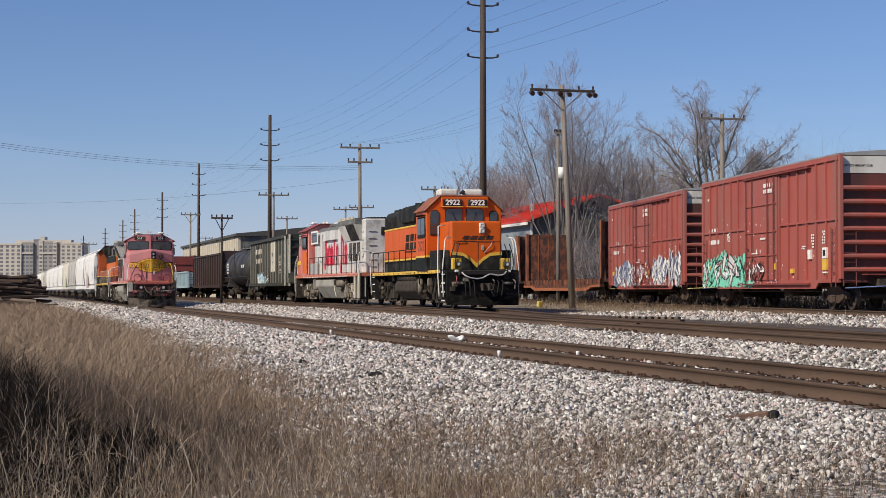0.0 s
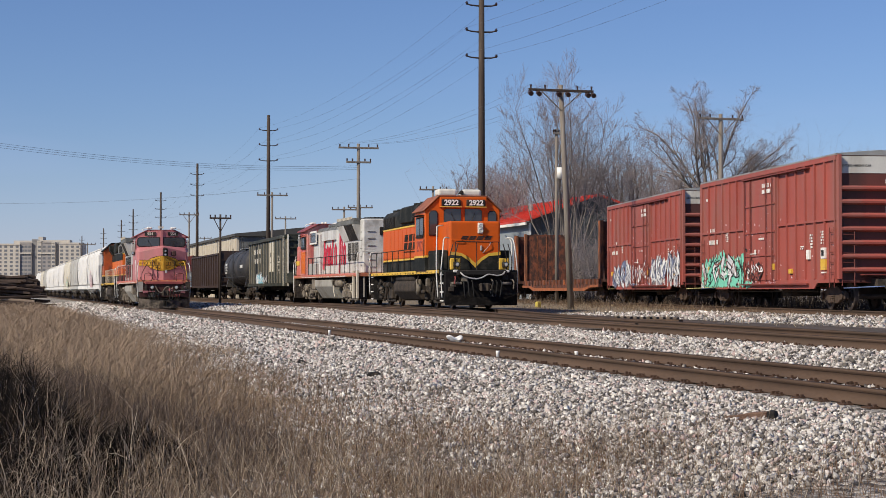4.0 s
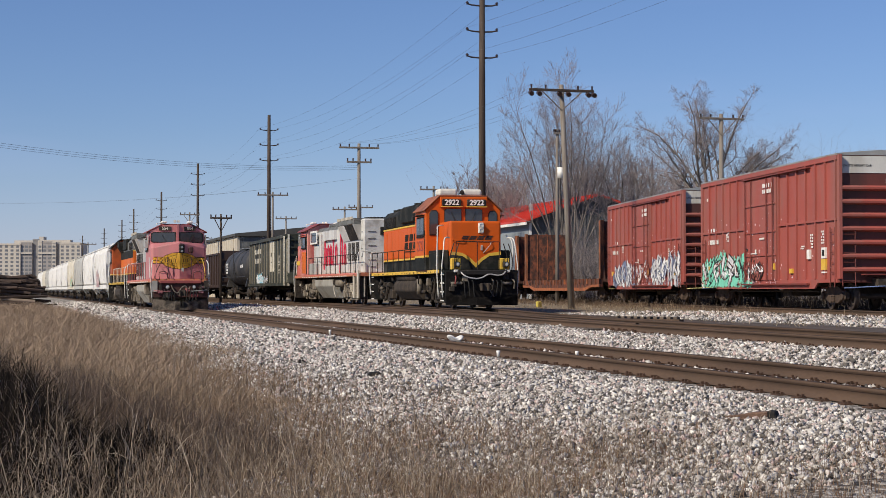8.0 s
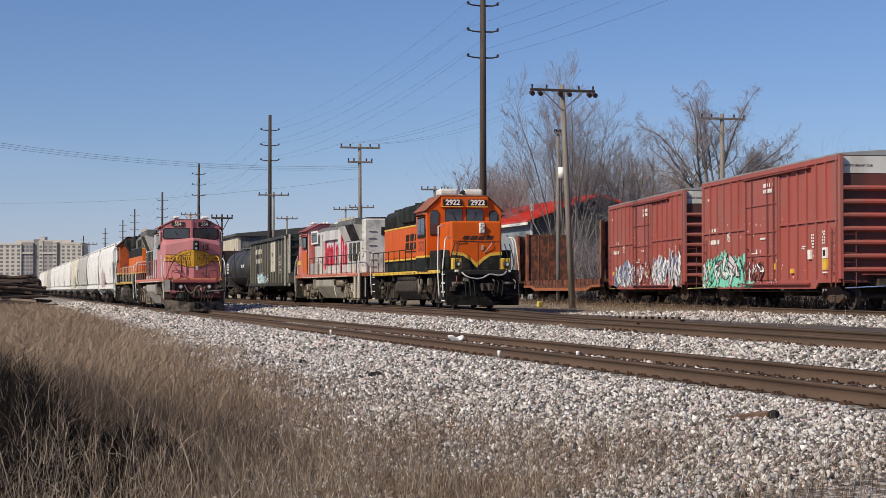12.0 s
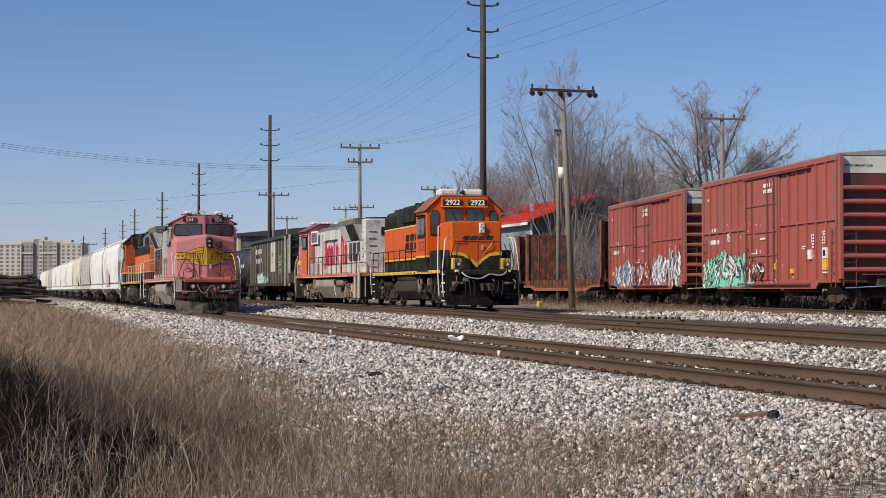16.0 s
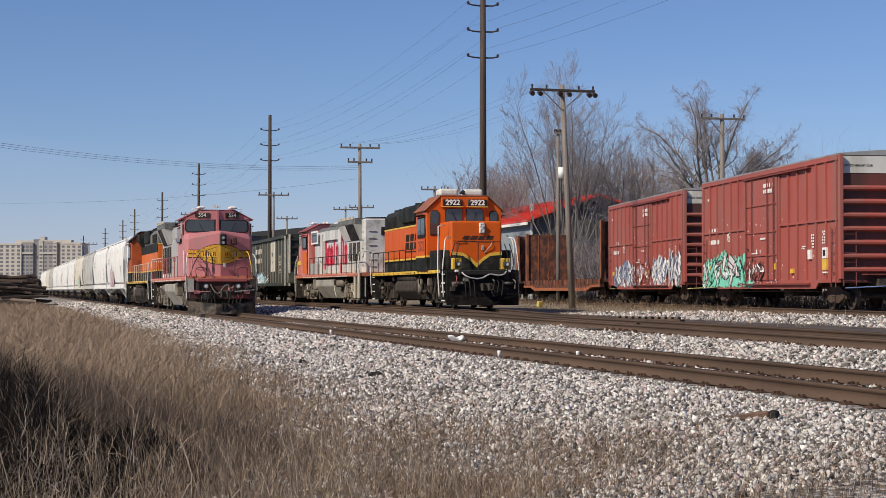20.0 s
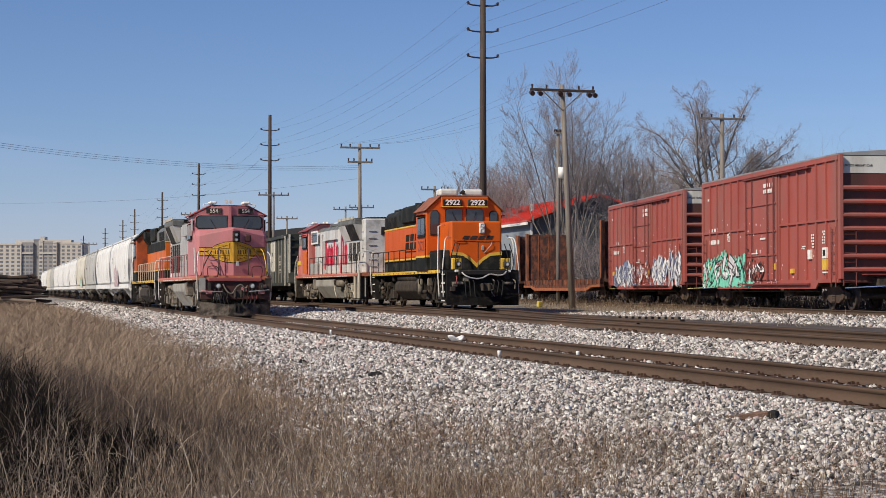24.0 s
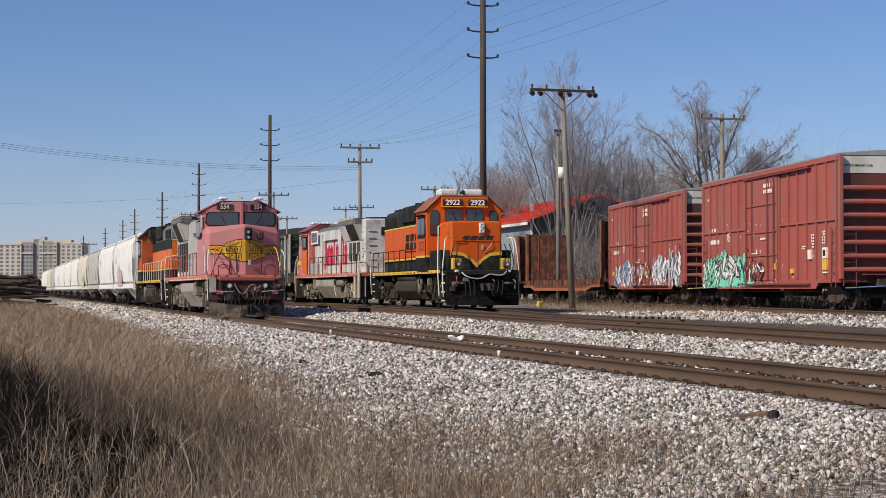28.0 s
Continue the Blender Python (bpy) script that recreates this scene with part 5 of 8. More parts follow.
def graffiti(car, s, x, yc, zc, w, h, fills, line, seed, letters=6, ground=1.0):
    """Spray painting that cannot be read: an uneven ground colour, thick crooked strokes with dark edges, highlights and drips."""
    rnd = random.Random(seed)
    base = Matrix.Translation((s * x, yc, zc)) @ side_matrix(s)
    step = w / letters
    lay = {}

    def layer(m):
        return lay.setdefault(m.name, (m, B()))[1]

    def curve(pts, n=5):
        out = []
        for i in range(len(pts) - 1):
            a, p, q, d = pts[max(i - 1, 0)], pts[i], pts[i + 1], pts[min(i + 2, len(pts) - 1)]
            for k in range(n):
                t = k / n
                out.append(tuple(0.5 * (2 * p[j] + (q[j] - a[j]) * t + (2 * a[j] - 5 * p[j] + 4 * q[j] - d[j]) * t * t + (3 * p[j] - a[j] - 3 * q[j] + d[j]) * t ** 3) for j in (0, 1)))
        return out + [pts[-1]]

    tall = [rnd.uniform(0.72, 1.0) for _ in range(letters)]
    # ground colour: overlapping upright patches with ragged tops
    b = layer(fills[0])
    n = max(8, int(w / 0.09))
    for i in range(n):
        if rnd.random() > ground:
            continue
        k = min(letters - 1, int(i / n * letters))
        end = min(1.0, 0.45 + 5 * min(i + 1, n - i) / n)
        x0, x1 = -w / 2 + w * i / n, -w / 2 + w * (i + 1.05) / n
        top = -h / 2 + h * tall[k] * end * rnd.uniform(0.82, 1.0)
        lo = -h / 2 + h * rnd.uniform(0.0, 0.05)
        b.faces.new([b.verts.new(q) for q in ((x0, lo, 0.004), (x1, lo + rnd.uniform(-0.02, 0.02), 0.004), (x1, top + rnd.uniform(-0.1, 0.05), 0.004), (x0, top, 0.004))])
    for i in range(letters):
        cx = -w / 2 + step * (i + 0.5)
        hh = h * tall[i]
        lean = rnd.uniform(-0.14, 0.14)
        for q in range(rnd.randint(3, 4)):
            ax = cx + rnd.uniform(-0.48, 0.48) * step
            bx = ax + rnd.uniform(-0.55, 0.55) * step
            z0, z1 = -h / 2 + hh * rnd.uniform(0.02, 0.45), -h / 2 + hh * rnd.uniform(0.55, 0.98)
            mid = ((ax + bx) / 2 + rnd.uniform(-0.75, 0.75) * step, (z0 + z1) / 2 + rnd.uniform(-0.15, 0.15) * h)
            pts = curve([(ax - lean, z0), mid, (bx + lean, z1)])
            lift = 0.0006 * (4 * i + q)
            wd = rnd.uniform(0.13, 0.30)
            ribbon(layer(line), pts, wd + 0.12, 0.0055 + lift)
            ribbon(layer(rnd.choice(fills[:3])), pts, wd, 0.0058 + lift)
            if rnd.random() < 0.6:
                ribbon(layer(m_spraywhite), [(px + 0.02, pz + 0.02) for px, pz in pts[2:-3]], 0.06, 0.0061 + lift)
        for q in range(rnd.randint(5, 8)):
            px, pz = cx + rnd.uniform(-0.5, 0.5) * step, -h / 2 + hh * rnd.uniform(0.1, 0.9)
            pts = curve([(px, pz), (px + rnd.uniform(-0.2, 0.2), pz + rnd.uniform(-0.2, 0.2)), (px + rnd.uniform(-0.35, 0.35), pz + rnd.uniform(-0.3, 0.3))], 4)
            pts = [(px_, max(-h / 2, min(h / 2, pz_))) for px_, pz_ in pts]
            ribbon(layer(rnd.choice([line, line, fills[-1], m_spraywhite])), pts, rnd.uniform(0.025, 0.06), 0.0055 + 0.0006 * (4 * letters + 4 + q))
    for f, b in lay.values():
        part("spray_paint", b, f, car, at=base)["kind"] = "stuff"


def ladder(car, x, y, z0, z1, across, m, n=6, w=0.42):
    """across 'y': a ladder on a side; 'x': on an end."""
    b = B()
    d = (0, w / 2, 0) if across == "y" else (w / 2, 0, 0)
    for s in (-1, 1):
        tube(b, [(x + s * d[0], y + s * d[1], z0), (x + s * d[0], y + s * d[1], z1)], 0.018, 5)
    for k in range(n):
        z = z0 + (z1 - z0) * (k + 0.5) / n
        tube(b, [(x - d[0], y - d[1], z), (x + d[0], y + d[1], z)], 0.014, 5)
    return part("ladder", b, m, car)


def boxcar(m, label, seed, near):
    """A 50-foot high-cube boxcar: posted sides, one plug door each side, corrugated ends under a pale cap."""
    rnd = random.Random(seed)
    t = thing("boxcar", m, label, "boxcar", "boxcars on the siding")
    H, E, L, W = 5.20, 5.03, 7.75, 1.46
    body = part("body", box(B(), -W, W, -L, L, 0.90, E, 0.01), m_box, t)
    part("roof", prism(B(), [(-W - 0.06, E - 0.02), (W + 0.06, E - 0.02), (W + 0.06, E + 0.05), (0, H), (-W - 0.06, E + 0.05)], "y", -L - 0.05, L + 0.05, 0.008), m_galv, t)
    r = B()
    for k in range(14):
        y = -L + 0.6 + k * (2 * L - 1.2) / 13
        prism(r, [(-W + 0.1, E + 0.04), (0, H - 0.01), (W - 0.1, E + 0.04), (W - 0.1, E + 0.075), (0, H + 0.025), (-W + 0.1, E + 0.075)], "y", y - 0.05, y + 0.05)
    part("roof_seams", r, m_galv, t)
    part("center_sill", box(B(), -0.35, 0.35, -L - 0.6, L + 0.6, 0.78, 1.02), m_under, t)
    for s in (-1, 1):
        part("top_chord", slab(B(), s * W, s * (W + 0.06), -L, L, E - 0.16, E + 0.0), m_box, body)
        part("side_sill", prism(B(), [(-L, 0.90), (-L + 1.8, 0.90), (-L + 2.1, 0.70), (L - 2.1, 0.70), (L - 1.8, 0.90), (L, 0.90), (L, 1.02), (-L, 1.02)], "x", min(s * W, s * (W + 0.05)), max(s * W, s * (W + 0.05))), m_box, body)
        for half in (-1, 1):
            for k in range(7):
                y = half * (1.98 + (L - 2.12) * k / 6)
                part("side_post", slab(B(), s * W, s * (W + 0.068), y - 0.04, y + 0.04, 1.02, E - 0.16), m_box, body)
            part("side_rail", slab(B(), s * W, s * (W + 0.06), half * 2.0, half * (L - 0.05), 2.92, 2.99), m_box, body)
        # plug door
        d = part("door", slab(B(), s * (W + 0.02), s * (W + 0.09), -1.82, 1.82, 1.02, E - 0.3), m_box, t)
        for z in (1.9, 2.75, 3.75):
            part("door_rib", slab(B(), s * (W + 0.09), s * (W + 0.13), -1.78, 1.78, z, z + 0.06), m_box, d)
        for y in (-1.6, -0.9, 0.9, 1.6):
            part("lock_bar", tube(B(), [(s * (W + 0.15), y, 0.95), (s * (W + 0.15), y, E - 0.3)], 0.026, 6), m_box_dark, d)
        part("door_handle", tube(B(), [(s * (W + 0.15), 0.2, 2.0), (s * (W + 0.15), 0.95, 2.0)], 0.02, 6), m_white, d)
        for z in (0.84, E - 0.26):
            part("door_track", slab(B(), s * W, s * (W + 0.16), -5.2 if s < 0 else -2.0, 2.0 if s < 0 else 5.2, z, z + 0.05), m_box_dark, t)
        ladder(t, s * (W + 0.07), -L + 0.35, 0.75, 2.7, "y", m_box_dark, 6)
        ladder(t, s * (W + 0.07), L - 0.35, 0.75, 2.7, "y", m_box_dark, 6)
        # stencilled lettering as bars, placards, yellow stickers
        M = side_matrix(s)
        for (y, z, w, h, rows, fl) in ((-1.0, 4.38, 1.1, 0.42, 2, 0.9), (-5.35, 2.32, 0.26, 0.5, 5, 0.75), (-6.45, 2.42, 0.34, 0.46, 5, 0.75), (-4.5, 2.12, 0.5, 0.14, 2, 0.8), (-0.4, 2.55, 0.7, 0.1, 1, 0.7), (0.3, 2.1, 0.3, 0.3, 1, 0.5),
                                       (6.1, 3.08, 1.5, 0.26, 1, 0.6), (6.1, 2.62, 1.5, 0.26, 1, 0.75), (4.2, 2.75, 0.35, 0.4, 5, 0.6), (6.9, 4.35, 0.3, 0.16, 1, 1.0)):
            dashes("stencil", t, Matrix.Translation((s * (W + 0.132 if abs(y) < 1.8 else W + 0.03), y, z)) @ M, m_white, (w, h), rows, rnd.randint(0, 999), fl)
        for (y, z, w, h, mm) in ((-6.55, 1.88, 0.36, 0.36, m_white), (-6.55, 1.50, 0.40, 0.36, m_yellow), (-3.3, 1.32, 0.28, 0.16, m_yellow), (-1.6, 1.5, 0.28, 0.22, m_yellow), (6.6, 1.5, 0.26, 0.22, m_yellow), (-5.1, 1.86, 0.28, 0.32, m_white), (-6.55, 1.24, 0.34, 0.05, m_white)):
            part("placard", slab(B(), s * (W + 0.002), s * (W + 0.135 if abs(y) < 1.8 else W + 0.072), y - w / 2, y + w / 2, z - h / 2, z + h / 2), mm, t)
    # ends
    for e in (-1, 1):
        y = e * L
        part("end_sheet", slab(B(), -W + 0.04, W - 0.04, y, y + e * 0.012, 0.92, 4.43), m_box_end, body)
        cap = part("end_cap", slab(B(), -W + 0.03, W - 0.03, y, y + e * 0.03, 4.44, E - 0.04), m_boxtop, body)
        if e < 0:
            part("placard_mark", slab(B(), -W - 0.073, -W - 0.078, -6.66, -6.44, 1.78, 1.98), m_black, t)
            word("end_words", "EXCESS HEIGHT CAR", 0.105, Matrix.Translation((-0.82, y - 0.034, 4.68)) @ FRONT, m_black, cap)
        for k in range(7):
            z = 1.25 + 0.44 * k
            b = prism(B(), [(y, z - 0.03), (y + e * 0.20, z + 0.02), (y + e * 0.21, z + 0.08), (y + e * 0.17, z + 0.13), (y, z + 0.15)], "x", -W + 0.06, W - 0.06)
            part("end_rib", b, m_box, body)
        for s in (-1, 1):
            part("corner_post", slab(B(), s * (W - 0.07), s * (W + 0.03), y - 0.02 * e, y + e * 0.20, 1.02, E), m_box, body)
        dashes("stencil", t, Matrix.Translation((0.75, y + e * 0.016, 4.16)) @ (FRONT if e < 0 else Matrix.Rotation(math.pi, 4, "Z") @ FRONT), m_white, (1.2, 0.2), 3, seed + 5, 0.8)
        dashes("stencil", t, Matrix.Translation((0.75, y + e * 0.016, 3.28)) @ (FRONT if e < 0 else Matrix.Rotation(math.pi, 4, "Z") @ FRONT), m_white, (1.2, 0.2), 3, seed + 6, 0.8)
        ladder(t, -W + 0.3, y + e * 0.16, 0.8, 2.6, "x", m_box_dark, 6)
        ladder(t, W - 0.3, y + e * 0.16, 0.8, 2.6, "x", m_box_dark, 6)
        part("brake_platform", slab(B(), -0.75, 0.75, y + e * 0.12, y + e * 0.5, 1.14, 1.18), m_box_dark, t)
        if e < 0:
            part("hand_brake", ring(B(), (0.55, y - 0.22, 1.75), "y", 0.2, 0.26, 0.05, 18), m_box_dark, t)
            part("brake_gearbox", box(B(), 0.4, 0.7, y - 0.2, y - 0.02, 1.55, 2.0, 0.03), m_box_dark, t)
        coupler(t, y + e * 0.95, e)
        hose(t, [(0.35, y + e * 0.7, 0.7), (0.36, y + e * 0.95, 0.5), (0.2, y + e * 1.0, 0.42)])
        tube_b = tube(B(), [(-1.4, y + e * 0.35, 0.72), (-0.3, y + e * 0.7, 0.78), (0.3, y + e * 0.7, 0.78), (1.4, y + e * 0.35, 0.72)], 0.018, 5)
        part("uncoupling_lever", tube_b, painted("bar_yellow", (0.6, 0.55, 0.2), (0.3, 0.25, 0.15)) if near == 2 else painted("bar_blue", (0.15, 0.22, 0.42), (0.1, 0.1, 0.15)), t)
    for s in (-1, 1):
        chips = B()
        for _ in range(110):
            y = rnd.uniform(-2.2, 2.2) if rnd.random() < 0.45 else rnd.uniform(-L + 0.1, L - 0.1)
            z = 0.92 + 2.6 * rnd.random() ** 2.2
            x = s * (W + (0.095 if abs(y) < 1.8 else 0.004))
            w, h = rnd.uniform(0.02, 0.16), rnd.uniform(0.015, 0.09)
            q = [(-w / 2, -h / 2), (w * rnd.uniform(0.2, 0.5), -h / 2), (w / 2, h * rnd.uniform(-0.2, 0.4)), (w * rnd.uniform(-0.2, 0.3), h / 2), (-w / 2, h * rnd.uniform(0.0, 0.4))]
            chips.faces.new([chips.verts.new((x, y + a, z + c)) for a, c in q])
        part("chipped_paint", chips, m_spraypink, t)["kind"] = "stuff"
    part("brake_rigging", box(B(), -0.9, 0.2, -1.6, -0.6, 0.45, 0.78, 0.03), m_under, t)
    tube_b = tube(B(), [(-1.1, -5.0, 0.62), (-1.1, 5.0, 0.62)], 0.03, 6)
    part("brake_pipe", tube_b, m_under, t)
    freight_truck(t, -6.2, m_dust)
    freight_truck(t, 6.2, m_dust)
    if near == 1:
        graffiti(t, -1, W + 0.066, 4.35, 1.58, 6.7, 1.66, [m_mint, m_mint, m_spraygrey, m_box], m_sprayblack, seed, 8)
        graffiti(t, -1, W + 0.118, 0.6, 1.45, 1.9, 0.75, [m_box_dark, m_box, m_box], m_sprayblack, seed + 2, 4, 0.0)
    else:
        graffiti(t, -1, W + 0.066, 3.6, 1.52, 5.6, 1.4, [m_spraygrey, m_spraywhite, m_sprayblue, m_sprayblue], m_sprayslate, seed, 6, 0.5)
        graffiti(t, -1, W + 0.066, -4.5, 1.66, 6.0, 1.7, [m_spraygrey, m_spraywhite, m_sprayblue, m_sprayblue], m_sprayslate, seed + 1, 7, 0.5)
        graffiti(t, -1, W + 0.118, 0.1, 1.55, 3.2, 1.0, [m_spraygrey, m_box, m_spraywhite, m_sprayblue], m_box_dark, seed + 2, 5, 0.1)
    return t


def covered_hopper(m, label, paint, seed, moving, tag=None):
    """A curved-side covered hopper with a running board, hatches, chutes and slanted ends."""
    rnd = random.Random(seed)
    t = thing("covered_hopper", m, label, "hopper car", "white hoppers behind the locomotives" if moving else "hoppers")
    sec = [(-0.55, 1.0), (-1.50, 1.55), (-1.58, 2.3), (-1.60, 3.0), (-1.54, 3.8), (-1.38, 4.2), (-1.05, 4.42), (1.05, 4.42), (1.38, 4.2), (1.54, 3.8), (1.60, 3.0), (1.58, 2.3), (1.50, 1.55), (0.55, 1.0)]
    L = 8.35
    b = B()
    rows = []
    for y in (-L, -L + 0.04, L - 0.04, L):
        k = 0.985 if abs(y) == L else 1.0
        rows.append([b.verts.new((x * k, y + (0.9 if y < 0 else -0.9) * max(0, (2.6 - z) / 1.6), z)) for x, z in sec])
    n = len(sec)
    for u, w in zip(rows, rows[1:]):
        for i in range(n):
            b.faces.new((u[i], u[(i + 1) % n], w[(i + 1) % n], w[i]))
    b.faces.new(rows[0])
    b.faces.new(rows[-1][::-1])
    bmesh.ops.recalc_face_normals(b, faces=list(b.faces))
    body = part("body", b, paint, t)
    for y in (-4.15, 0, 4.15):
        for s in (-1, 1):
            part("body_seam", prism(B(), [(s * 1.50, 1.55), (s * 1.58, 2.3), (s * 1.60, 3.0), (s * 1.54, 3.8), (s * 1.38, 4.2), (s * 1.41, 4.22), (s * 1.565, 3.8), (s * 1.625, 3.0), (s * 1.605, 2.3), (s * 1.525, 1.55)], "y", y - 0.04, y + 0.04), paint, body)
    for s in (-1, 1):
        part("side_sill", slab(B(), s * 1.42, s * 1.55, -L - 0.3, L + 0.3, 1.12, 1.42), paint, t)
        part("roof_rail", slab(B(), s * 1.28, s * 1.36, -L, L, 4.28, 4.36), paint, body)
    part("running_board", box(B(), -0.42, 0.42, -L - 0.2, L + 0.2, 4.56, 4.60), m_under, t)
    for y in (-6.2, -2.1, 2.1, 6.2):
        for s in (-1, 1):
            part("roof_hatch", box(B(), s * 0.72 - 0.26, s * 0.72 + 0.26, y - 0.8, y + 0.8, 4.42, 4.54, 0.04), paint, t)
    for y in (-4.6, 0.0, 4.6):
        part("discharge_chute", prism(B(), [(-0.9, 1.2), (-0.35, 0.45), (0.35, 0.45), (0.9, 1.2)], "y", y - 1.2, y + 1.2, 0.03), paint, t)
    for e in (-1, 1):
        y = e * (L + 0.25)
        part("end_platform", box(B(), -1.5, 1.5, y - 0.65, y + 0.3, 1.05, 1.15, 0.01), paint, t)
        for x in (-1.25, -0.45, 0.45, 1.25):
            part("end_post", tube(B(), [(x, y, 1.1), (x, y - e * 0.28, 4.15)], 0.05, 6), paint, t)
        ladder(t, -1.2, y + e * 0.05, 1.1, 4.4, "x", paint, 9)
        ladder(t, 1.2, y + e * 0.05, 1.1, 4.4, "x", paint, 9)
        coupler(t, e * 9.15, e)
        part("draft_sill", box(B(), -0.3, 0.3, min(y - e * 2.6, y + e * 0.25), max(y - e * 2.6, y + e * 0.25), 0.75, 1.05), m_under, t)
    M = side_matrix(-1)
    for (yy, z, w, h, rows_) in ((5.8, 3.1, 1.2, 0.5, 2), (-6.3, 2.2, 0.7, 0.9, 6)):
        dashes("stencil", t, Matrix.Translation((-1.612, yy, z)) @ M, m_hop_grey if paint is not m_hop_grey else m_under, (w, h), rows_, rnd.randint(0, 99), 0.4)
    if tag is not None:
        graffiti(t, -1, 1.60, tag[0], 2.0, tag[1], tag[2], tag[3], tag[4], seed, 4)
    freight_truck(t, -6.75, m_under, moving)
    freight_truck(t, 6.75, m_under, moving)
    return t


def ribbed_hopper(m, label):
    """An open-top ribbed hopper, its sides carried by close vertical posts."""
    t = thing("open_hopper", m, label, "hopper car", "cars on the yard lead")
    L = 9.4
    part("body", box(B(), -1.42, 1.42, -L, L, 1.15, 4.15, 0.02), m_green, t)
    part("end_cap", prism(B(), [(-1.42, 4.15), (1.42, 4.15), (1.3, 4.23), (-1.3, 4.23)], "y", -L, L), m_green, t)
    for s in (-1, 1):
        part("top_chord", slab(B(), s * 1.38, s * 1.56, -L - 0.05, L + 0.05, 4.0, 4.2), m_green, t)
        part("side_sill", slab(B(), s * 1.38, s * 1.56, -L - 0.05, L + 0.05, 1.0, 1.2), m_green, t)
        for k in range(15):
            y = -L + 0.1 + k * (2 * L - 0.2) / 14
            part("side_post", slab(B(), s * 1.42, s * 1.475, y - 0.05, y + 0.05, 1.2, 4.0), m_green_post, t)
        dashes("stencil", t, Matrix.Translation((s * 1.425, 4.9, 3.5)) @ side_matrix(s), m_hop_cream, (3.6, 0.5), 1, 5, 0.95)
        dashes("stencil", t, Matrix.Translation((s * 1.425, 4.9, 2.85)) @ side_matrix(s), m_hop_cream, (3.6, 0.5), 1, 8, 0.9)
        for z0, z1 in ((1.95, 2.55), (2.6, 2.95), (3.2, 3.95)):
            part("emblem", slab(B(), s * 1.42, s * 1.43, -3.4, -1.2, z0, z1), m_hop_cream, t)
        part("emblem", slab(B(), s * 1.42, s * 1.428, -3.4, -2.7, 2.55, 3.2), m_hop_cream, t)
        part("emblem", slab(B(), s * 1.42, s * 1.428, -1.8, -1.2, 2.55, 3.2), m_hop_cream, t)
        dashes("stencil", t, Matrix.Translation((s * 1.425, -5.8, 2.4)) @ side_matrix(s), m_hop_cream, (0.9, 1.2), 7, 6, 0.5)
        ladder(t, s * 1.58, -L + 0.3, 1.0, 4.1, "y", m_hop_cream, 9)
    graffiti(t, -1, 1.478, 3.2, 1.55, 3.6, 0.85, [m_cyan, m_cyan, m_spraywhite], m_spraywhite, 12, 4)
    graffiti(t, -1, 1.478, 0.3, 1.5, 2.0, 0.6, [m_spraygrey, m_green], m_sprayblack, 13, 3)
    for e in (-1, 1):
        part("end_slope", prism(B(), [(e * L, 1.2), (e * (L + 0.5), 1.15), (e * (L + 0.5), 1.25), (e * L, 2.0)], "x", -1.4, 1.4), m_green, t)
        for x in (-1.4, 1.32):
            part("corner_post", slab(B(), x, x + 0.1, e * L, e * (L + 0.14), 1.0, 4.2), m_hop_cream if e < 0 else m_green, t)
        for k in range(5):
            part("end_rib", slab(B(), -1.38, 1.38, e * L, e * (L + 0.1), 1.9 + 0.48 * k, 2.0 + 0.48 * k), m_green, t)
        coupler(t, e * (L + 1.0), e)
    part("draft_sill", box(B(), -0.3, 0.3, -L - 0.5, L + 0.5, 0.75, 1.1), m_under, t)
    freight_truck(t, 1.6 - L, m_under)
    freight_truck(t, L - 1.6, m_under)
    return t


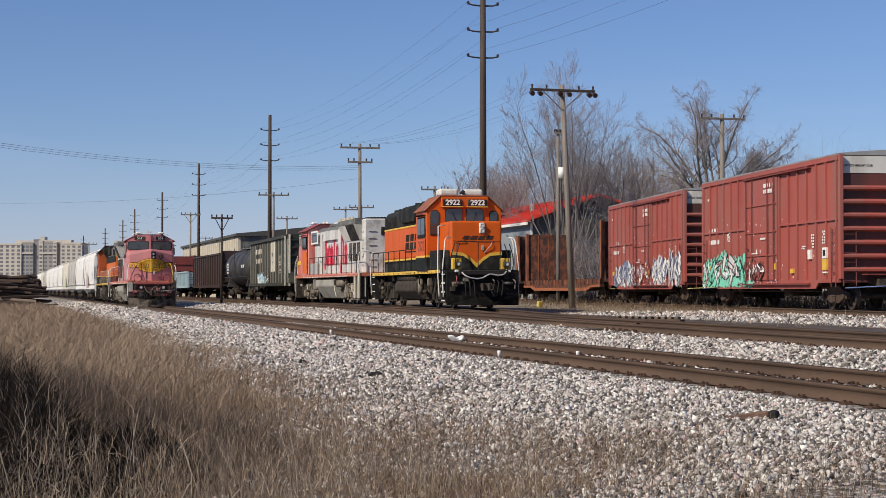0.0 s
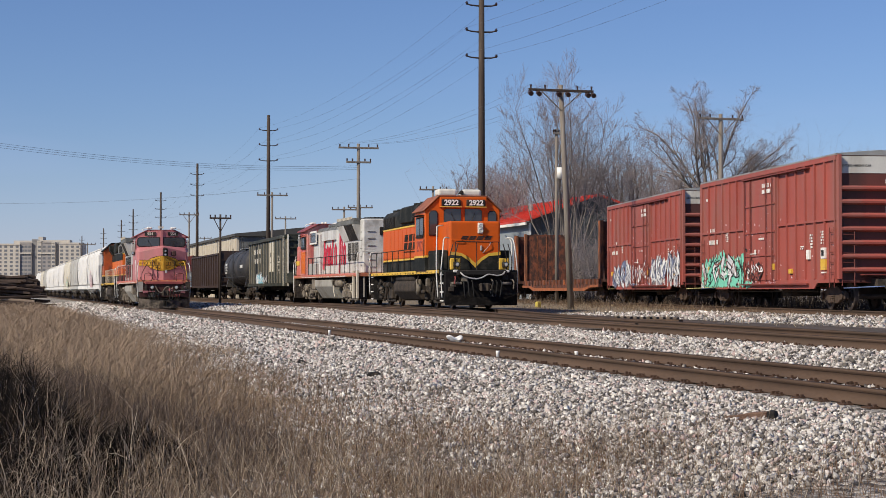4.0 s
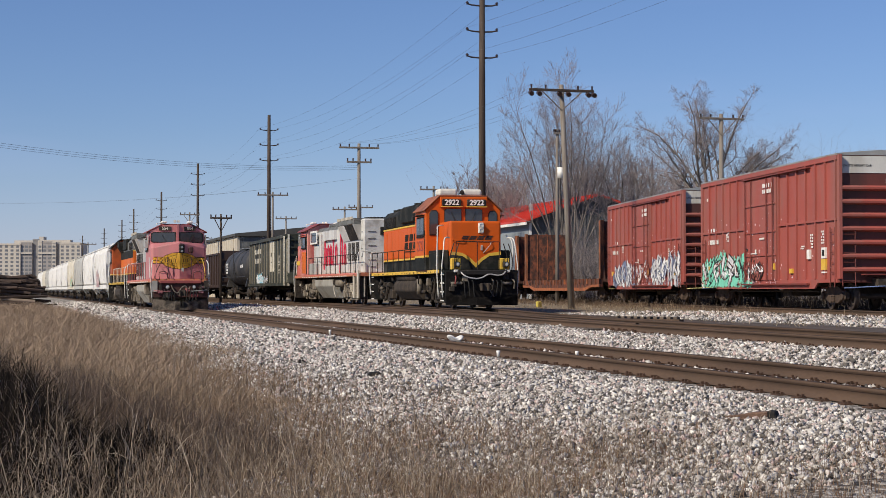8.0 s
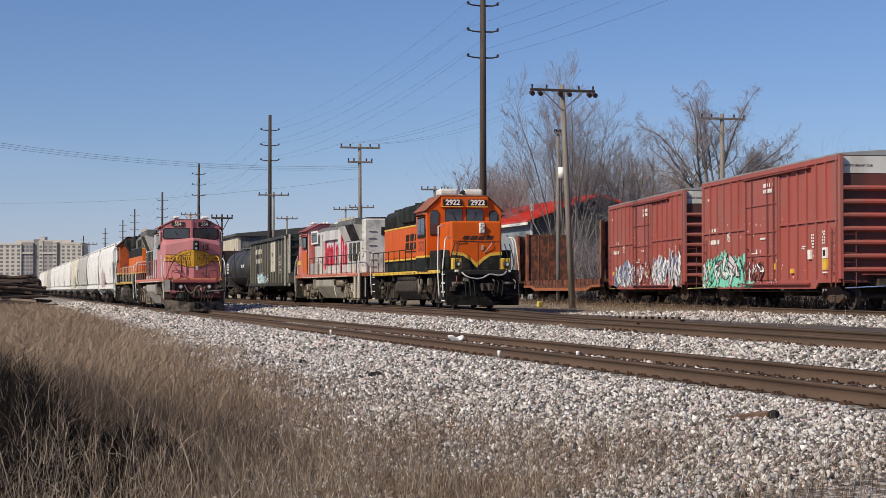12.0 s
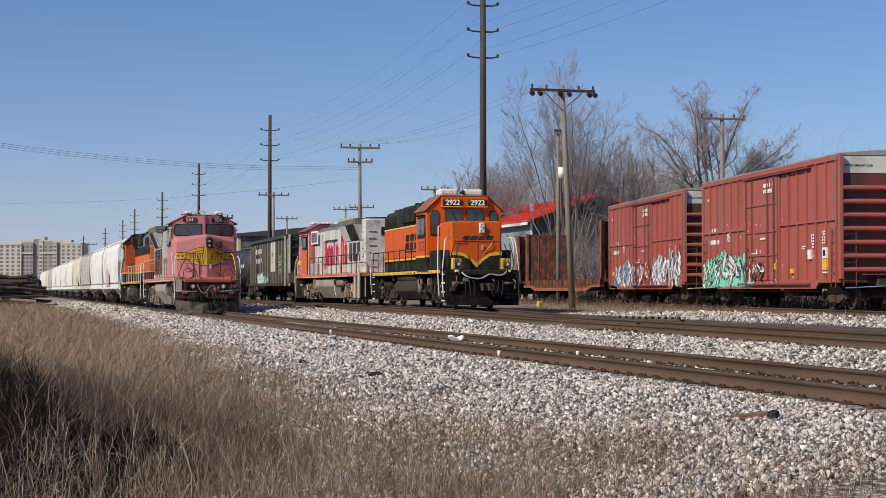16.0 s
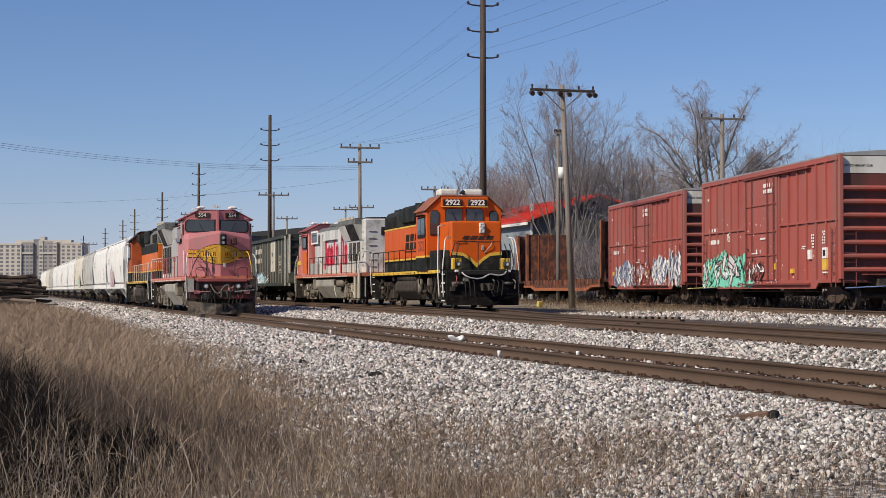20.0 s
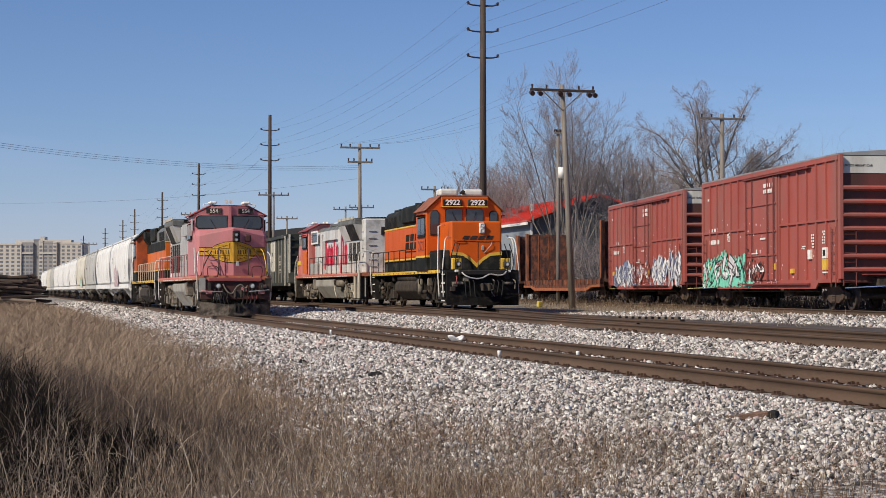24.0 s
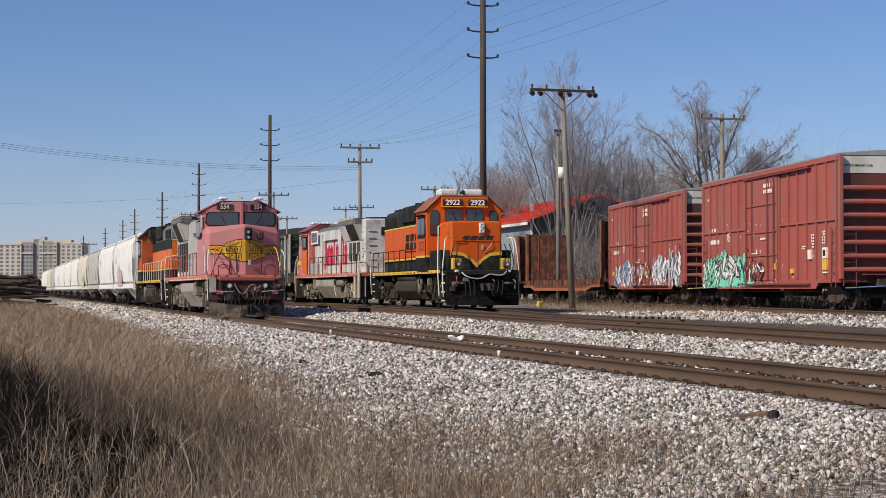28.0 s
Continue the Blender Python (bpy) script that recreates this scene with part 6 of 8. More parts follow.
def tank_car(m, label):
    t = thing("tank_car", m, label, "tank car", "cars on the yard lead")
    b = B()
    prof = [(-7.4, 0.02), (-7.36, 0.55), (-7.2, 1.0), (-6.9, 1.28), (-6.5, 1.40), (6.5, 1.40), (6.9, 1.28), (7.2, 1.0), (7.36, 0.55), (7.4, 0.02)]
    rows = []
    for y, r in prof:
        rows.append([b.verts.new((r * math.cos(2 * math.pi * k / 36), y, 2.52 + r * math.sin(2 * math.pi * k / 36))) for k in range(36)])
    for u, w in zip(rows, rows[1:]):
        for k in range(36):
            b.faces.new((u[k], u[(k + 1) % 36], w[(k + 1) % 36], w[k]))
    bmesh.ops.recalc_face_normals(b, faces=list(b.faces))
    part("tank", b, m_tank, t, smooth=True)
    for y in (-3.6, 0.0, 3.6):
        part("tank_band", ring(B(), (0, y, 2.52), "y", 1.39, 1.42, 0.12, 36), m_tank, t)
    part("dome", tube(B(), [(0, 0, 3.85), (0, 0, 4.2)], 0.45, 18), m_tank, t)
    part("walkway", box(B(), -0.8, 0.8, -1.1, 1.1, 3.95, 4.0), m_galv, t)
    for s in (-1, 1):
        side_handrail(t, s, -1.1, 1.1, 4.05, m_tank, 3, 0.8, 0.8)
        part("tank_rail", tube(B(), [(s * 1.46, -7.3, 1.75), (s * 1.46, 7.3, 1.75)], 0.025, 6), m_tank, t)
        ladder(t, s * 1.46, 0, 0.6, 4.0, "y", m_tank, 10)
        dashes("stencil", t, Matrix.Translation((s * 1.405, -4.6, 2.6)) @ side_matrix(s), m_white, (1.6, 0.35), 1, 3, 0.7)
        dashes("stencil", t, Matrix.Translation((s * 1.405, 4.9, 2.5)) @ side_matrix(s), m_white, (1.2, 0.9), 4, 4, 0.7)
    for e in (-1, 1):
        part("bolster_saddle", prism(B(), [(-1.3, 1.0), (1.3, 1.0), (1.1, 1.7), (-1.1, 1.7)], "y", e * 5.9 - 0.2, e * 5.9 + 0.2), m_tank, t)
        part("stub_sill", box(B(), -0.3, 0.3, min(e * 5.0, e * 8.0), max(e * 5.0, e * 8.0), 0.75, 1.15), m_under, t)
        part("end_platform", box(B(), -1.45, 1.45, min(e * 7.4, e * 7.9), max(e * 7.4, e * 7.9), 1.1, 1.16), m_tank, t)
        coupler(t, e * 8.6, e)
    freight_truck(t, -5.9, m_under)
    freight_truck(t, 5.9, m_under)
    return t


def gondola(m, label, paint, height, L=7.6, bulk=0.0, name="gondola"):
    """A ribbed gondola; bulk raises plain bulkheads at its ends."""
    t = thing(name, m, label, "freight car", "cars on the yard lead")
    part("floor_pan", box(B(), -1.4, 1.4, -L, L, 1.05, 1.2), paint, t)
    for s in (-1, 1):
        w = part("side_wall", slab(B(), s * 1.36, s * 1.42, -L, L, 1.1, height), paint, t)
        part("top_chord", slab(B(), s * 1.34, s * 1.52, -L, L, height - 0.02, height + 0.12), paint, w)
        part("side_sill", slab(B(), s * 1.36, s * 1.5, -L, L, 0.95, 1.15), paint, w)
        for k in range(13):
            y = -L + 0.08 + k * (2 * L - 0.16) / 12
            part("side_post", slab(B(), s * 1.42, s * 1.52, y - 0.07, y + 0.07, 1.15, height), paint, w)
    for e in (-1, 1):
        w = part("end_wall", slab(B(), -1.42, 1.42, e * L, e * (L + 0.06), 1.1, height + bulk), paint, t)
        for k in range(4):
            part("end_rib", slab(B(), -1.4, 1.4, e * (L + 0.06), e * (L + 0.16), 1.4 + (height + bulk - 1.6) * k / 4, 1.5 + (height + bulk - 1.6) * k / 4), paint, w)
        for x in (-1.42, 1.30):
            part("corner_post", slab(B(), x, x + 0.12, e * (L + 0.06), e * (L + 0.18), 1.0, height + bulk), paint, w)
        coupler(t, e * (L + 1.1), e)
    part("draft_sill", box(B(), -0.3, 0.3, -L - 0.6, L + 0.6, 0.75, 1.05), m_under, t)
    freight_truck(t, -L + 1.7, m_under)
    freight_truck(t, L - 1.7, m_under)
    return t


def bulkhead_flat(m, label, L=11.0):
    """A rusty bulkhead flatcar: low deck between two tall plated ends."""
    t = thing("bulkhead_flatcar", m, label, "flatcar", "flatcars on the siding")
    part("deck", box(B(), -1.45, 1.45, -L, L, 1.12, 1.28, 0.01), m_rust, t)
    for s in (-1, 1):
        sl = part("side_sill", prism(B(), [(-L, 1.30), (-L, 0.86), (-L + 2.5, 0.84), (-L + 4, 0.66), (L - 4, 0.66), (L - 2.5, 0.84), (L, 0.86), (L, 1.30)], "x", min(s * 1.45, s * 1.52), max(s * 1.45, s * 1.52)), m_bulk, t)
        part("lower_flange", prism(B(), [(-L, 0.98), (-L, 0.84), (-L + 2.5, 0.82), (-L + 4, 0.62), (L - 4, 0.62), (L - 2.5, 0.82), (L, 0.84), (L, 0.98), (L - 2.5, 0.96), (L - 4, 0.80), (-L + 4, 0.80), (-L + 2.5, 0.96)], "x", min(s * 1.52, s * 1.60), max(s * 1.52, s * 1.60)), m_rust_bright, sl)
        for k in range(23):
            y = -L + 0.3 + k * (2 * L - 0.6) / 22
            part("stake_pocket", slab(B(), s * 1.52, s * 1.6, y - 0.07, y + 0.07, 1.0, 1.3), m_bulk if k % 3 else m_bulk_orange, sl)
    part("center_sill", box(B(), -0.4, 0.4, -L - 0.7, L + 0.7, 0.72, 1.12), m_under, t)
    for e in (-1, 1):
        y = e * (L - 0.5)
        bh = part("bulkhead", box(B(), -1.42, 1.42, y - 0.06, y + 0.06, 1.28, 4.45, 0.01), m_bulk, t)
        for x in (-1.42, -0.72, 0.0, 0.72, 1.42):
            part("bulkhead_post", slab(B(), x - 0.08, x + 0.08, y + e * 0.06, y + e * 0.34, 1.28, 4.5), m_bulk_orange if abs(x) > 1 else m_bulk, bh)
        for x in (-1.44, 1.44):
            part("edge_plate", slab(B(), x - 0.07, x + 0.07, y - 0.16, y + 0.2, 1.1, 4.5), m_bulk_orange, bh)
        for k in range(4):
            part("plate_seam", slab(B(), -1.35 + 0.67 * k, -1.31 + 0.67 * k, y - e * 0.06, y - e * 0.085, 1.3, 4.4), m_bulk_orange if k in (1, 2) else m_bulk, bh)
        part("end_brace", prism(B(), [(y, 3.6), (y + e * 0.5, 1.28), (y + e * 0.35, 1.28), (y, 3.2)], "x", -1.4, -1.3), m_rust, t)
        part("end_brace", prism(B(), [(y, 3.6), (y + e * 0.5, 1.28), (y + e * 0.35, 1.28), (y, 3.2)], "x", 1.3, 1.4), m_rust, t)
        coupler(t, e * (L + 0.95), e)
    freight_truck(t, -L + 1.9, m_dust)
    freight_truck(t, L - 1.9, m_dust)
    return t
# ---- the trains ----
def on_track(pts, y, z, flip=False):
    """The pose of a car centred at y on a track."""
    p = smooth_path(pts, 1.0)
    x = float(np.interp(y, p[:, 1], p[:, 0]))
    xa, xb = float(np.interp(y - 5.5, p[:, 1], p[:, 0])), float(np.interp(y + 5.5, p[:, 1], p[:, 0]))
    return pose((xa + xb) / 2, y, z, 0, 0, -math.degrees(math.atan2(xb - xa, 11.0)) + (180 if flip else 0))


LEAD, _h = wide_cab_loco("red_wide_cab_locomotive", pose(9.43, 75.0, 0), "faded pink-red and silver wide-cab diesel with yellow nose emblem, rolling", m_red, True, "554", 21)
SECOND = hood_loco("orange_road_switcher_rolling", pose(9.43, 94.1, 0, 0, 0, 180), "orange and black diesel coupled backwards behind the red one", m_orange_dull, True, "", 22, lettered=False)
SECOND.name = "orange_road_switcher"
paints = [(m_hop_white, "white"), (m_hop_white, "white"), (m_hop_grey, "pale grey"), (m_hop_cream, "cream-stained"), (m_hop_white, "white"), (m_hop_white, "white")]
HOPPERS = []
for i in range(12):
    pm, pn = paints[i % 6]
    tag = (2.0, 4.0, 1.5, [m_spraypink, m_hop_grey], m_spraypink) if i == 0 else (-2.5, 5.0, 1.4, [m_hop_cream, m_yellow, m_mint], m_hop_grey) if i == 3 else None
    HOPPERS.append(covered_hopper(pose(9.43, 112.35 + 18.35 * i, 0), pn + " curved-side covered hopper car, dusty and rolling", pm, 40 + i, i < 5, tag))

hood_loco("orange_road_switcher", on_track(TRACK_3, 72.0, 0.28), "bright orange and black diesel with white roof pods, standing", m_orange, False, "2922", 23)
STAND, hood_st = wide_cab_loco("red_wide_cab_locomotive", on_track(TRACK_3, 92.2, 0.28, True), "bright red and silver wide-cab diesel standing behind the orange one", m_red2, False, "", 24)
# the red script on the silver hood, drawn as plain slanted strokes of its size
m_script = mat("red_lettering", (0.55, 0.02, 0.05), 0.5, var=0.1, bump=0.02)
M = Matrix.Translation((0.99, 1.05, 2.1)) @ side_matrix(1) @ Matrix.Scale(1.08, 4) @ Matrix.Translation((-3.05, 0, 0))


def stroke(pts, w):
    b = B()
    ribbon(b, pts, w * 1.25, 0.004)
    part("script_stroke", b, m_script, hood_st, at=M)


def hump(x0, h, w):
    stroke([(x0, 0.0), (x0 + 0.02, h * 0.9)], w)
    stroke([(x0 + 0.02, h * 0.75), (x0 + 0.2, h), (x0 + 0.38, h * 0.85), (x0 + 0.42, 0.0)], w)


stroke([(0.1, -0.2), (0.3, 0.7), (0.35, 1.65)], 0.3)
stroke([(0.55, 0.0), (0.72, 0.9)], 0.22)
for x0 in (0.95, 1.6, 2.95):
    hump(x0, 1.0, 0.2)
stroke([(2.35, 0.0), (2.5, 1.75)], 0.22)
stroke([(4.1, -0.4), (4.25, 0.6), (4.3, 1.9)], 0.26)
stroke([(4.65, 0.0), (4.8, 1.75)], 0.22)
hump(5.1, 1.0, 0.2)
ribbed_hopper(on_track(TRACK_3, 113.8, 0.28), "dark green ribbed hopper car with faded stencils")
tank_car(on_track(TRACK_3, 132.9, 0.28), "grimy black cylindrical tank car")
gondola(on_track(TRACK_3, 153.8, 0.28), "dark brown high-sided gondola with bulkheads", m_brown, 3.75, 10.8, 0.3)
gondola(on_track(TRACK_3, 178.0, 0.28), "pale blue low gondola in the yard", m_blue, 2.5, 8.0, 0.0)
gondola(on_track(TRACK_3, 198.0, 0.28), "tall rust-red gondola far down the yard", m_box_dark, 4.5, 8.0, 0.0)

boxcar(on_track(TRACK_4, 57.1, 0.35), "oxide-red high-cube boxcar with mint-green graffiti, pale end cap", 31, 1)
boxcar(on_track(TRACK_4, 76.3, 0.35), "oxide-red high-cube boxcar with white and blue graffiti", 32, 2)
bulkhead_flat(on_track(TRACK_4, 99.3, 0.35), "rusty empty bulkhead flatcar with orange side sill", 12.0)
bulkhead_flat(on_track(TRACK_4, 124.0, 0.35), "second rusty bulkhead flatcar behind the first", 10.0)
# ---- poles and wires ----
CA, SA = math.cos(radians(14.71)), math.sin(radians(14.71))


def plan(right, ahead):
    """Plan position of a point given in metres to the right of, and ahead along, the line of sight."""
    return right * CA + ahead * SA, -right * SA + ahead * CA


m_pole_dark = mat("creosoted_pole", (0.055, 0.04, 0.032), 0.9, var=0.35, scale=3, bump=0.4, stretch=(4, 4, 0.3), dirt=(0.10, 0.08, 0.065), dirt_amount=0.35)
m_pole_grey = mat("weathered_pole", (0.215, 0.192, 0.168), 0.95, var=0.35, scale=3, bump=0.4, stretch=(4, 4, 0.3), dirt=(0.15, 0.12, 0.095), dirt_amount=0.4)
m_wire = mat("wire", (0.10, 0.10, 0.105), 0.6, var=0.05, bump=0)
m_insul = mat("brown_insulator", (0.05, 0.03, 0.025), 0.3, var=0.1, bump=0.0)


def tall_pole(right, ahead, top, label="tall dark wooden line pole with paired side arms"):
    x, y = plan(right, ahead)
    z = float(ground_z(x, y))
    t = thing("utility_pole", pose(x, y, z), label, "utility pole", "tall line poles")
    part("pole", tube(B(), [(0, 0, -0.4), (0, 0, (top - z) * 0.5), (0, 0, top - z)], 0.21, 12, 0.14), m_pole_dark, t, smooth=True)
    ends = []
    for k in range(3):
        h = top - z - 1.4 - 1.36 * k
        for s in (-1, 1):
            a = part("arm", tube(B(), [(0, 0, h), (s * 0.55, 0, h + 0.03), (s * 0.8, 0, h + 0.09)], 0.05, 6, 0.035), m_pole_dark, t)
            part("insulator", tube(tube(B(), [(s * 0.8, 0, h + 0.05), (s * 0.8, 0, h + 0.22)], 0.05, 8), [(s * 0.8, 0, h + 0.12), (s * 0.8, 0, h + 0.16)], 0.085, 8), m_insul, a)
            ends.append(Vector((x + s * 0.8, y, z + h + 0.22)))
    return ends


def cross_pole(right, ahead, top, arm, r=0.13, braces=True, lean=0.0, second=False, turn=0.0, m=None, label="weathered wooden utility pole with a crossarm", pots=0, can=False):
    x, y = plan(right, ahead)
    z = float(ground_z(x, y))
    t = thing("utility_pole", pose(x, y, z, 0, 0, turn), label, "utility pole", "crossarm poles")
    h = top - z
    m = m or m_pole_grey
    part("pole", tube(B(), [(lean, 0, -0.4), (lean * 0.5, 0, h * 0.5), (0, 0, h)], r, 10, r * 0.7), m, t, smooth=True)
    for k in range(2 if second else 1):
        za = h - 0.28 - 0.95 * k
        w = arm / 2 * (0.62 if k else 1)
        a = part("crossarm", box(B(), -w, w, -0.12 - 0.02, -0.12 + 0.1, za - 0.06, za + 0.06, 0.01), m_pole_dark if pots else m, t)
        for q in (-0.94, -0.5, 0.5, 0.94):
            part("insulator", tube(B(), [(q * w, -0.1, za + 0.06), (q * w, -0.1, za + 0.24)], 0.04, 8, 0.055), m_insul, a)
        if braces and not k:
            for s in (-1, 1):
                part("brace", tube(B(), [(s * w * 0.62, -0.12, za - 0.05), (0, -0.1, za - 0.95)], 0.03, 5), m, a)
    for k in range(pots):
        q = (-0.97, -0.72, -0.1, 0.18, 0.80, 0.97)[k]
        part("cutout", tube(B(), [(q * arm / 2, -0.3, h - 0.5), (q * arm / 2, -0.05, h - 0.42)], 0.12, 12, 0.10), m_insul, t)
    if can:
        part("transformer", tube(B(), [(0.22, -0.1, h - 3.1), (0.22, -0.1, h - 2.4)], 0.24, 16), m_white, t, smooth=True)
    return Vector((x, y, z + h - 0.1))


def wire(name, a, b, sag, r, n=14):
    p = []
    for i in range(n + 1):
        t = i / n
        q = a.lerp(b, t)
        q.z -= sag * 4 * t * (1 - t)
        p.append(q)
    ob = part(name, tube(B(), p, r, 4), m_wire)
    return tagged(ob, "thin black overhead wire strung between poles", "wire", "overhead wires")


line = [tall_pole(2.08, 88.0, 17.2), tall_pole(-15.5, 151.6, 16.7), tall_pole(-31.0, 215, 17.1), tall_pole(-44.9, 271, 16.7), tall_pole(-61.5, 338, 17.2), tall_pole(-75.0, 397, 17.5), tall_pole(-90.5, 454, 17.6), tall_pole(-112.0, 528, 18.0)]
off = [e + Vector((0.6, -62.0, 0.3)) for e in line[0]]
for a, b_ in zip([off] + line[:5], line[:6]):
    for u, w in zip(a, b_):
        wire("overhead_wire", u, w, 1.1, 0.0048)
front_top = cross_pole(5.63, 80.0, 10.72, 3.25, 0.16, lean=0.52, turn=2, pots=6, label="grey wooden utility pole with dark crossarm and cutouts")
cross_pole(7.2, 106.0, 11.1, 0.5, 0.13, braces=False, can=True, label="slim grey wooden pole with a white transformer can")
cross_pole(15.5, 94.0, 10.8, 2.75, 0.16, turn=3)
mid_top = cross_pole(-5.5, 112.0, 10.7, 2.7, 0.15, braces=False, second=True, label="wooden utility pole with two crossarms and cable loops")
cross_pole(-15.0, 150.0, 9.7, 2.75, 0.13, braces=False)
cross_pole(-15.4, 118.0, 6.3, 1.5, 0.10, m=m_pole_dark)
cross_pole(-28.3, 190.0, 9.75, 2.2, 0.12)
cross_pole(-17.5, 190.0, 9.3, 2.4, 0.12, braces=False)
cross_pole(-9.2, 160.0, 8.9, 2.4, 0.12, braces=False)
cross_pole(-7.7, 160.0, 9.1, 2.4, 0.12, braces=False)
cross_pole(-0.65, 130.0, 9.0, 2.2, 0.12, braces=False)
cross_pole(-42.0, 300.0, 10.5, 2.6, 0.13, braces=False)
cross_pole(-51.8, 248.0, 8.0, 2.4, 0.12, braces=False)
far_left = Vector((*plan(-26.0, 70.0), 8.3))
for k in range(3):
    wire("overhead_cable", mid_top + Vector((0, 0, -1.35 - 0.12 * k)), far_left + Vector((0, 0.6 * k, -0.05 * k)), 0.75, 0.0062)
wire("overhead_cable", mid_top + Vector((0, 0, -2.2)), Vector((*plan(-52.0, 140.0), 9.0)), 1.2, 0.0065)
for q in (-1.5, -0.8, 0.8, 1.5):
    wire("overhead_wire", front_top + Vector((q, 0, 0.1)), mid_top + Vector((q * 0.8, 0, 0.1)), 0.6, 0.0045)

# ---- bare trees ----
m_bark = mat("grey_bark", (0.175, 0.155, 0.14), 0.95, var=0.35, scale=4, bump=0.5, stretch=(1, 1, 0.3))
m_twig = mat("brown_grey_twigs", (0.275, 0.24, 0.24), 0.95, var=0.3, scale=2, bump=0.0)


def seg_mesh(name, segs, n, material, parent):
    """Tapered tubes for many straight pieces: rows of p0, p1, r0, r1."""
    S = np.array(segs, dtype=np.float64)
    p0, p1, r0, r1 = S[:, 0:3], S[:, 3:6], S[:, 6], S[:, 7]
    d = p1 - p0
    d /= np.maximum(np.linalg.norm(d, axis=1), 1e-6)[:, None]
    up = np.where(np.abs(d[:, 2:3]) > 0.95, np.array([[1.0, 0, 0]]), np.array([[0, 0, 1.0]]))
    a = np.cross(d, up)
    a /= np.linalg.norm(a, axis=1)[:, None]
    b = np.cross(d, a)
    V = np.zeros((len(S), 2, n, 3))
    for k in range(n):
        c, s = math.cos(2 * math.pi * k / n), math.sin(2 * math.pi * k / n)
        o = a * c + b * s
        V[:, 0, k] = p0 + o * r0[:, None]
        V[:, 1, k] = p1 + o * r1[:, None]
    base = (np.arange(len(S)) * 2 * n)[:, None]
    F = []
    for k in range(n):
        F.append(np.concatenate([base + k, base + (k + 1) % n, base + n + (k + 1) % n, base + n + k], 1))
    return mesh_np(name, V.reshape(-1, 3), np.concatenate(F), material, parent)


def bare_tree(right, ahead, height, spread, seed, stems=1, depth=6, r0=0.22, label="tall leafless tree with a fine grey crown", wobble=0.12, twig=0.017, fan=0.2):
    rnd = random.Random(seed)
    x, y = plan(right, ahead)
    z = float(ground_z(x, y)) - 0.1
    t = thing("tree", pose(x, y, z), label, "tree", "bare trees")
    big, fine = [], []

    def grow(p, d, length, r, level):
        n = 3 if level < 3 else 2
        for i in range(n):
            d = (d + Vector((rnd.gauss(0, wobble), rnd.gauss(0, wobble), rnd.gauss(0.05, 0.06)))).normalized()
            q = p + d * (length / n)
            rr = max(r * (1 - 0.07 * (i + 1)), twig * 0.6)
            (big if r > 0.035 else fine).append((*p, *q, r, rr))
            if level < depth and (i > 0 or level > 0):
                kids = 1 if i < n - 1 else 2
                if level >= 3:
                    kids += rnd.random() < 0.3
                for _ in range(kids):
                    a = rnd.uniform(0, 6.283)
                    side = d.orthogonal().normalized()
                    side = Matrix.Rotation(a, 3, d) @ side
                    tilt = rnd.uniform(0.35, 0.85) * spread
                    nd = (d + side * tilt + Vector((0, 0, 0.12))).normalized()
                    grow(q, nd, length * rnd.uniform(0.58, 0.82), rr * rnd.uniform(0.48, 0.70), level + 1)
            p, r = q, rr
    for s in range(stems):
        d = Vector((rnd.gauss(0, fan if stems > 1 else 0.04), rnd.gauss(0, fan if stems > 1 else 0.04), 1)).normalized()
        o = Vector((rnd.uniform(-0.5, 0.5), rnd.uniform(-0.5, 0.5), 0)) * (stems > 1)
        grow(o, d, height * 0.40, r0 * rnd.uniform(0.8, 1.0), 0)
    top = max(max(s[2], s[5]) for s in big + fine)
    k = height / top
    big = [tuple(v * k for v in s[:6]) + s[6:] for s in big]
    fine = [tuple(v * k for v in s[:6]) + s[6:] for s in fine]
    seg_mesh("trunk", big, 6, m_bark, t)
    c = seg_mesh("crown", fine, 3, m_twig, t)
    c["kind"] = "stuff"
    return t


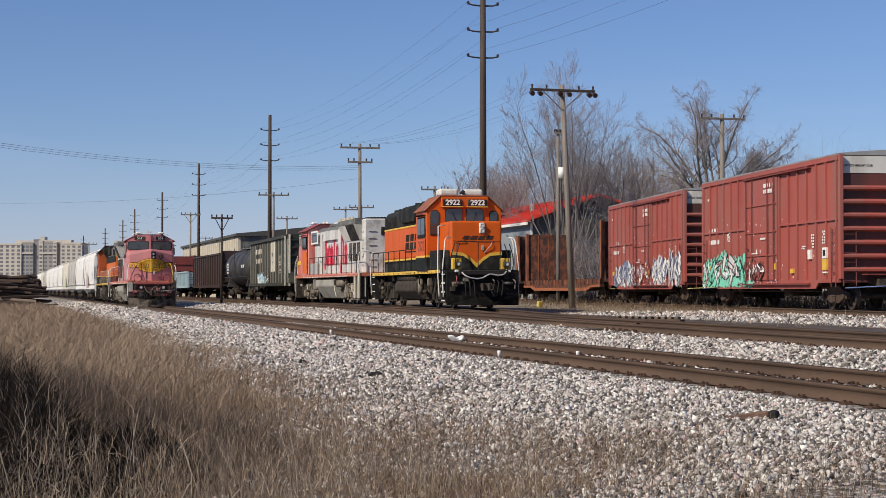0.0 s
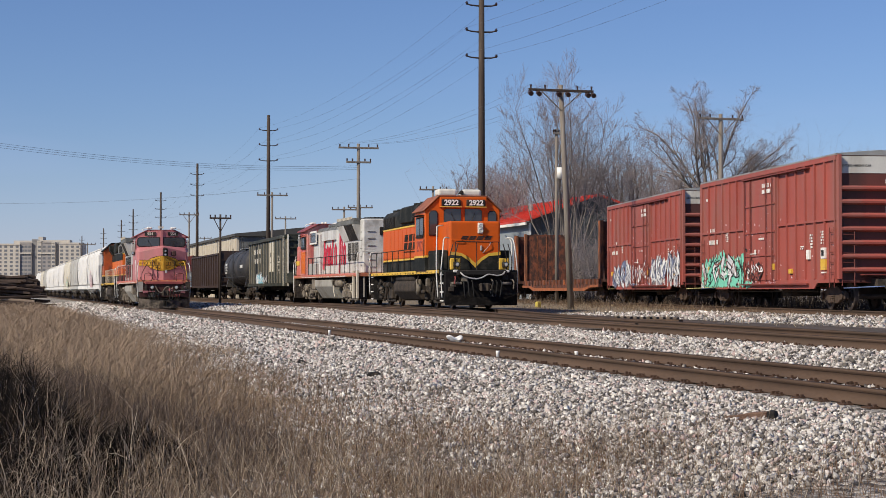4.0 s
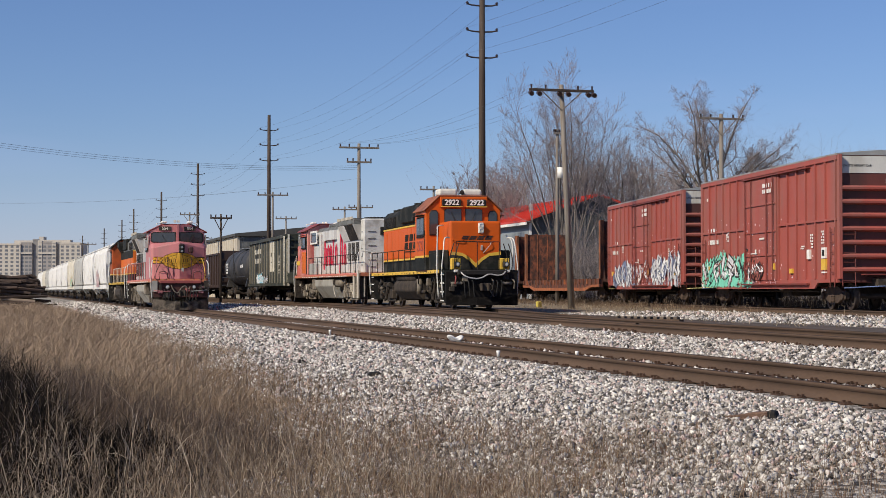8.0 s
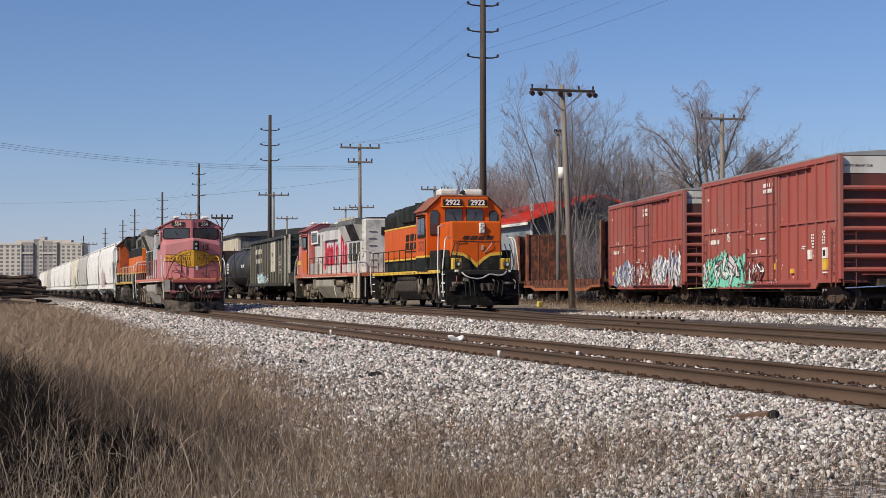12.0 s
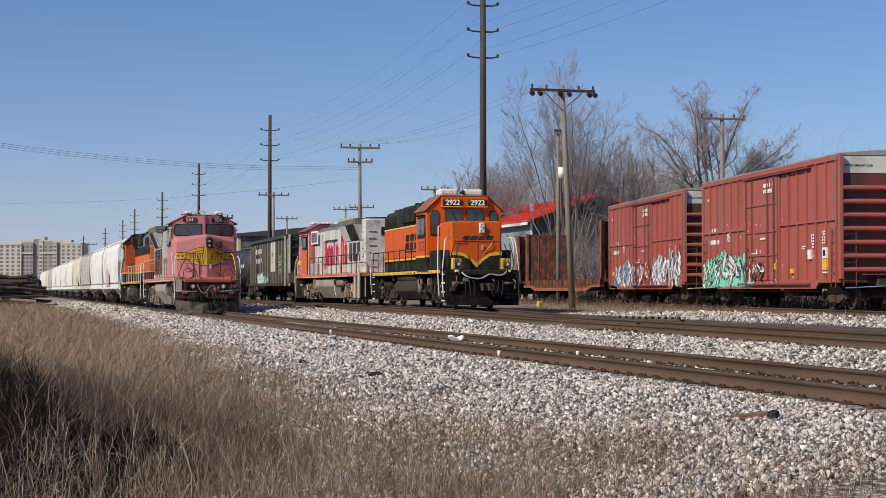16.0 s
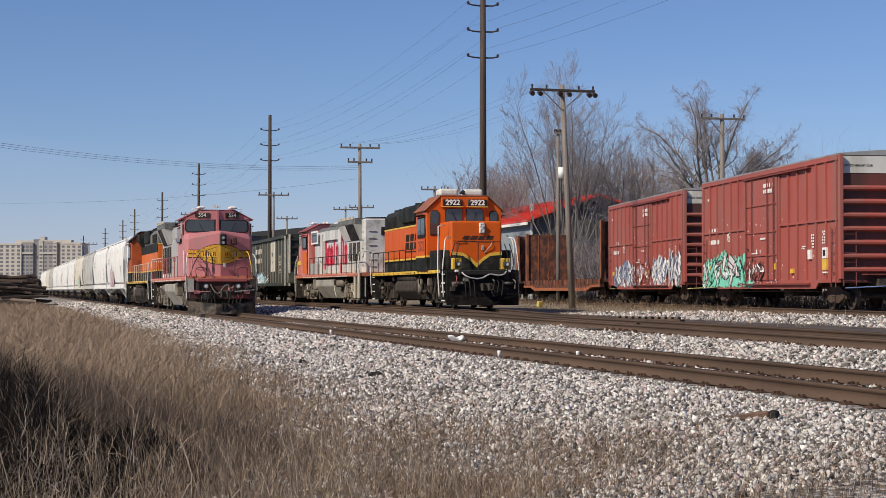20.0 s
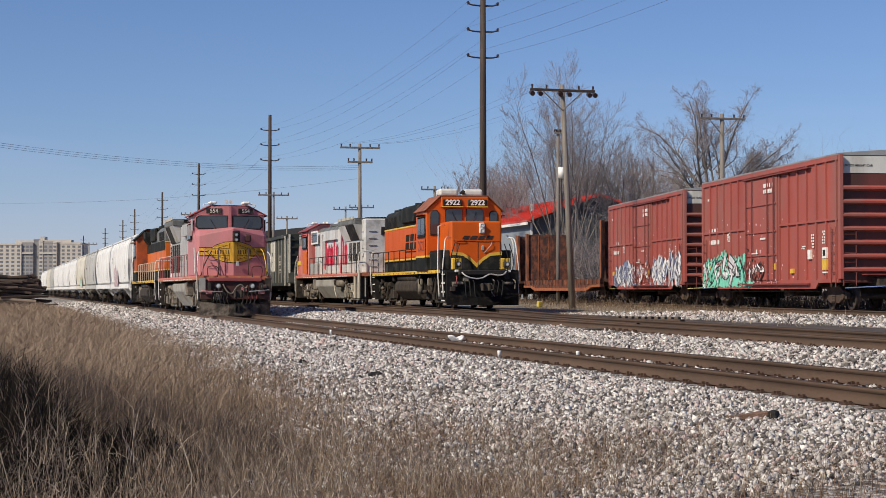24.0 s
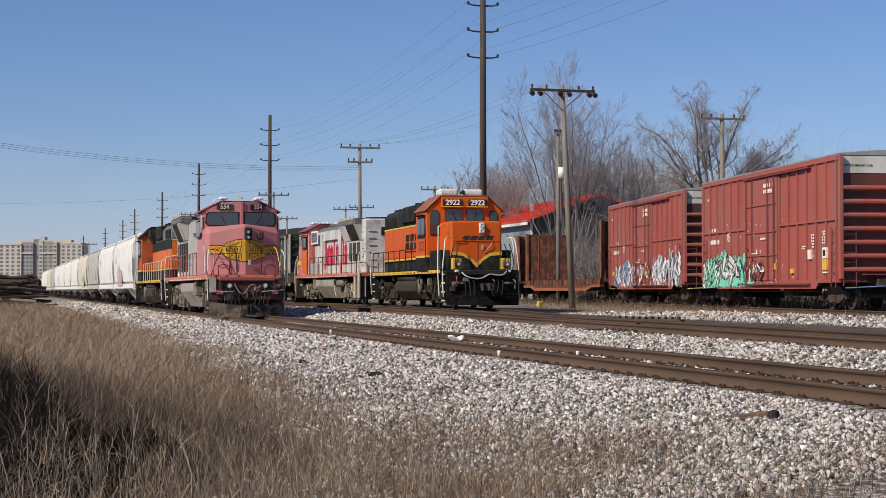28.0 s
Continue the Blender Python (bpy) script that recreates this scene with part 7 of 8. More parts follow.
def crown_tree(right, ahead, blobs, count, seed, trunk=2.0, label="leafless tree with a rounded crown of fine twigs", twig=0.011, power=0.425, wob=0.09):
    """A tree grown towards many points of its crown; blobs are (across, height, half width, half height) in metres."""
    rnd = np.random.RandomState(seed)
    x, y = plan(right, ahead)
    z = float(ground_z(x, y)) - 0.1
    t = thing("tree", pose(x, y, z, 0, 0, -14.7), label, "tree", "bare trees")
    size = np.array([b[2] * b[3] for b in blobs])
    pts = []
    for (cx, cz, rx, rz), share in zip(blobs, size / size.sum()):
        n = int(count * share)
        d = rnd.normal(0, 1, (n, 3))
        d /= np.linalg.norm(d, axis=1)[:, None]
        ragged = 0.90 + 0.08 * np.sin(5.1 * d[:, 0] + 2.3 * cx) * np.sin(4.3 * d[:, 2] + seed) + 0.09 * np.sin(11.0 * d[:, 0] + 7.0 * d[:, 2] + seed)
        d *= (rnd.uniform(0.05, 1, n) ** 0.62 * ragged * rnd.uniform(0.85, 1.12, n))[:, None]
        pts.append(d * np.array([rx, rx * 0.9, rz]) + np.array([cx, 0, cz - z]))
    big, fine = [], []

    def limb(p, q, r0, r1, bits):
        out = big if r0 > 0.04 else fine
        last = p
        for k in range(1, bits + 1):
            f = k / bits
            c = p + (q - p) * f
            if k < bits:
                c = c + rnd.normal(0, wob * np.linalg.norm(q - p) / bits, 3)
            a, b = r0 + (r1 - r0) * (k - 1) / bits, r0 + (r1 - r0) * f
            out.append((*last, *c, a, b))
            last = c

    def grow(p, T, r0):
        if len(T) <= 2:
            for q in T:
                limb(p, q, r0 * 0.8, twig * 0.7, 2)
                for _ in range(3):
                    m = p + (q - p) * rnd.uniform(0.45, 1.0)
                    e = m + (q - p) * rnd.uniform(0.15, 0.45) + rnd.normal(0, 0.24, 3)
                    fine.append((*m, *e, twig * 0.6, twig * 0.3))
            return
        ax = rnd.normal(0, 1, 3)
        ax[2] *= 0.6
        c = T.mean(0)
        v = (T - c) @ ax
        cut = np.quantile(v, rnd.uniform(0.34, 0.66))
        for part_ in (T[v <= cut], T[v > cut]):
            if not len(part_):
                continue
            g = part_.mean(0)
            q = p + (g - p) * rnd.uniform(0.26, 0.46)
            r1 = min(r0, twig * len(part_) ** power)
            limb(p, q, min(r0, r1 * 1.12), r1, 3 if len(part_) > 6 else 2)
            grow(q, part_, r1)
    T = np.concatenate(pts)
    r0 = twig * len(T) ** power
    base = np.zeros(3)
    fork = np.array([rnd.normal(0, 0.15), rnd.normal(0, 0.15), trunk])
    limb(base, fork, r0 * 1.25, r0, 3)
    grow(fork, T, r0)
    seg_mesh("trunk", big, 6, m_bark, t)
    seg_mesh("crown", fine, 3, m_twig, t)["kind"] = "stuff"
    return t


def fan_tree(right, ahead, fork, zc, a, b, stems, tilt, seed, label, r0=0.12, twig=0.009, limbs=(), lean=0.0, first=2, reach_by=(0.74, 0.9), crook=1.0, bushy=1.0):
    """A tree whose stems fan out from a fork to an egg-shaped crown (centre height zc, half width a, half height b); limbs adds long side limbs (tilt, length)."""
    rnd = np.random.RandomState(seed)
    x, y = plan(right, ahead)
    z = float(ground_z(x, y)) - 0.1
    t = thing("tree", pose(x, y, z, 0, 0, -14.7), label, "tree", "bare trees")
    big, fine = [], []

    def put(p, q, ra, rb):
        (big if ra > 0.035 else fine).append((*p, *q, ra, rb))

    def shoot(p, d, length, r, level):
        """One branch: a chain of short pieces that bends upwards, with side shoots along it."""
        n = (8, 5, 3, 2)[level]
        r_end = max(twig * 0.45, r * (0.25, 0.35, 0.4, 0.5)[level])
        side = rnd.choice([-1, 1])
        for i in range(n):
            d = d + rnd.normal(0, (0.07, 0.10, 0.13, 0.16)[level] * crook, 3) + np.array([0, 0, 0.045])
            d = d / np.linalg.norm(d)
            q = p + d * length / n
            ra, rb = r + (r_end - r) * i / n, r + (r_end - r) * (i + 1) / n
            put(p, q, ra, rb)
            if level < 3 and i >= (first, 1, 0)[level]:
                for _ in range((2, 2, 1)[level] + (rnd.uniform() < 0.45)):
                    side = -side
                    o = np.cross(d, rnd.normal(0, 1, 3))
                    o = o / max(np.linalg.norm(o), 1e-6)
                    o[0] = abs(o[0]) * side
                    e = d + o * rnd.uniform(0.35, 0.85) * (0.6 + 0.4 * crook)
                    e = e / np.linalg.norm(e)
                    shoot(q, e, length * rnd.uniform(0.24, 0.40) * (1.15 - 0.75 * i / n) * (1.0, bushy, bushy)[level], max(rb * 0.55, twig * 0.6), level + 1)
            p = q
    base = np.array([0.0, 0.0, 0.0])
    top = np.array([lean, 0.0, fork])
    if fork > 2:
        mid = (base + top) / 2 + rnd.normal(0, 0.12, 3)
        big.extend([(*base, *mid, r0 * 2.3, r0 * 2.0), (*mid, *top, r0 * 2.0, r0 * 1.7)])
    for k in range(stems):
        ang = tilt * (2 * (k + rnd.uniform(0.2, 0.8)) / stems - 1)
        d = np.array([math.sin(ang), rnd.normal(0, 0.25), math.cos(ang)])
        d /= np.linalg.norm(d)
        # how far the crown's outline lies along this stem
        u, w = d[0] / a, d[2] / b
        c0, c1 = top[0] / a, (fork - (zc - z)) / b
        A, Bq, C = u * u + w * w, u * c0 + w * c1, c0 * c0 + c1 * c1 - 1
        reach = (-Bq + math.sqrt(max(Bq * Bq - A * C, 0.05))) / A
        start = top + np.array([rnd.normal(0, 0.3), rnd.normal(0, 0.3), 0]) * (fork < 2)
        shoot(start, d, reach * rnd.uniform(*reach_by), r0 * rnd.uniform(0.75, 1.1), 0)
    for ang, ln in limbs:
        shoot(top, np.array([math.sin(ang), 0.1, math.cos(ang)]), ln, r0 * 0.9, 0)
    seg_mesh("trunk", big, 6, m_bark, t)
    seg_mesh("crown", fine, 3, m_twig, t)["kind"] = "stuff"
    return t


fan_tree(9.7, 131.0, 0.6, 9.8, 4.2, 5.6, 18, 0.32, 3, "tall leafless multi-stemmed tree behind the siding", 0.09, twig=0.0115, first=3, reach_by=(0.76, 0.86), crook=0.95, bushy=1.35)
fan_tree(18.2, 114.0, 6.2, 12.3, 4.4, 3.5, 11, 1.0, 11, "old leafless tree with thick crooked limbs", 0.125, twig=0.0115, limbs=((0.98, 6.4), (1.18, 7.4), (1.28, 7.0), (1.08, 5.4), (0.8, 5.2), (-0.95, 4.6)), first=2, reach_by=(0.66, 0.82), crook=1.9, bushy=1.5)
fan_tree(14.2, 130.0, 3.0, 9.6, 2.6, 3.8, 7, 0.6, 19, "leafless grey tree behind the boxcars", 0.09, twig=0.013)
fan_tree(17.0, 138.0, 3.0, 9.4, 2.6, 3.6, 7, 0.6, 20, "leafless grey tree behind the boxcars", 0.09, twig=0.013)
fan_tree(2.2, 138.0, 5.0, 10.4, 2.3, 2.3, 7, 1.0, 23, "small leafless tree behind the standing locomotive", 0.09, twig=0.013)
bare_tree(6.6, 150.0, 12.5, 0.6, 5, stems=3, depth=4, r0=0.15, wobble=0.07, fan=0.22)
bare_tree(24.0, 122.0, 10.6, 0.9, 17, stems=1, depth=5, r0=0.22)
crown_tree(4.6, 150.0, [(0.0, 9.5, 2.6, 1.8)], 320, 24, 3.0)
crown_tree(31.4, 130.0, [(0.0, 10.4, 2.6, 1.6)], 320, 29, 4.0)
crown_tree(27.5, 150.0, [(0.0, 8.9, 3.2, 1.6)], 320, 30, 3.0)
crown_tree(20.8, 150.0, [(0.0, 9.6, 3.0, 2.0)], 340, 33, 3.0)
crown_tree(11.8, 150.0, [(0.0, 9.4, 3.0, 2.4)], 340, 34, 3.0)
for k, (right, ahead, top) in enumerate(((4.2, 158, 12.0), (7.0, 166, 13.0), (12.6, 158, 12.6), (14.9, 165, 13.6), (17.4, 160, 13.8), (19.9, 166, 13.2), (22.6, 160, 12.4), (25.6, 166, 11.6))):
    crown_tree(right, ahead, [(0.0, top - 1.9, 3.2, 3.2), (0.4, top - 4.8, 3.4, 2.8)], 820, 60 + k, 2.5, "grey leafless tree in the wood behind the sheds", twig=0.017)

# ---- brush behind the siding ----
m_brush = mat("bare_brush", (0.10, 0.078, 0.06), 0.95, var=0.4, scale=1.5, bump=0.0)


def brush(name, x0, x1, y0, y1, count, h, seed, label, m=None):
    rnd = np.random.RandomState(seed)
    segs = []
    bx, by = rnd.uniform(x0, x1, count), rnd.uniform(y0, y1, count)
    for px, py in zip(bx, by):
        hh = h * rnd.uniform(0.45, 1.0)
        z0 = float(ground_z(px, py))
        p = np.array([px, py, z0])
        d = np.array([rnd.normal(0, 0.22), rnd.normal(0, 0.22), 1.0])
        for i in range(3):
            q = p + d * hh / 3
            r = 0.018 * (1 - i * 0.28)
            segs.append((*p, *q, r, r * 0.72))
            for _ in range(2):
                e = q + np.array([rnd.normal(0, 0.3), rnd.normal(0, 0.3), rnd.uniform(0.1, 0.5)]) * hh * 0.3
                segs.append((*q, *e, r * 0.6, r * 0.3))
            p = q
            d = d + rnd.normal(0, 0.15, 3)
    ob = seg_mesh(name, segs, 3, m or m_brush, None)
    tagged(ob, label, "brush", kind="stuff")


brush("brush", 40.0, 46, 62, 128, 1700, 3.0, 4, "tangled leafless brush and saplings behind the siding")
brush("brush", 39.5, 43.5, 108, 120, 520, 5.6, 14, "tall leafless saplings before the grey building", m_twig)
brush("brush", 53, 92, 174, 190, 2300, 16.5, 9, "grey leafless woods behind the red-roofed building", m_twig)
brush("brush", 55, 72, 120, 150, 350, 8.0, 15, "grey leafless saplings behind the siding", m_twig)

# ---- buildings ----
m_corr = mat("dark_grey_siding", (0.105, 0.115, 0.125), 0.6, 0.2, var=0.15, scale=2, bump=0.05, dirt=(0.07, 0.07, 0.07), dirt_amount=0.4)
m_sidegrey = mat("blue_grey_siding", (0.24, 0.27, 0.30), 0.6, var=0.12, scale=2, bump=0.05)
m_redroof = mat("red_metal_roof", (0.60, 0.062, 0.035), 0.45, var=0.12, scale=1.2, bump=0.03, dirt=(0.42, 0.05, 0.04), dirt_amount=0.3)
m_tan = mat("pale_tan_siding", (0.52, 0.47, 0.38), 0.7, var=0.12, scale=0.7, bump=0.05, dirt=(0.40, 0.35, 0.27), dirt_amount=0.35)
m_tar = mat("dark_flat_roof", (0.07, 0.07, 0.07), 0.9, var=0.2, scale=0.7, bump=0.1)
# darker grey holds the shadow of the two recessed bays
m_brick_deep = mat("shaded_apartment_recess", (0.24, 0.235, 0.24), 0.85, var=0.1, scale=0.4, bump=0.1)
m_brick = mat("beige_apartment_brick", (0.54, 0.50, 0.445), 0.85, var=0.1, scale=0.4, bump=0.1, dirt=(0.48, 0.445, 0.395), dirt_amount=0.4)
m_brick_dark = mat("brown_apartment_band", (0.33, 0.31, 0.30), 0.85, var=0.1, scale=0.4, bump=0.1)
# distance haze is put into these panes as a lighter grey
m_win = mat("haze_paled_window", (0.16, 0.165, 0.18), 0.3, var=0.2, bump=0.0, spec=0.6)


def red_roof_building():
    x0, x1, y0, y1, e, r = 41.9, 53.6, 131.5, 172.0, 6.55, 8.6
    xm = (x0 + x1) / 2
    t = thing("metal_building", pose(0, 0, 0.18), "dark grey corrugated metal building with a bright red gabled roof", "building")
    part("wall", prism(B(), [(x0, 0), (x1, 0), (x1, e), (xm, r), (x0, e)], "y", y0, y0 + 0.2), m_corr, t)
    part("wall", prism(B(), [(x0, 0), (x1, 0), (x1, e), (xm, r), (x0, e)], "y", y1 - 0.2, y1), m_corr, t)
    part("wall", box(B(), x0, x0 + 0.2, y0 + 0.2, y1 - 0.2, 0, e), m_sidegrey, t)
    part("wall", box(B(), x1 - 0.2, x1, y0 + 0.2, y1 - 0.2, 0, e), m_corr, t)
    for a, b_ in (((x0 - 0.5, e - 0.18), (xm, r)), ((xm, r), (x1 + 0.5, e - 0.18))):
        rf = part("roof_slope", prism(B(), [a, b_, (b_[0], b_[1] + 0.14), (a[0], a[1] + 0.14)], "y", y0 - 0.5, y1 + 0.5), m_redroof, t)
        for k in range(44):
            y = y0 - 0.4 + k * 0.95
            part("roof_seam", prism(B(), [(a[0], a[1] + 0.14), (b_[0], b_[1] + 0.14), (b_[0], b_[1] + 0.19), (a[0], a[1] + 0.19)], "y", y - 0.03, y + 0.03), m_redroof, rf)
    ribs = B()
    for k in range(38):
        x = x0 + 0.15 + k * (x1 - x0 - 0.3) / 37
        zt = e + (r - e) * (1 - abs(x - xm) / (xm - x0)) - 0.05
        box(ribs, x - 0.035, x + 0.035, y0 - 0.04, y0, 0, zt)
    part("siding_ribs", ribs, m_corr, t)["kind"] = "stuff"
    part("fascia", box(B(), x0 - 0.52, x0 - 0.40, y0 - 0.5, y1 + 0.5, e - 0.42, e - 0.2), m_white, t)
    part("corner_trim", box(B(), x0 - 0.06, x0 + 0.12, y0 - 0.10, y0 - 0.04, 0, e - 0.25), m_white, t)
    part("roof_vent", tube(B(), [(x0 + 3.0, y0 + 9.0, 7.4), (x0 + 3.0, y0 + 9.0, 8.3)], 0.2, 12), m_galv, t)


def tan_building():
    t = thing("warehouse", pose(27.4, 199.6, 0.1), "long pale tan metal warehouse with a dark roof", "building")
    part("wall", box(B(), 0, 0.3, 0, 62, 0, 7.3), m_tan, t)
    # end wall in dark siding to stand in for its shaded side
    part("wall", box(B(), 0.3, 16, 0, 0.3, 0, 7.3), m_corr, t)
    part("wall", box(B(), 15.7, 16, 0.3, 62, 0, 7.3), m_tan, t)
    part("wall", box(B(), 0.3, 15.7, 61.7, 62, 0, 7.3), m_tan, t)
    part("roof", prism(B(), [(-0.3, 7.3), (16.3, 7.3), (16.3, 7.6), (8, 8.4), (-0.3, 7.6)], "y", -0.3, 62.3), m_tar, t)
    for k in range(30):
        part("siding_seam", box(B(), -0.05, 0.0, 1.0 + k * 2.05, 1.1 + k * 2.05, 0, 7.28), m_tan, t)
    for k in range(4):
        part("loading_door", box(B(), 1.2 + 3.6 * k, 3.8 + 3.6 * k, -0.06, 0.0, 0.2, 3.4), m_wing, t)
    part("sign_band", box(B(), 0.6, 12, -0.08, 0.0, 5.9, 6.6), m_wing, t)


def apartments():
    x, y = plan(-344.5, 1300)
    t = thing("apartment_building", pose(x, y, 0, 0, 0, -14.7), "distant beige mid-rise apartment block with rows of windows", "building")
    for a, b_, h, dpt, mm, n in ((-60, -22, 36.6, 0.0, m_brick, 9), (-22, 21.2, 36.6, 0.0, m_brick, 10), (21.2, 29.9, 37.6, 1.2, m_brick_dark, 3), (29.9, 34.4, 40.0, 3.0, m_brick_deep, 0), (34.4, 37.6, 39.0, 0.6, m_brick, 1),
                                 (37.6, 45.4, 38.2, 1.0, m_brick_dark, 2), (45.4, 48.2, 38.0, 0.4, m_brick, 1), (48.2, 51.2, 37.6, 2.5, m_brick_deep, 0), (51.2, 67.6, 37.4, 0.0, m_brick, 4)):
        part("wall", box(B(), a, b_, dpt, 22, -1, h), mm, t)
        part("parapet", box(B(), a, b_, dpt - 0.3, dpt, h - 0.9, h + 0.3), mm, t)
        for i in range(n):
            cx = a + (b_ - a) * (i + 0.5) / n
            for f in range(12):
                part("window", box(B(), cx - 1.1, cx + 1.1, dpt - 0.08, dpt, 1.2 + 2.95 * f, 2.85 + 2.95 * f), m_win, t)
    for a, b_ in ((21.2, 29.9), (34.4, 48.2)):
        part("floor_band", box(B(), a, b_, 0.2, 3.0, 28.9, 30.0), m_brick, t)
    for a, b_, h in ((15, 32, 39.4), (34, 37.5, 42.3), (37.5, 58.0, 39.8)):
        part("penthouse", box(B(), a, b_, 6, 16, 34, h), m_brick, t)


red_roof_building()
tan_building()
apartments()


# ---- old tie pile by the far track ----
def tie_pile():
    rnd = random.Random(77)
    x, y = plan(-34.5, 140.0)
    old = mat("old_tie_wood", (0.06, 0.042, 0.034), 0.95, var=0.4, scale=3, bump=0.5, per_piece=0.6, stretch=(0.4, 3, 3))
    pale = mat("split_tie_wood", (0.28, 0.22, 0.17), 0.95, var=0.3, scale=3, bump=0.4, stretch=(0.4, 3, 3))
    t = thing("tie_pile", pose(x, y, float(ground_z(x, y))), "heap of old dark railway ties and poles", "timber pile")
    me = bpy.data.meshes.new("timber")
    bm = box(B(), -1.9, 1.9, -0.12, 0.12, -0.09, 0.09, 0.015)
    bm.to_mesh(me)
    bm.free()
    me.materials.append(old)
    me2 = me.copy()
    me2.materials.clear()
    me2.materials.append(pale)
    for k in range(216):
        layer = k // 18
        px = rnd.uniform(-8.0 + (0.55 * layer if layer > 5 else 0), 1.0 - 0.15 * layer)
        py = rnd.uniform(-2.0, 2.0) * (1 - layer / 16)
        ob = new("timber", me2 if rnd.random() < 0.07 else me)
        ob.parent = t
        ob.matrix_basis = pose(px, py, 0.1 + layer * 0.225, rnd.uniform(-14, 14), rnd.uniform(-6, 6), rnd.uniform(-17, 17))


tie_pile()
# ---- loose ballast stones ----
def stone_material():
    m = bpy.data.materials.new("crushed_limestone")
    m.use_nodes = True
    N, L = m.node_tree.nodes, m.node_tree.links
    bs = N["Principled BSDF"]
    g = N.new("ShaderNodeNewGeometry")
    r = N.new("ShaderNodeValToRGB")
    e = r.color_ramp.elements
    e[0].position, e[0].color = 0.0, (0.06, 0.052, 0.047, 1)
    e[1].position, e[1].color = 1.0, (0.82, 0.79, 0.74, 1)
    for p, c in ((0.18, (0.16, 0.145, 0.132, 1)), (0.42, (0.385, 0.356, 0.33, 1)), (0.70, (0.61, 0.58, 0.555, 1)), (0.84, (0.49, 0.355, 0.33, 1)), (0.88, (0.69, 0.665, 0.64, 1))):
        k = e.new(p)
        k.color = c
    L.new(g.outputs["Random Per Island"], r.inputs[0])
    tc = N.new("ShaderNodeTexCoord")
    n = N.new("ShaderNodeTexNoise")
    n.inputs["Scale"].default_value, n.inputs["Detail"].default_value = 60, 3
    L.new(tc.outputs["Object"], n.inputs[0])
    mr = N.new("ShaderNodeMapRange")
    mr.inputs["To Min"].default_value, mr.inputs["To Max"].default_value = 0.75, 1.25
    L.new(n.outputs[0], mr.inputs[0])
    mx = N.new("ShaderNodeMix")
    mx.data_type, mx.blend_type = "RGBA", "MULTIPLY"
    mx.inputs["Factor"].default_value = 1
    L.new(r.outputs[0], mx.inputs["A"])
    L.new(mr.outputs[0], mx.inputs["B"])
    L.new(mx.outputs["Result"], bs.inputs["Base Color"])
    bs.inputs["Roughness"].default_value = 0.9
    return m


def stones():
    rnd = np.random.RandomState(12)
    zones = [(0.8, 8.2, 10.5, 14, 700, 0.0165), (0.8, 8.2, 14, 21, 560, 0.018), (1.6, 8.2, 21, 34, 330, 0.0215), (3.6, 8.2, 34, 60, 150, 0.030), (4.6, 8.2, 60, 100, 55, 0.045), (4.2, 8.2, 100, 170, 16, 0.075),
             (10.65, 13.4, 14, 40, 330, 0.024), (10.65, 14.6, 40, 75, 130, 0.034), (10.65, 15.5, 75, 115, 45, 0.05), (8.85, 10.05, 12, 60, 150, 0.023),
             (20.9, 27.0, 30, 62, 45, 0.040)]
    p2 = smooth_path(TRACK_2, 2.0)
    P, S = [], []
    for x0, x1, y0, y1, den, size in zones:
        n = int((x1 - x0) * (y1 - y0) * den)
        x, y = rnd.uniform(x0, x1, n), rnd.uniform(y0, y1, n)
        keep = (x < y * 0.60 + 0.6) & (x > -0.02 * y)
        if 10 < x0 < 11:
            keep &= x < np.interp(y, p2[:, 1], p2[:, 0]) - 0.84
        if x0 < 7:
            thin = np.clip((x - 1.5 + 1.2 * np.sin(y * 0.35) + 0.7 * np.sin(y * 1.3 + x)) / 2.4, 0.35, 1)
            keep &= rnd.uniform(0, 1, n) < thin
        x, y = x[keep], y[keep]
        P.append(np.stack([x, y, ground_z(x, y) + rnd.uniform(-0.004, 0.026, len(x))], -1))
        S.append(np.full(len(x), size) * np.clip(np.exp(rnd.normal(-0.10, 0.34, len(x))), 0.4, 1.9))
    P, S = np.concatenate(P), np.concatenate(S)
    n = len(P)
    octa = np.array([(1, 0, 0), (-1, 0, 0), (0, 1, 0), (0, -1, 0), (0, 0, 1), (0, 0, -1)], dtype=float)
    tris = np.array([(0, 2, 4), (2, 1, 4), (1, 3, 4), (3, 0, 4), (2, 0, 5), (1, 2, 5), (3, 1, 5), (0, 3, 5)])
    V = octa[None] * rnd.uniform(0.8, 1.4, (n, 1, 3)) * np.array([1.3, 1.0, 0.95]) + rnd.normal(0, 0.33, (n, 6, 3))
    turn = rnd.uniform(0, np.pi, n)
    q = np.stack([np.cos(turn), rnd.normal(0, 0.42, n), rnd.normal(0, 0.42, n), np.sin(turn)], -1)
    q /= np.linalg.norm(q, axis=1)[:, None]
    w, a, b, c = q.T
    R = np.stack([1 - 2 * (b * b + c * c), 2 * (a * b - c * w), 2 * (a * c + b * w), 2 * (a * b + c * w), 1 - 2 * (a * a + c * c), 2 * (b * c - a * w),
                  2 * (a * c - b * w), 2 * (b * c + a * w), 1 - 2 * (a * a + b * b)], -1).reshape(n, 3, 3)
    V = np.einsum("nij,nkj->nki", R, V) * S[:, None, None] + P[:, None, :]
    F = (tris[None] + (np.arange(n) * 6)[:, None, None]).reshape(-1, 3)
    ob = mesh_np("ballast_stones", V.reshape(-1, 3), F, stone_material())
    tagged(ob, "loose pale crushed-limestone ballast", "gravel", kind="stuff")


stones()


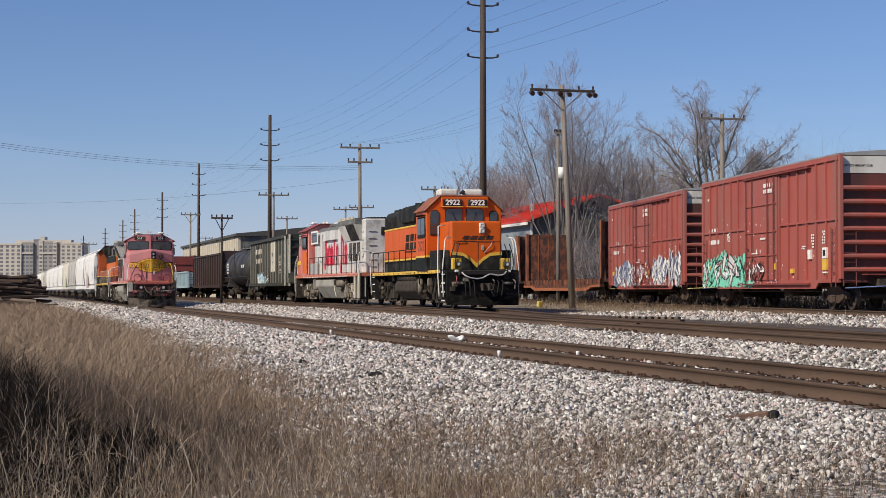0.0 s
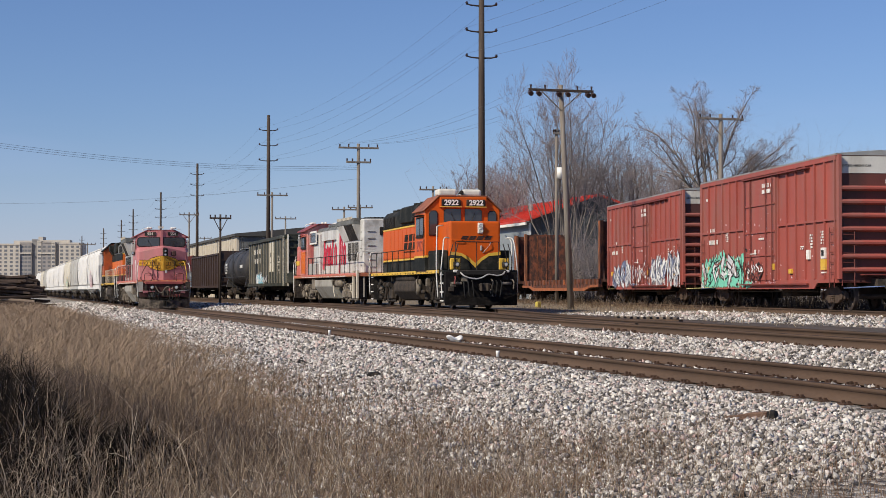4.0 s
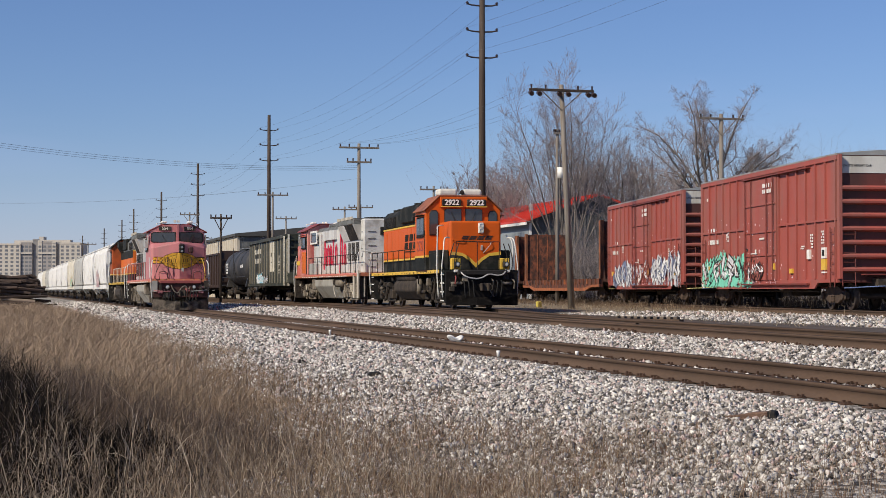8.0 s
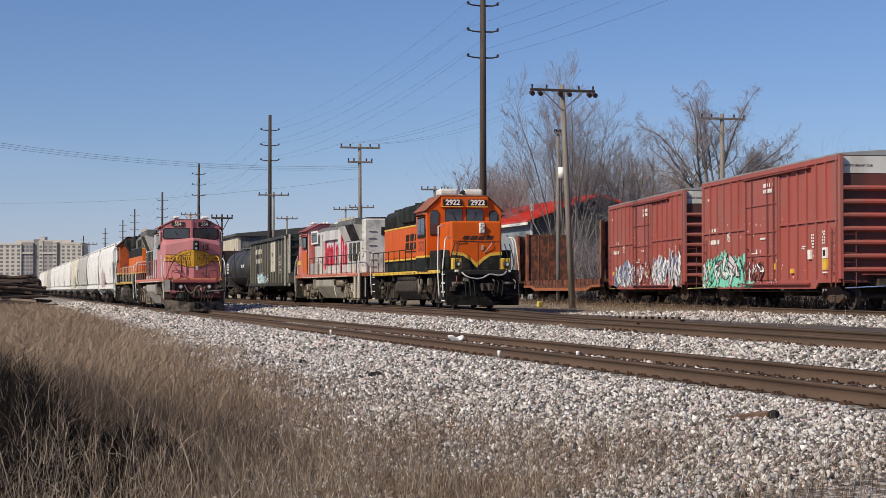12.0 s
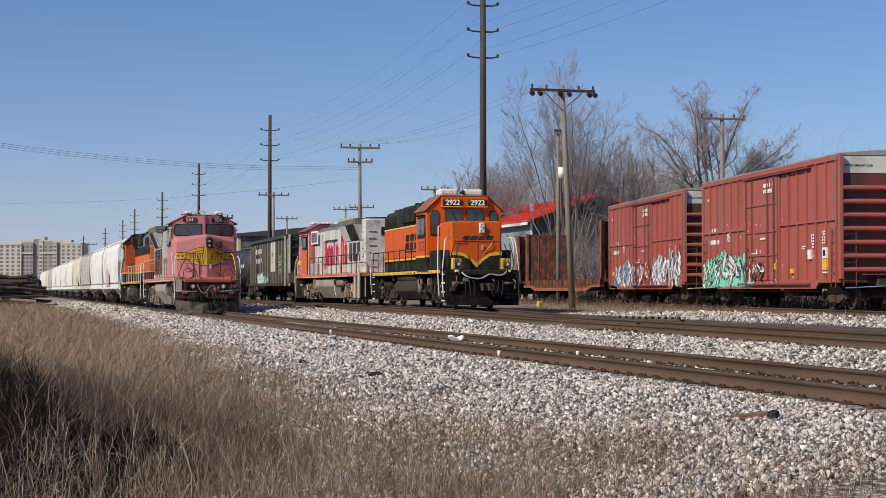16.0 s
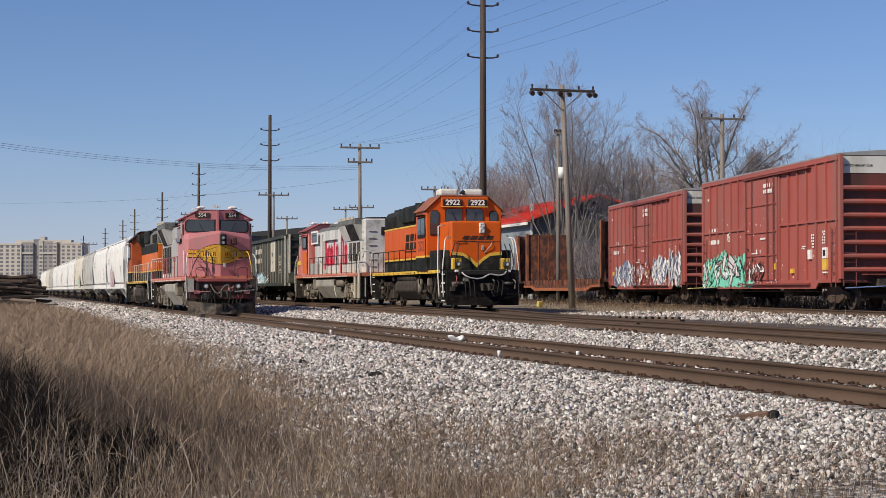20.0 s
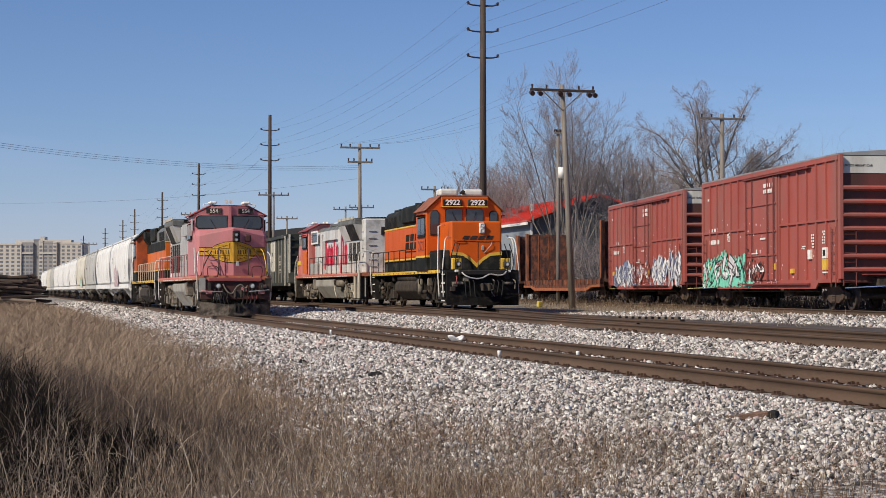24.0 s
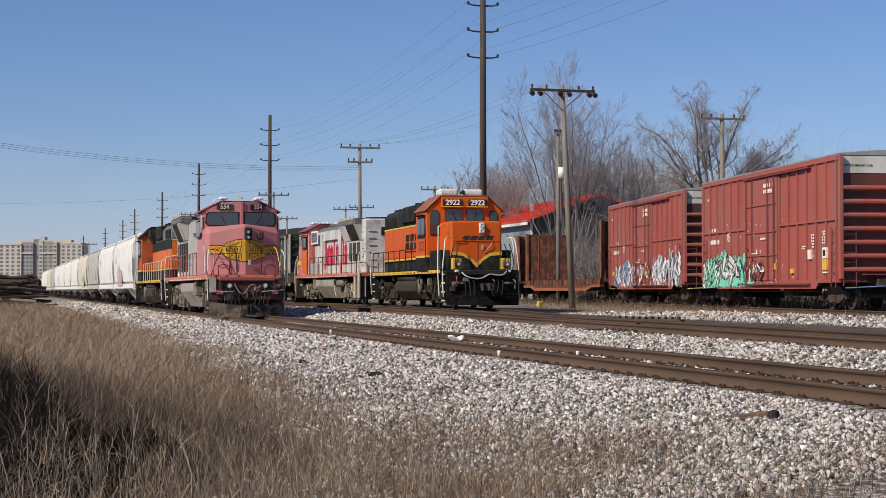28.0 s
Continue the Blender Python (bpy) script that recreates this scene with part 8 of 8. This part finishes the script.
# ---- dry grass and weeds ----
def blade_material(name, c0, c1, c2):
    m = bpy.data.materials.new(name)
    m.use_nodes = True
    N, L = m.node_tree.nodes, m.node_tree.links
    bs = N["Principled BSDF"]
    g = N.new("ShaderNodeNewGeometry")
    r = N.new("ShaderNodeValToRGB")
    e = r.color_ramp.elements
    e[0].color, e[1].color = (*c0, 1), (*c2, 1)
    e.new(0.6).color = (*c1, 1)
    L.new(g.outputs["Random Per Island"], r.inputs[0])
    L.new(r.outputs[0], bs.inputs["Base Color"])
    bs.inputs["Roughness"].default_value = 0.9
    bs.inputs["Specular IOR Level"].default_value = 0.15
    return m


def blades(name, P, H, width, lean, seed, material, label, parts=3, twigs=0, kink=0.0):
    """Narrow bent ribbons that stand at the points P with heights H; twigs adds side shoots."""
    rnd = np.random.RandomState(seed)
    width = np.broadcast_to(width, (len(P),))
    if twigs:
        k = np.repeat(np.arange(len(P)), twigs)
        up = rnd.uniform(0.35, 0.9, len(k))
        P2 = P[k] + np.stack([rnd.normal(0, 0.03, len(k)), rnd.normal(0, 0.03, len(k)), H[k] * up], -1)
        H2 = H[k] * rnd.uniform(0.12, 0.34, len(k))
        lean_all = np.concatenate([np.full(len(P), lean), np.full(len(k), 0.75)])
        P, H, width = np.concatenate([P, P2]), np.concatenate([H, H2]), np.concatenate([width, width[k] * 0.7])
    else:
        lean_all = np.full(len(P), lean)
    n = len(P)
    ang = rnd.uniform(0, 2 * np.pi, n)
    face = rnd.uniform(-0.9, 0.9, n)
    wv = np.stack([np.cos(face), np.sin(face), np.zeros(n)], -1) * (width * rnd.uniform(0.5, 1.4, n))[:, None]
    bend = np.stack([np.cos(ang), np.sin(ang), np.zeros(n)], -1) * (np.abs(rnd.normal(0, 1, n)) * lean_all * H)[:, None]
    V = np.zeros((n, (parts + 1) * 2, 3))
    wander = np.zeros((n, 3))
    for i in range(parts + 1):
        t = i / parts
        if i:
            wander = wander + np.stack([rnd.normal(0, 1, n), rnd.normal(0, 1, n), np.zeros(n)], -1) * (kink * H)[:, None]
        c = P + wander + bend * (t ** 1.6) + np.stack([np.zeros(n), np.zeros(n), H * t * (1 - 0.12 * t)], -1)
        taper = 1 - 0.75 * t
        V[:, i * 2] = c - wv * taper * 0.5
        V[:, i * 2 + 1] = c + wv * taper * 0.5
    q = np.array([(2 * i, 2 * i + 1, 2 * i + 3, 2 * i + 2) for i in range(parts)])
    F = (q[None] + (np.arange(n) * (parts + 1) * 2)[:, None, None]).reshape(-1, 4)
    ob = mesh_np(name, V.reshape(-1, 3), F, material)
    return tagged(ob, label, "grass", kind="stuff")


g_brown = blade_material("brown_weed_stalks", (0.10, 0.07, 0.05), (0.20, 0.145, 0.10), (0.33, 0.26, 0.19))
g_straw = blade_material("dry_straw", (0.19, 0.14, 0.09), (0.33, 0.26, 0.175), (0.50, 0.43, 0.31))


def scatter(n, x0, x1, y0, y1, seed, power=1.0):
    r = np.random.RandomState(seed)
    x = r.uniform(x0, x1, n)
    y = y0 + (y1 - y0) * r.uniform(0, 1, n) ** power
    return np.stack([x, y, ground_z(x, y)], -1), r


g_dark = blade_material("shade_dark_weed_mass", (0.02, 0.015, 0.012), (0.04, 0.03, 0.023), (0.085, 0.062, 0.047))
# these two twig colours hold the shade inside the foreground weeds
g_thicket = blade_material("shade_dark_twigs", (0.008, 0.007, 0.006), (0.018, 0.014, 0.012), (0.06, 0.045, 0.036))
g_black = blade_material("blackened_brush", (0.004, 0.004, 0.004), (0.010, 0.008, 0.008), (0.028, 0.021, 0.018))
g_pale = blade_material("pale_weed_stalks", (0.10, 0.075, 0.057), (0.22, 0.17, 0.13), (0.50, 0.42, 0.335))


def track_x(y):
    p = smooth_path(TRACK_4, 2.0)
    return np.interp(y, p[:, 1], p[:, 0])


def grasses():
    # dead-weed thicket near the camera, shade put into its colour, paler stalks through it
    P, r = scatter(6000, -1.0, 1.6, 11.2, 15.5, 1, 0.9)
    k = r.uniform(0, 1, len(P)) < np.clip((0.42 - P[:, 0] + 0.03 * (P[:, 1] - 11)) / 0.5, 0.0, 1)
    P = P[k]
    blades("dark_weeds", P, r.uniform(0.55, 0.98, len(P)) * np.clip(1.08 - 0.4 * np.maximum(P[:, 0], 0), 0.35, 1.2), 0.007, 0.25, 2, g_thicket, "matted thicket of dead weeds, coloured dark for shade", 3, 5, 0.05)
    # brush in two low mounds, near-black colour standing in for deep shade
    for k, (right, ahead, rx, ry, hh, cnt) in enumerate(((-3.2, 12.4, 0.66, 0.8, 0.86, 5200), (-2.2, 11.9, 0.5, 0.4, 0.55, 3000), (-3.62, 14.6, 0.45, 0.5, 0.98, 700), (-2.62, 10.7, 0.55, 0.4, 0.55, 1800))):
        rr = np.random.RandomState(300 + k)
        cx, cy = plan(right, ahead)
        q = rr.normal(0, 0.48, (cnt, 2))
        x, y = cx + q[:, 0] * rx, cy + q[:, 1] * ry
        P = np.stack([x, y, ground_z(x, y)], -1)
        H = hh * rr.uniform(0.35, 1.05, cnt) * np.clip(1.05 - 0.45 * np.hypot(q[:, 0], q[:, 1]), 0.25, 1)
        blades("blackened_brush", P, H, 0.009, 0.45, 310 + k, g_black, "mound of dead brush in the weeds, near-black for painted shade", 2, 4, 0.06)
    P, r = scatter(150, -0.6, 2.2, 5.6, 8.6, 41, 0.8)
    k = r.uniform(0, 1, len(P)) < np.clip(1.1 - (P[:, 0] + 0.2) / 2.2, 0.1, 1)
    P = P[k]
    blades("front_weeds", P, r.uniform(0.35, 0.92, len(P)) * np.clip(1.0 - 0.2 * np.maximum(P[:, 0], 0), 0.4, 1.0), 0.0036, 0.35, 42, g_pale, "sunlit dead weeds with bent brown stalks", 5, 7, 0.045)
    P, r = scatter(430, -0.8, 2.8, 7.4, 14.0, 21, 0.8)
    k = r.uniform(0, 1, len(P)) < np.clip(1.2 - (P[:, 0] + 0.2) / 2.0, 0.08, 1)
    P = P[k]
    blades("tall_weeds", P, r.uniform(0.45, 1.1, len(P)) * np.clip(1.05 - 0.26 * np.maximum(P[:, 0], 0), 0.35, 1.2), 0.0045, 0.28, 22, g_pale, "tall branching dead brown weeds beside the tracks", 5, 6, 0.045)
    P, r = scatter(4400, 0.0, 3.6, 9, 22, 31, 1.0)
    P = P[r.uniform(0, 1, len(P)) < np.clip(1.25 - (P[:, 0] - 0.8) / 1.7, 0.06, 1)]
    P = P[P[:, 0] > 0.9 - 0.5 * np.clip((P[:, 1] - 12.6) / 2, 0, 2)]
    blades("mid_weeds", P, r.uniform(0.25, 0.7, len(P)) * np.clip(1.3 - 0.28 * P[:, 0], 0.3, 1.1), 0.005, 0.4, 32, g_brown, "tangled brown weeds thinning towards the stones", 3, 5, 0.06)
    # soft purple-brown bushes behind the thicket
    for k, (right, ahead, rx, ry, hh, cnt) in enumerate(((-3.3, 15.2, 0.7, 0.9, 0.75, 1500), (-2.4, 14.2, 0.6, 0.7, 0.66, 1500), (-1.7, 13.4, 0.5, 0.6, 0.5, 1100), (-3.9, 17.6, 0.7, 1.0, 0.8, 900))):
        rr = np.random.RandomState(400 + k)
        cx, cy = plan(right, ahead)
        q = rr.normal(0, 0.5, (cnt, 2))
        x, y = cx + q[:, 0] * rx, cy + q[:, 1] * ry
        H = hh * rr.uniform(0.5, 1.1, cnt) * np.clip(1.1 - 0.4 * np.hypot(q[:, 0], q[:, 1]), 0.3, 1)
        blades("weed_bush", np.stack([x, y, ground_z(x, y)], -1), H, 0.0042, 0.4, 410 + k, g_bush, "soft purple-brown bush of fine dead twigs", 3, 6, 0.06)
    P, r = scatter(520, -0.6, 1.7, 8.8, 12.0, 71, 1.0)
    blades("low_weeds", P, r.uniform(0.22, 0.62, len(P)), 0.0042, 0.5, 72, g_pale, "low sunlit tangle of dead brown weeds", 4, 5, 0.06)
    # the brown field
    P, r = scatter(54000, -2.5, 5.2, 12, 115, 3, 1.6)
    edge = 4.7 + 0.7 * np.sin(P[:, 1] * 0.4) + 0.4 * np.sin(P[:, 1] * 1.1) - 3.2 * np.clip((26 - P[:, 1]) / 13, 0, 1)
    k = (P[:, 0] < edge) & (P[:, 0] < 0.5 * P[:, 1])
    P = P[k]
    H = r.uniform(0.3, 0.9, len(P)) * np.clip((edge[k] - P[:, 0]) / 2.6, 0.16, 1)
    w = 0.005 + 0.00022 * P[:, 1]
    blades("field_grass", P, H, w, 0.95, 4, g_field, "wide stand of dry brown grass along the line", 3, 0, 0.07)
    # straw among the stones
    P, r = scatter(38000, 0.0, 6.6, 8.3, 24, 5, 1.5)
    k = (P[:, 0] < 0.6 * P[:, 1] + 0.5) & (r.uniform(0, 1, len(P)) < np.clip((3.4 - P[:, 0]) / 5.0 + 0.35 * np.sin(P[:, 0] * 2.1 + P[:, 1] * 1.3) - np.clip((P[:, 1] - 13) / 8, 0, 0.7), 0.03, 1))
    P = P[k]
    blades("straw_grass", P, r.uniform(0.0, 1.0, len(P)) ** 2.6 * 0.36 * np.clip(1.25 - 0.13 * P[:, 0], 0.4, 1.2) + 0.05, 0.0034, 0.7, 6, g_straw, "thin pale straw growing through the stones", 2, 1)
    # brown litter low on the stones
    P, r = scatter(38000, 1.0, 7.0, 8.4, 17, 51, 1.3)
    k = (P[:, 0] < 0.6 * P[:, 1] + 0.5) & (r.uniform(0, 1, len(P)) < np.clip(0.62 + 0.75 * np.sin(P[:, 0] * 1.7 - P[:, 1] * 1.1) * np.sin(P[:, 1] * 0.9 + 1.0) - np.clip((P[:, 1] - 12.5) / 7, 0, 0.6) - np.clip((P[:, 0] - 4.2) / 2.2, 0, 0.8), 0.0, 1))
    P = P[k]
    blades("brown_litter", P, r.uniform(0.03, 0.15, len(P)), 0.0045, 0.9, 52, g_leaf, "flattened brown plant litter over the stones", 2, 0)
    P, r = scatter(1000, 1.0, 5.2, 8.6, 16, 61, 1.2)
    P = P[P[:, 0] < 0.6 * P[:, 1] + 0.5]
    blades("thin_stems", P, r.uniform(0.15, 0.62, len(P)) * np.clip(1.4 - 0.18 * P[:, 0], 0.4, 1), 0.0038, 0.4, 62, g_pale, "scattered thin dead stems standing among the stones", 4, 4, 0.05)
    # brown litter and dead stems in patches farther along the stones
    P, r = scatter(30000, 2.7, 6.9, 10.6, 17.8, 81, 1.0)
    patch = 0.5 * np.sin(P[:, 0] * 1.9 + 0.8 * P[:, 1]) + 0.5 * np.sin(1.3 * P[:, 1] - 0.9 * P[:, 0] + 1.7) + 0.35 * np.sin(3.1 * P[:, 0] + 2.3 * P[:, 1])
    fade = np.clip((16.5 - P[:, 1]) / 4, 0.08, 1) * np.clip((5.9 - P[:, 0]) / 1.6, 0.03, 1)
    k = (r.uniform(0, 1, len(P)) < np.clip(0.30 + 0.55 * patch, 0.03, 1) * fade) & (P[:, 0] < 0.6 * P[:, 1] + 0.5)
    P = P[k]
    blades("leaf_litter", P, r.uniform(0.04, 0.16, len(P)), 0.005, 0.95, 82, g_leaf, "patches of flattened brown litter on the stones", 2, 0)
    Q = P[r.uniform(0, 1, len(P)) < 0.085]
    blades("dead_stems", Q, r.uniform(0.12, 0.42, len(Q)), 0.0042, 0.4, 83, g_brown, "thin dead brown stems in the litter", 4, 4, 0.05)
    P, r = scatter(24000, 2.0, 5.8, 14.5, 29, 101, 1.1)
    lim = 0.85 - 0.30 * (P[:, 0] - 2.0 - 0.05 * (P[:, 1] - 14)) + 0.30 * np.sin(P[:, 0] * 2.3 + P[:, 1] * 0.8) * np.sin(P[:, 1] * 1.1)
    P = P[r.uniform(0, 1, len(P)) < np.clip(lim, 0.0, 1)]
    blades("edge_litter", P, r.uniform(0.05, 0.2, len(P)), 0.006, 0.8, 102, g_leaf, "flattened brown litter where the weeds thin out", 2, 0)
    # short grass below the siding and weeds beyond it
    P, r = scatter(5200, 0, 1, 34, 92, 7)
    P[:, 0] = track_x(P[:, 1]) - 1.6 - 6.0 * r.uniform(0, 1, len(P)) ** 1.5
    k = r.uniform(0, 1, len(P)) < np.clip(0.5 + 0.7 * np.sin(P[:, 1] * 0.5 + P[:, 0]) * np.sin(P[:, 1] * 0.23), 0.05, 1)
    P = P[k]
    P[:, 2] = ground_z(P[:, 0], P[:, 1])
    blades("siding_grass", P, r.uniform(0.04, 0.18, len(P)), 0.016, 0.6, 8, g_straw, "short dry yellow grass between the yard tracks", 2, 0)
    P, r = scatter(7000, 0, 1, 50, 112, 17)
    P[:, 0] = track_x(P[:, 1]) - 0.7 - 3.6 * r.uniform(0, 1, len(P)) ** 1.6
    P = P[r.uniform(0, 1, len(P)) < np.clip((P[:, 1] - 52) / 30, 0.12, 1) * np.clip(0.55 + 0.6 * np.sin(P[:, 1] * 0.7 + 1.3 * P[:, 0]), 0.08, 1)]
    P[:, 2] = ground_z(P[:, 0], P[:, 1])
    blades("siding_brush", P, r.uniform(0.0, 1.0, len(P)) ** 2 * 0.42 + 0.06, 0.014, 0.45, 18, g_brown, "brown dead weeds along the siding rails", 3, 2, 0.05)
    # weeds past the cars, the cars' shadow put into their dark colour
    P, r = scatter(8000, 0, 1, 40, 125, 9)
    P[:, 0] = track_x(P[:, 1]) + 1.9 + 5.0 * r.uniform(0, 1, len(P))
    P[:, 2] = ground_z(P[:, 0], P[:, 1])
    blades("siding_weeds", P, r.uniform(0.2, 0.8, len(P)), 0.02, 0.3, 10, g_dark, "dead brown weeds beyond the siding, darkened for the cars' shade", 2, 1)


def stalks(name, count, x0, x1, y0, y1, h0, h1, thick, seed, label, keep, m):
    """Stout dead weeds: a crooked stem with forked side branches, each a thin tapered rod."""
    rnd = np.random.RandomState(seed)
    segs = []
    while count:
        px, py = rnd.uniform(x0, x1), rnd.uniform(y0, y1)
        if rnd.uniform() > keep(px, py):
            continue
        count -= 1
        hh = rnd.uniform(h0, h1)
        p = np.array([px, py, float(ground_z(px, py))])
        d = np.array([rnd.normal(0, 0.24), rnd.normal(0, 0.2), 1.0])
        d /= np.linalg.norm(d)
        r = thick * rnd.uniform(0.7, 1.2)
        bits = 6
        for i in range(bits):
            q = p + d * hh / bits
            r1 = r * 0.86
            segs.append((*p, *q, r, r1))
            if i > 0:
                for _ in range(rnd.randint(1, 3)):
                    e = d + rnd.normal(0, 0.62, 3)
                    e[2] = abs(e[2]) * 0.8 + 0.15
                    e /= np.linalg.norm(e)
                    ln = hh * rnd.uniform(0.10, 0.30) * (1.15 - i / bits)
                    mid = q + e * ln
                    segs.append((*q, *mid, r1 * 0.7, r1 * 0.42))
                    for _ in range(2):
                        f = e + rnd.normal(0, 0.5, 3)
                        tip = q + e * ln * rnd.uniform(0.4, 1.0)
                        segs.append((*tip, *(tip + f / np.linalg.norm(f) * ln * rnd.uniform(0.3, 0.7)), r1 * 0.42, r1 * 0.22))
            p, r = q, r1
            d = d + rnd.normal(0, 0.10, 3)
            d /= np.linalg.norm(d)
    tagged(seg_mesh(name, segs, 3, m, None), label, "weeds", kind="stuff")


g_bush = blade_material("purple_brown_twigs", (0.05, 0.037, 0.032), (0.115, 0.086, 0.07), (0.20, 0.152, 0.122))
g_leaf = blade_material("rusty_leaf_litter", (0.12, 0.07, 0.045), (0.22, 0.145, 0.095), (0.36, 0.26, 0.17))
g_field = blade_material("field_straw", (0.21, 0.155, 0.11), (0.325, 0.24, 0.17), (0.43, 0.33, 0.235))
grasses()
g_stalk = blade_material("bleached_weed_stems", (0.16, 0.115, 0.085), (0.34, 0.27, 0.20), (0.62, 0.53, 0.42))
stalks("weed_stalks", 150, -0.9, 3.8, 7.6, 12.5, 0.35, 0.9, 0.0038, 91, "bleached branching stalks of dead weeds", lambda x, y: min(1, max(0.12, 1.15 - 0.3 * x)), g_stalk)
stalks("weed_stalks", 420, 1.0, 5.6, 9.6, 14.5, 0.18, 0.55, 0.0029, 92, "thin bleached weed stalks standing in the stones", lambda x, y: 1.0 if x < 0.55 * y else 0.0, g_stalk)
stalks("weed_stalks", 230, 1.8, 5.2, 14.0, 26.0, 0.2, 0.5, 0.0042, 94, "short brown weed stalks at the edge of the stones", lambda x, y: min(1, max(0.0, 1.2 - 0.36 * (x - 1.5))), g_brown)
stalks("weed_stalks", 260, -0.4, 3.4, 12.5, 24.0, 0.4, 0.85, 0.0042, 93, "brown branching weed stalks in the dry grass", lambda x, y: min(1, max(0.0, 1.3 - 0.33 * x)), g_brown)


# ---- small things on the ground ----
def litter():
    m_cup = mat("white_plastic", (0.80, 0.80, 0.79), 0.35, var=0.05, bump=0.02)
    t = thing("plastic_scrap", pose(9.92, 36.6, -0.06, 0, 0, 20), "crumpled white plastic bag between the rails", "litter")
    b = B()
    bmesh.ops.create_icosphere(b, subdivisions=3, radius=0.12)
    for v in b.verts:
        k = noise.noise(v.co * 9) * 0.5
        v.co = Vector((v.co.x * 1.7 * (1 + 0.6 * k), v.co.y * (1 + k), v.co.z * (0.28 + 4.2 * abs(v.co.x)) * (1 + k) + 0.7 * abs(v.co.x) - 0.05))
    part("crumple", b, m_cup, t)
    for x, y, h in ((8.47, 28.4, 0.11), (8.4, 43.5, 0.13), (9.9, 28.35, 0.09)):
        t = thing("plastic_cup", pose(x, y, float(ground_z(x, y)) + 0.02), "small white plastic cup standing by the rail", "litter", "white cups by the rail")
        part("cup", tube(B(), [(0, 0, 0), (0, 0, h * 0.65), (0, 0, h)], 0.027, 12, 0.036), m_cup, t, smooth=True)
    x, y = plan(2.93, 16.05)
    t = thing("wood_block", pose(x, y, float(ground_z(x, y)) + 0.065, 2, -1, -42), "broken end of an old brown tie lying on stones", "timber")
    part("timber", prism(B(), [(-0.25, -0.06), (0.16, -0.06), (0.16, 0.018), (0.02, 0.012), (-0.12, -0.015), (-0.25, -0.03)], "y", -0.06, 0.06, 0.006), mat("split_brown_wood", (0.14, 0.085, 0.06), 0.95, var=0.5, scale=5, bump=0.6, stretch=(0.4, 3, 3)), t)
    # black cap added, the end face's shade put into its colour
    part("charred_end", prism(B(), [(0.162, -0.06), (0.24, -0.06), (0.235, 0.022), (0.162, 0.03)], "y", -0.064, 0.064, 0.008), m_black, t)
    for right, ahead, size in ((-1.08, 26.9, 0.11), (-1.30, 26.8, 0.05), (-0.72, 26.6, 0.045), (-2.35, 39.5, 0.08), (-2.65, 39.0, 0.07), (-0.42, 29.0, 0.06), (-2.6, 31.5, 0.07), (1.35, 33.0, 0.08), (2.2, 20.5, 0.05)):
        x, y = plan(right, ahead)
        t = thing("dark_rock", pose(x, y, float(ground_z(x, y)) + size * 0.2, 0, 0, 400 * size), "small dark lump of slag on the ballast", "rock", "dark slag lumps")
        b = B()
        bmesh.ops.create_icosphere(b, subdivisions=2, radius=size)
        for v in b.verts:
            v.co *= 1 + 0.55 * noise.noise(v.co * 0.9 / size + Vector((right, 0, 0)))
            v.co.z *= 0.62
        part("lump", b, m_black, t)
    # a short timber with dark blocks by the switch, and a yellow-painted stub
    xa, ya = plan(5.6, 46.6)
    t = thing("switch_timber", pose(xa, ya, 0.215, 0, 0, -62), "old switch timber with a row of dark iron blocks", "timber")
    part("timber", box(B(), -1.25, 1.25, -0.1, 0.1, -0.12, 0.0, 0.01), mat_rail, t)
    for k in range(10):
        part("iron_block", box(B(), -1.1 + 0.235 * k, -0.97 + 0.235 * k, -0.07, 0.07, 0.0, 0.065, 0.01), mat_tie, t)
    xa, ya = plan(4.9, 86.0)
    t = thing("yellow_stub", pose(xa, ya, float(ground_z(xa, ya)), 0, 0, 20), "low yellow-painted steel stub in the weeds", "marker")
    part("stub", box(B(), -0.14, 0.14, -0.1, 0.1, 0.0, 0.3, 0.04), painted("chipped_yellow", (0.55, 0.45, 0.08), (0.3, 0.22, 0.1), 0.4), t)


litter()
# ---- motion ----
# seconds and how far the front of the train stands from the camera's foot, along the track
TRAVEL = [(0, 109.0), (3, 102.4), (6, 95.7), (8, 91.4), (10, 88.0), (12.5, 84.4), (14.5, 81.7), (17, 78.3), (20, 74.6), (23.5, 70.9), (25, 69.4), (28, 66.9)]


def travelled(t):
    return float(np.interp(t, [a for a, b in TRAVEL], [b for a, b in TRAVEL])) - TRAVEL[-1][1]


def motions():
    for ob in [LEAD, SECOND] + HOPPERS:
        m0 = ob.matrix_basis.copy()
        walk(ob, [(t, Matrix.Translation((0, s - TRAVEL[-1][1], 0)) @ m0) for t, s in TRAVEL])
    # wheels roll as far as the train travels
    for ob, yc, r in SPIN:
        top = ob.parent.parent
        sign = -1 if top is SECOND else 1
        rows = []
        for k in range(113):
            t = k * 0.25
            rows.append((t, Matrix.Translation((0, yc, r)) @ Matrix.Rotation(-sign * travelled(t) / r, 4, "X")))
        walk(ob, rows)


motions()
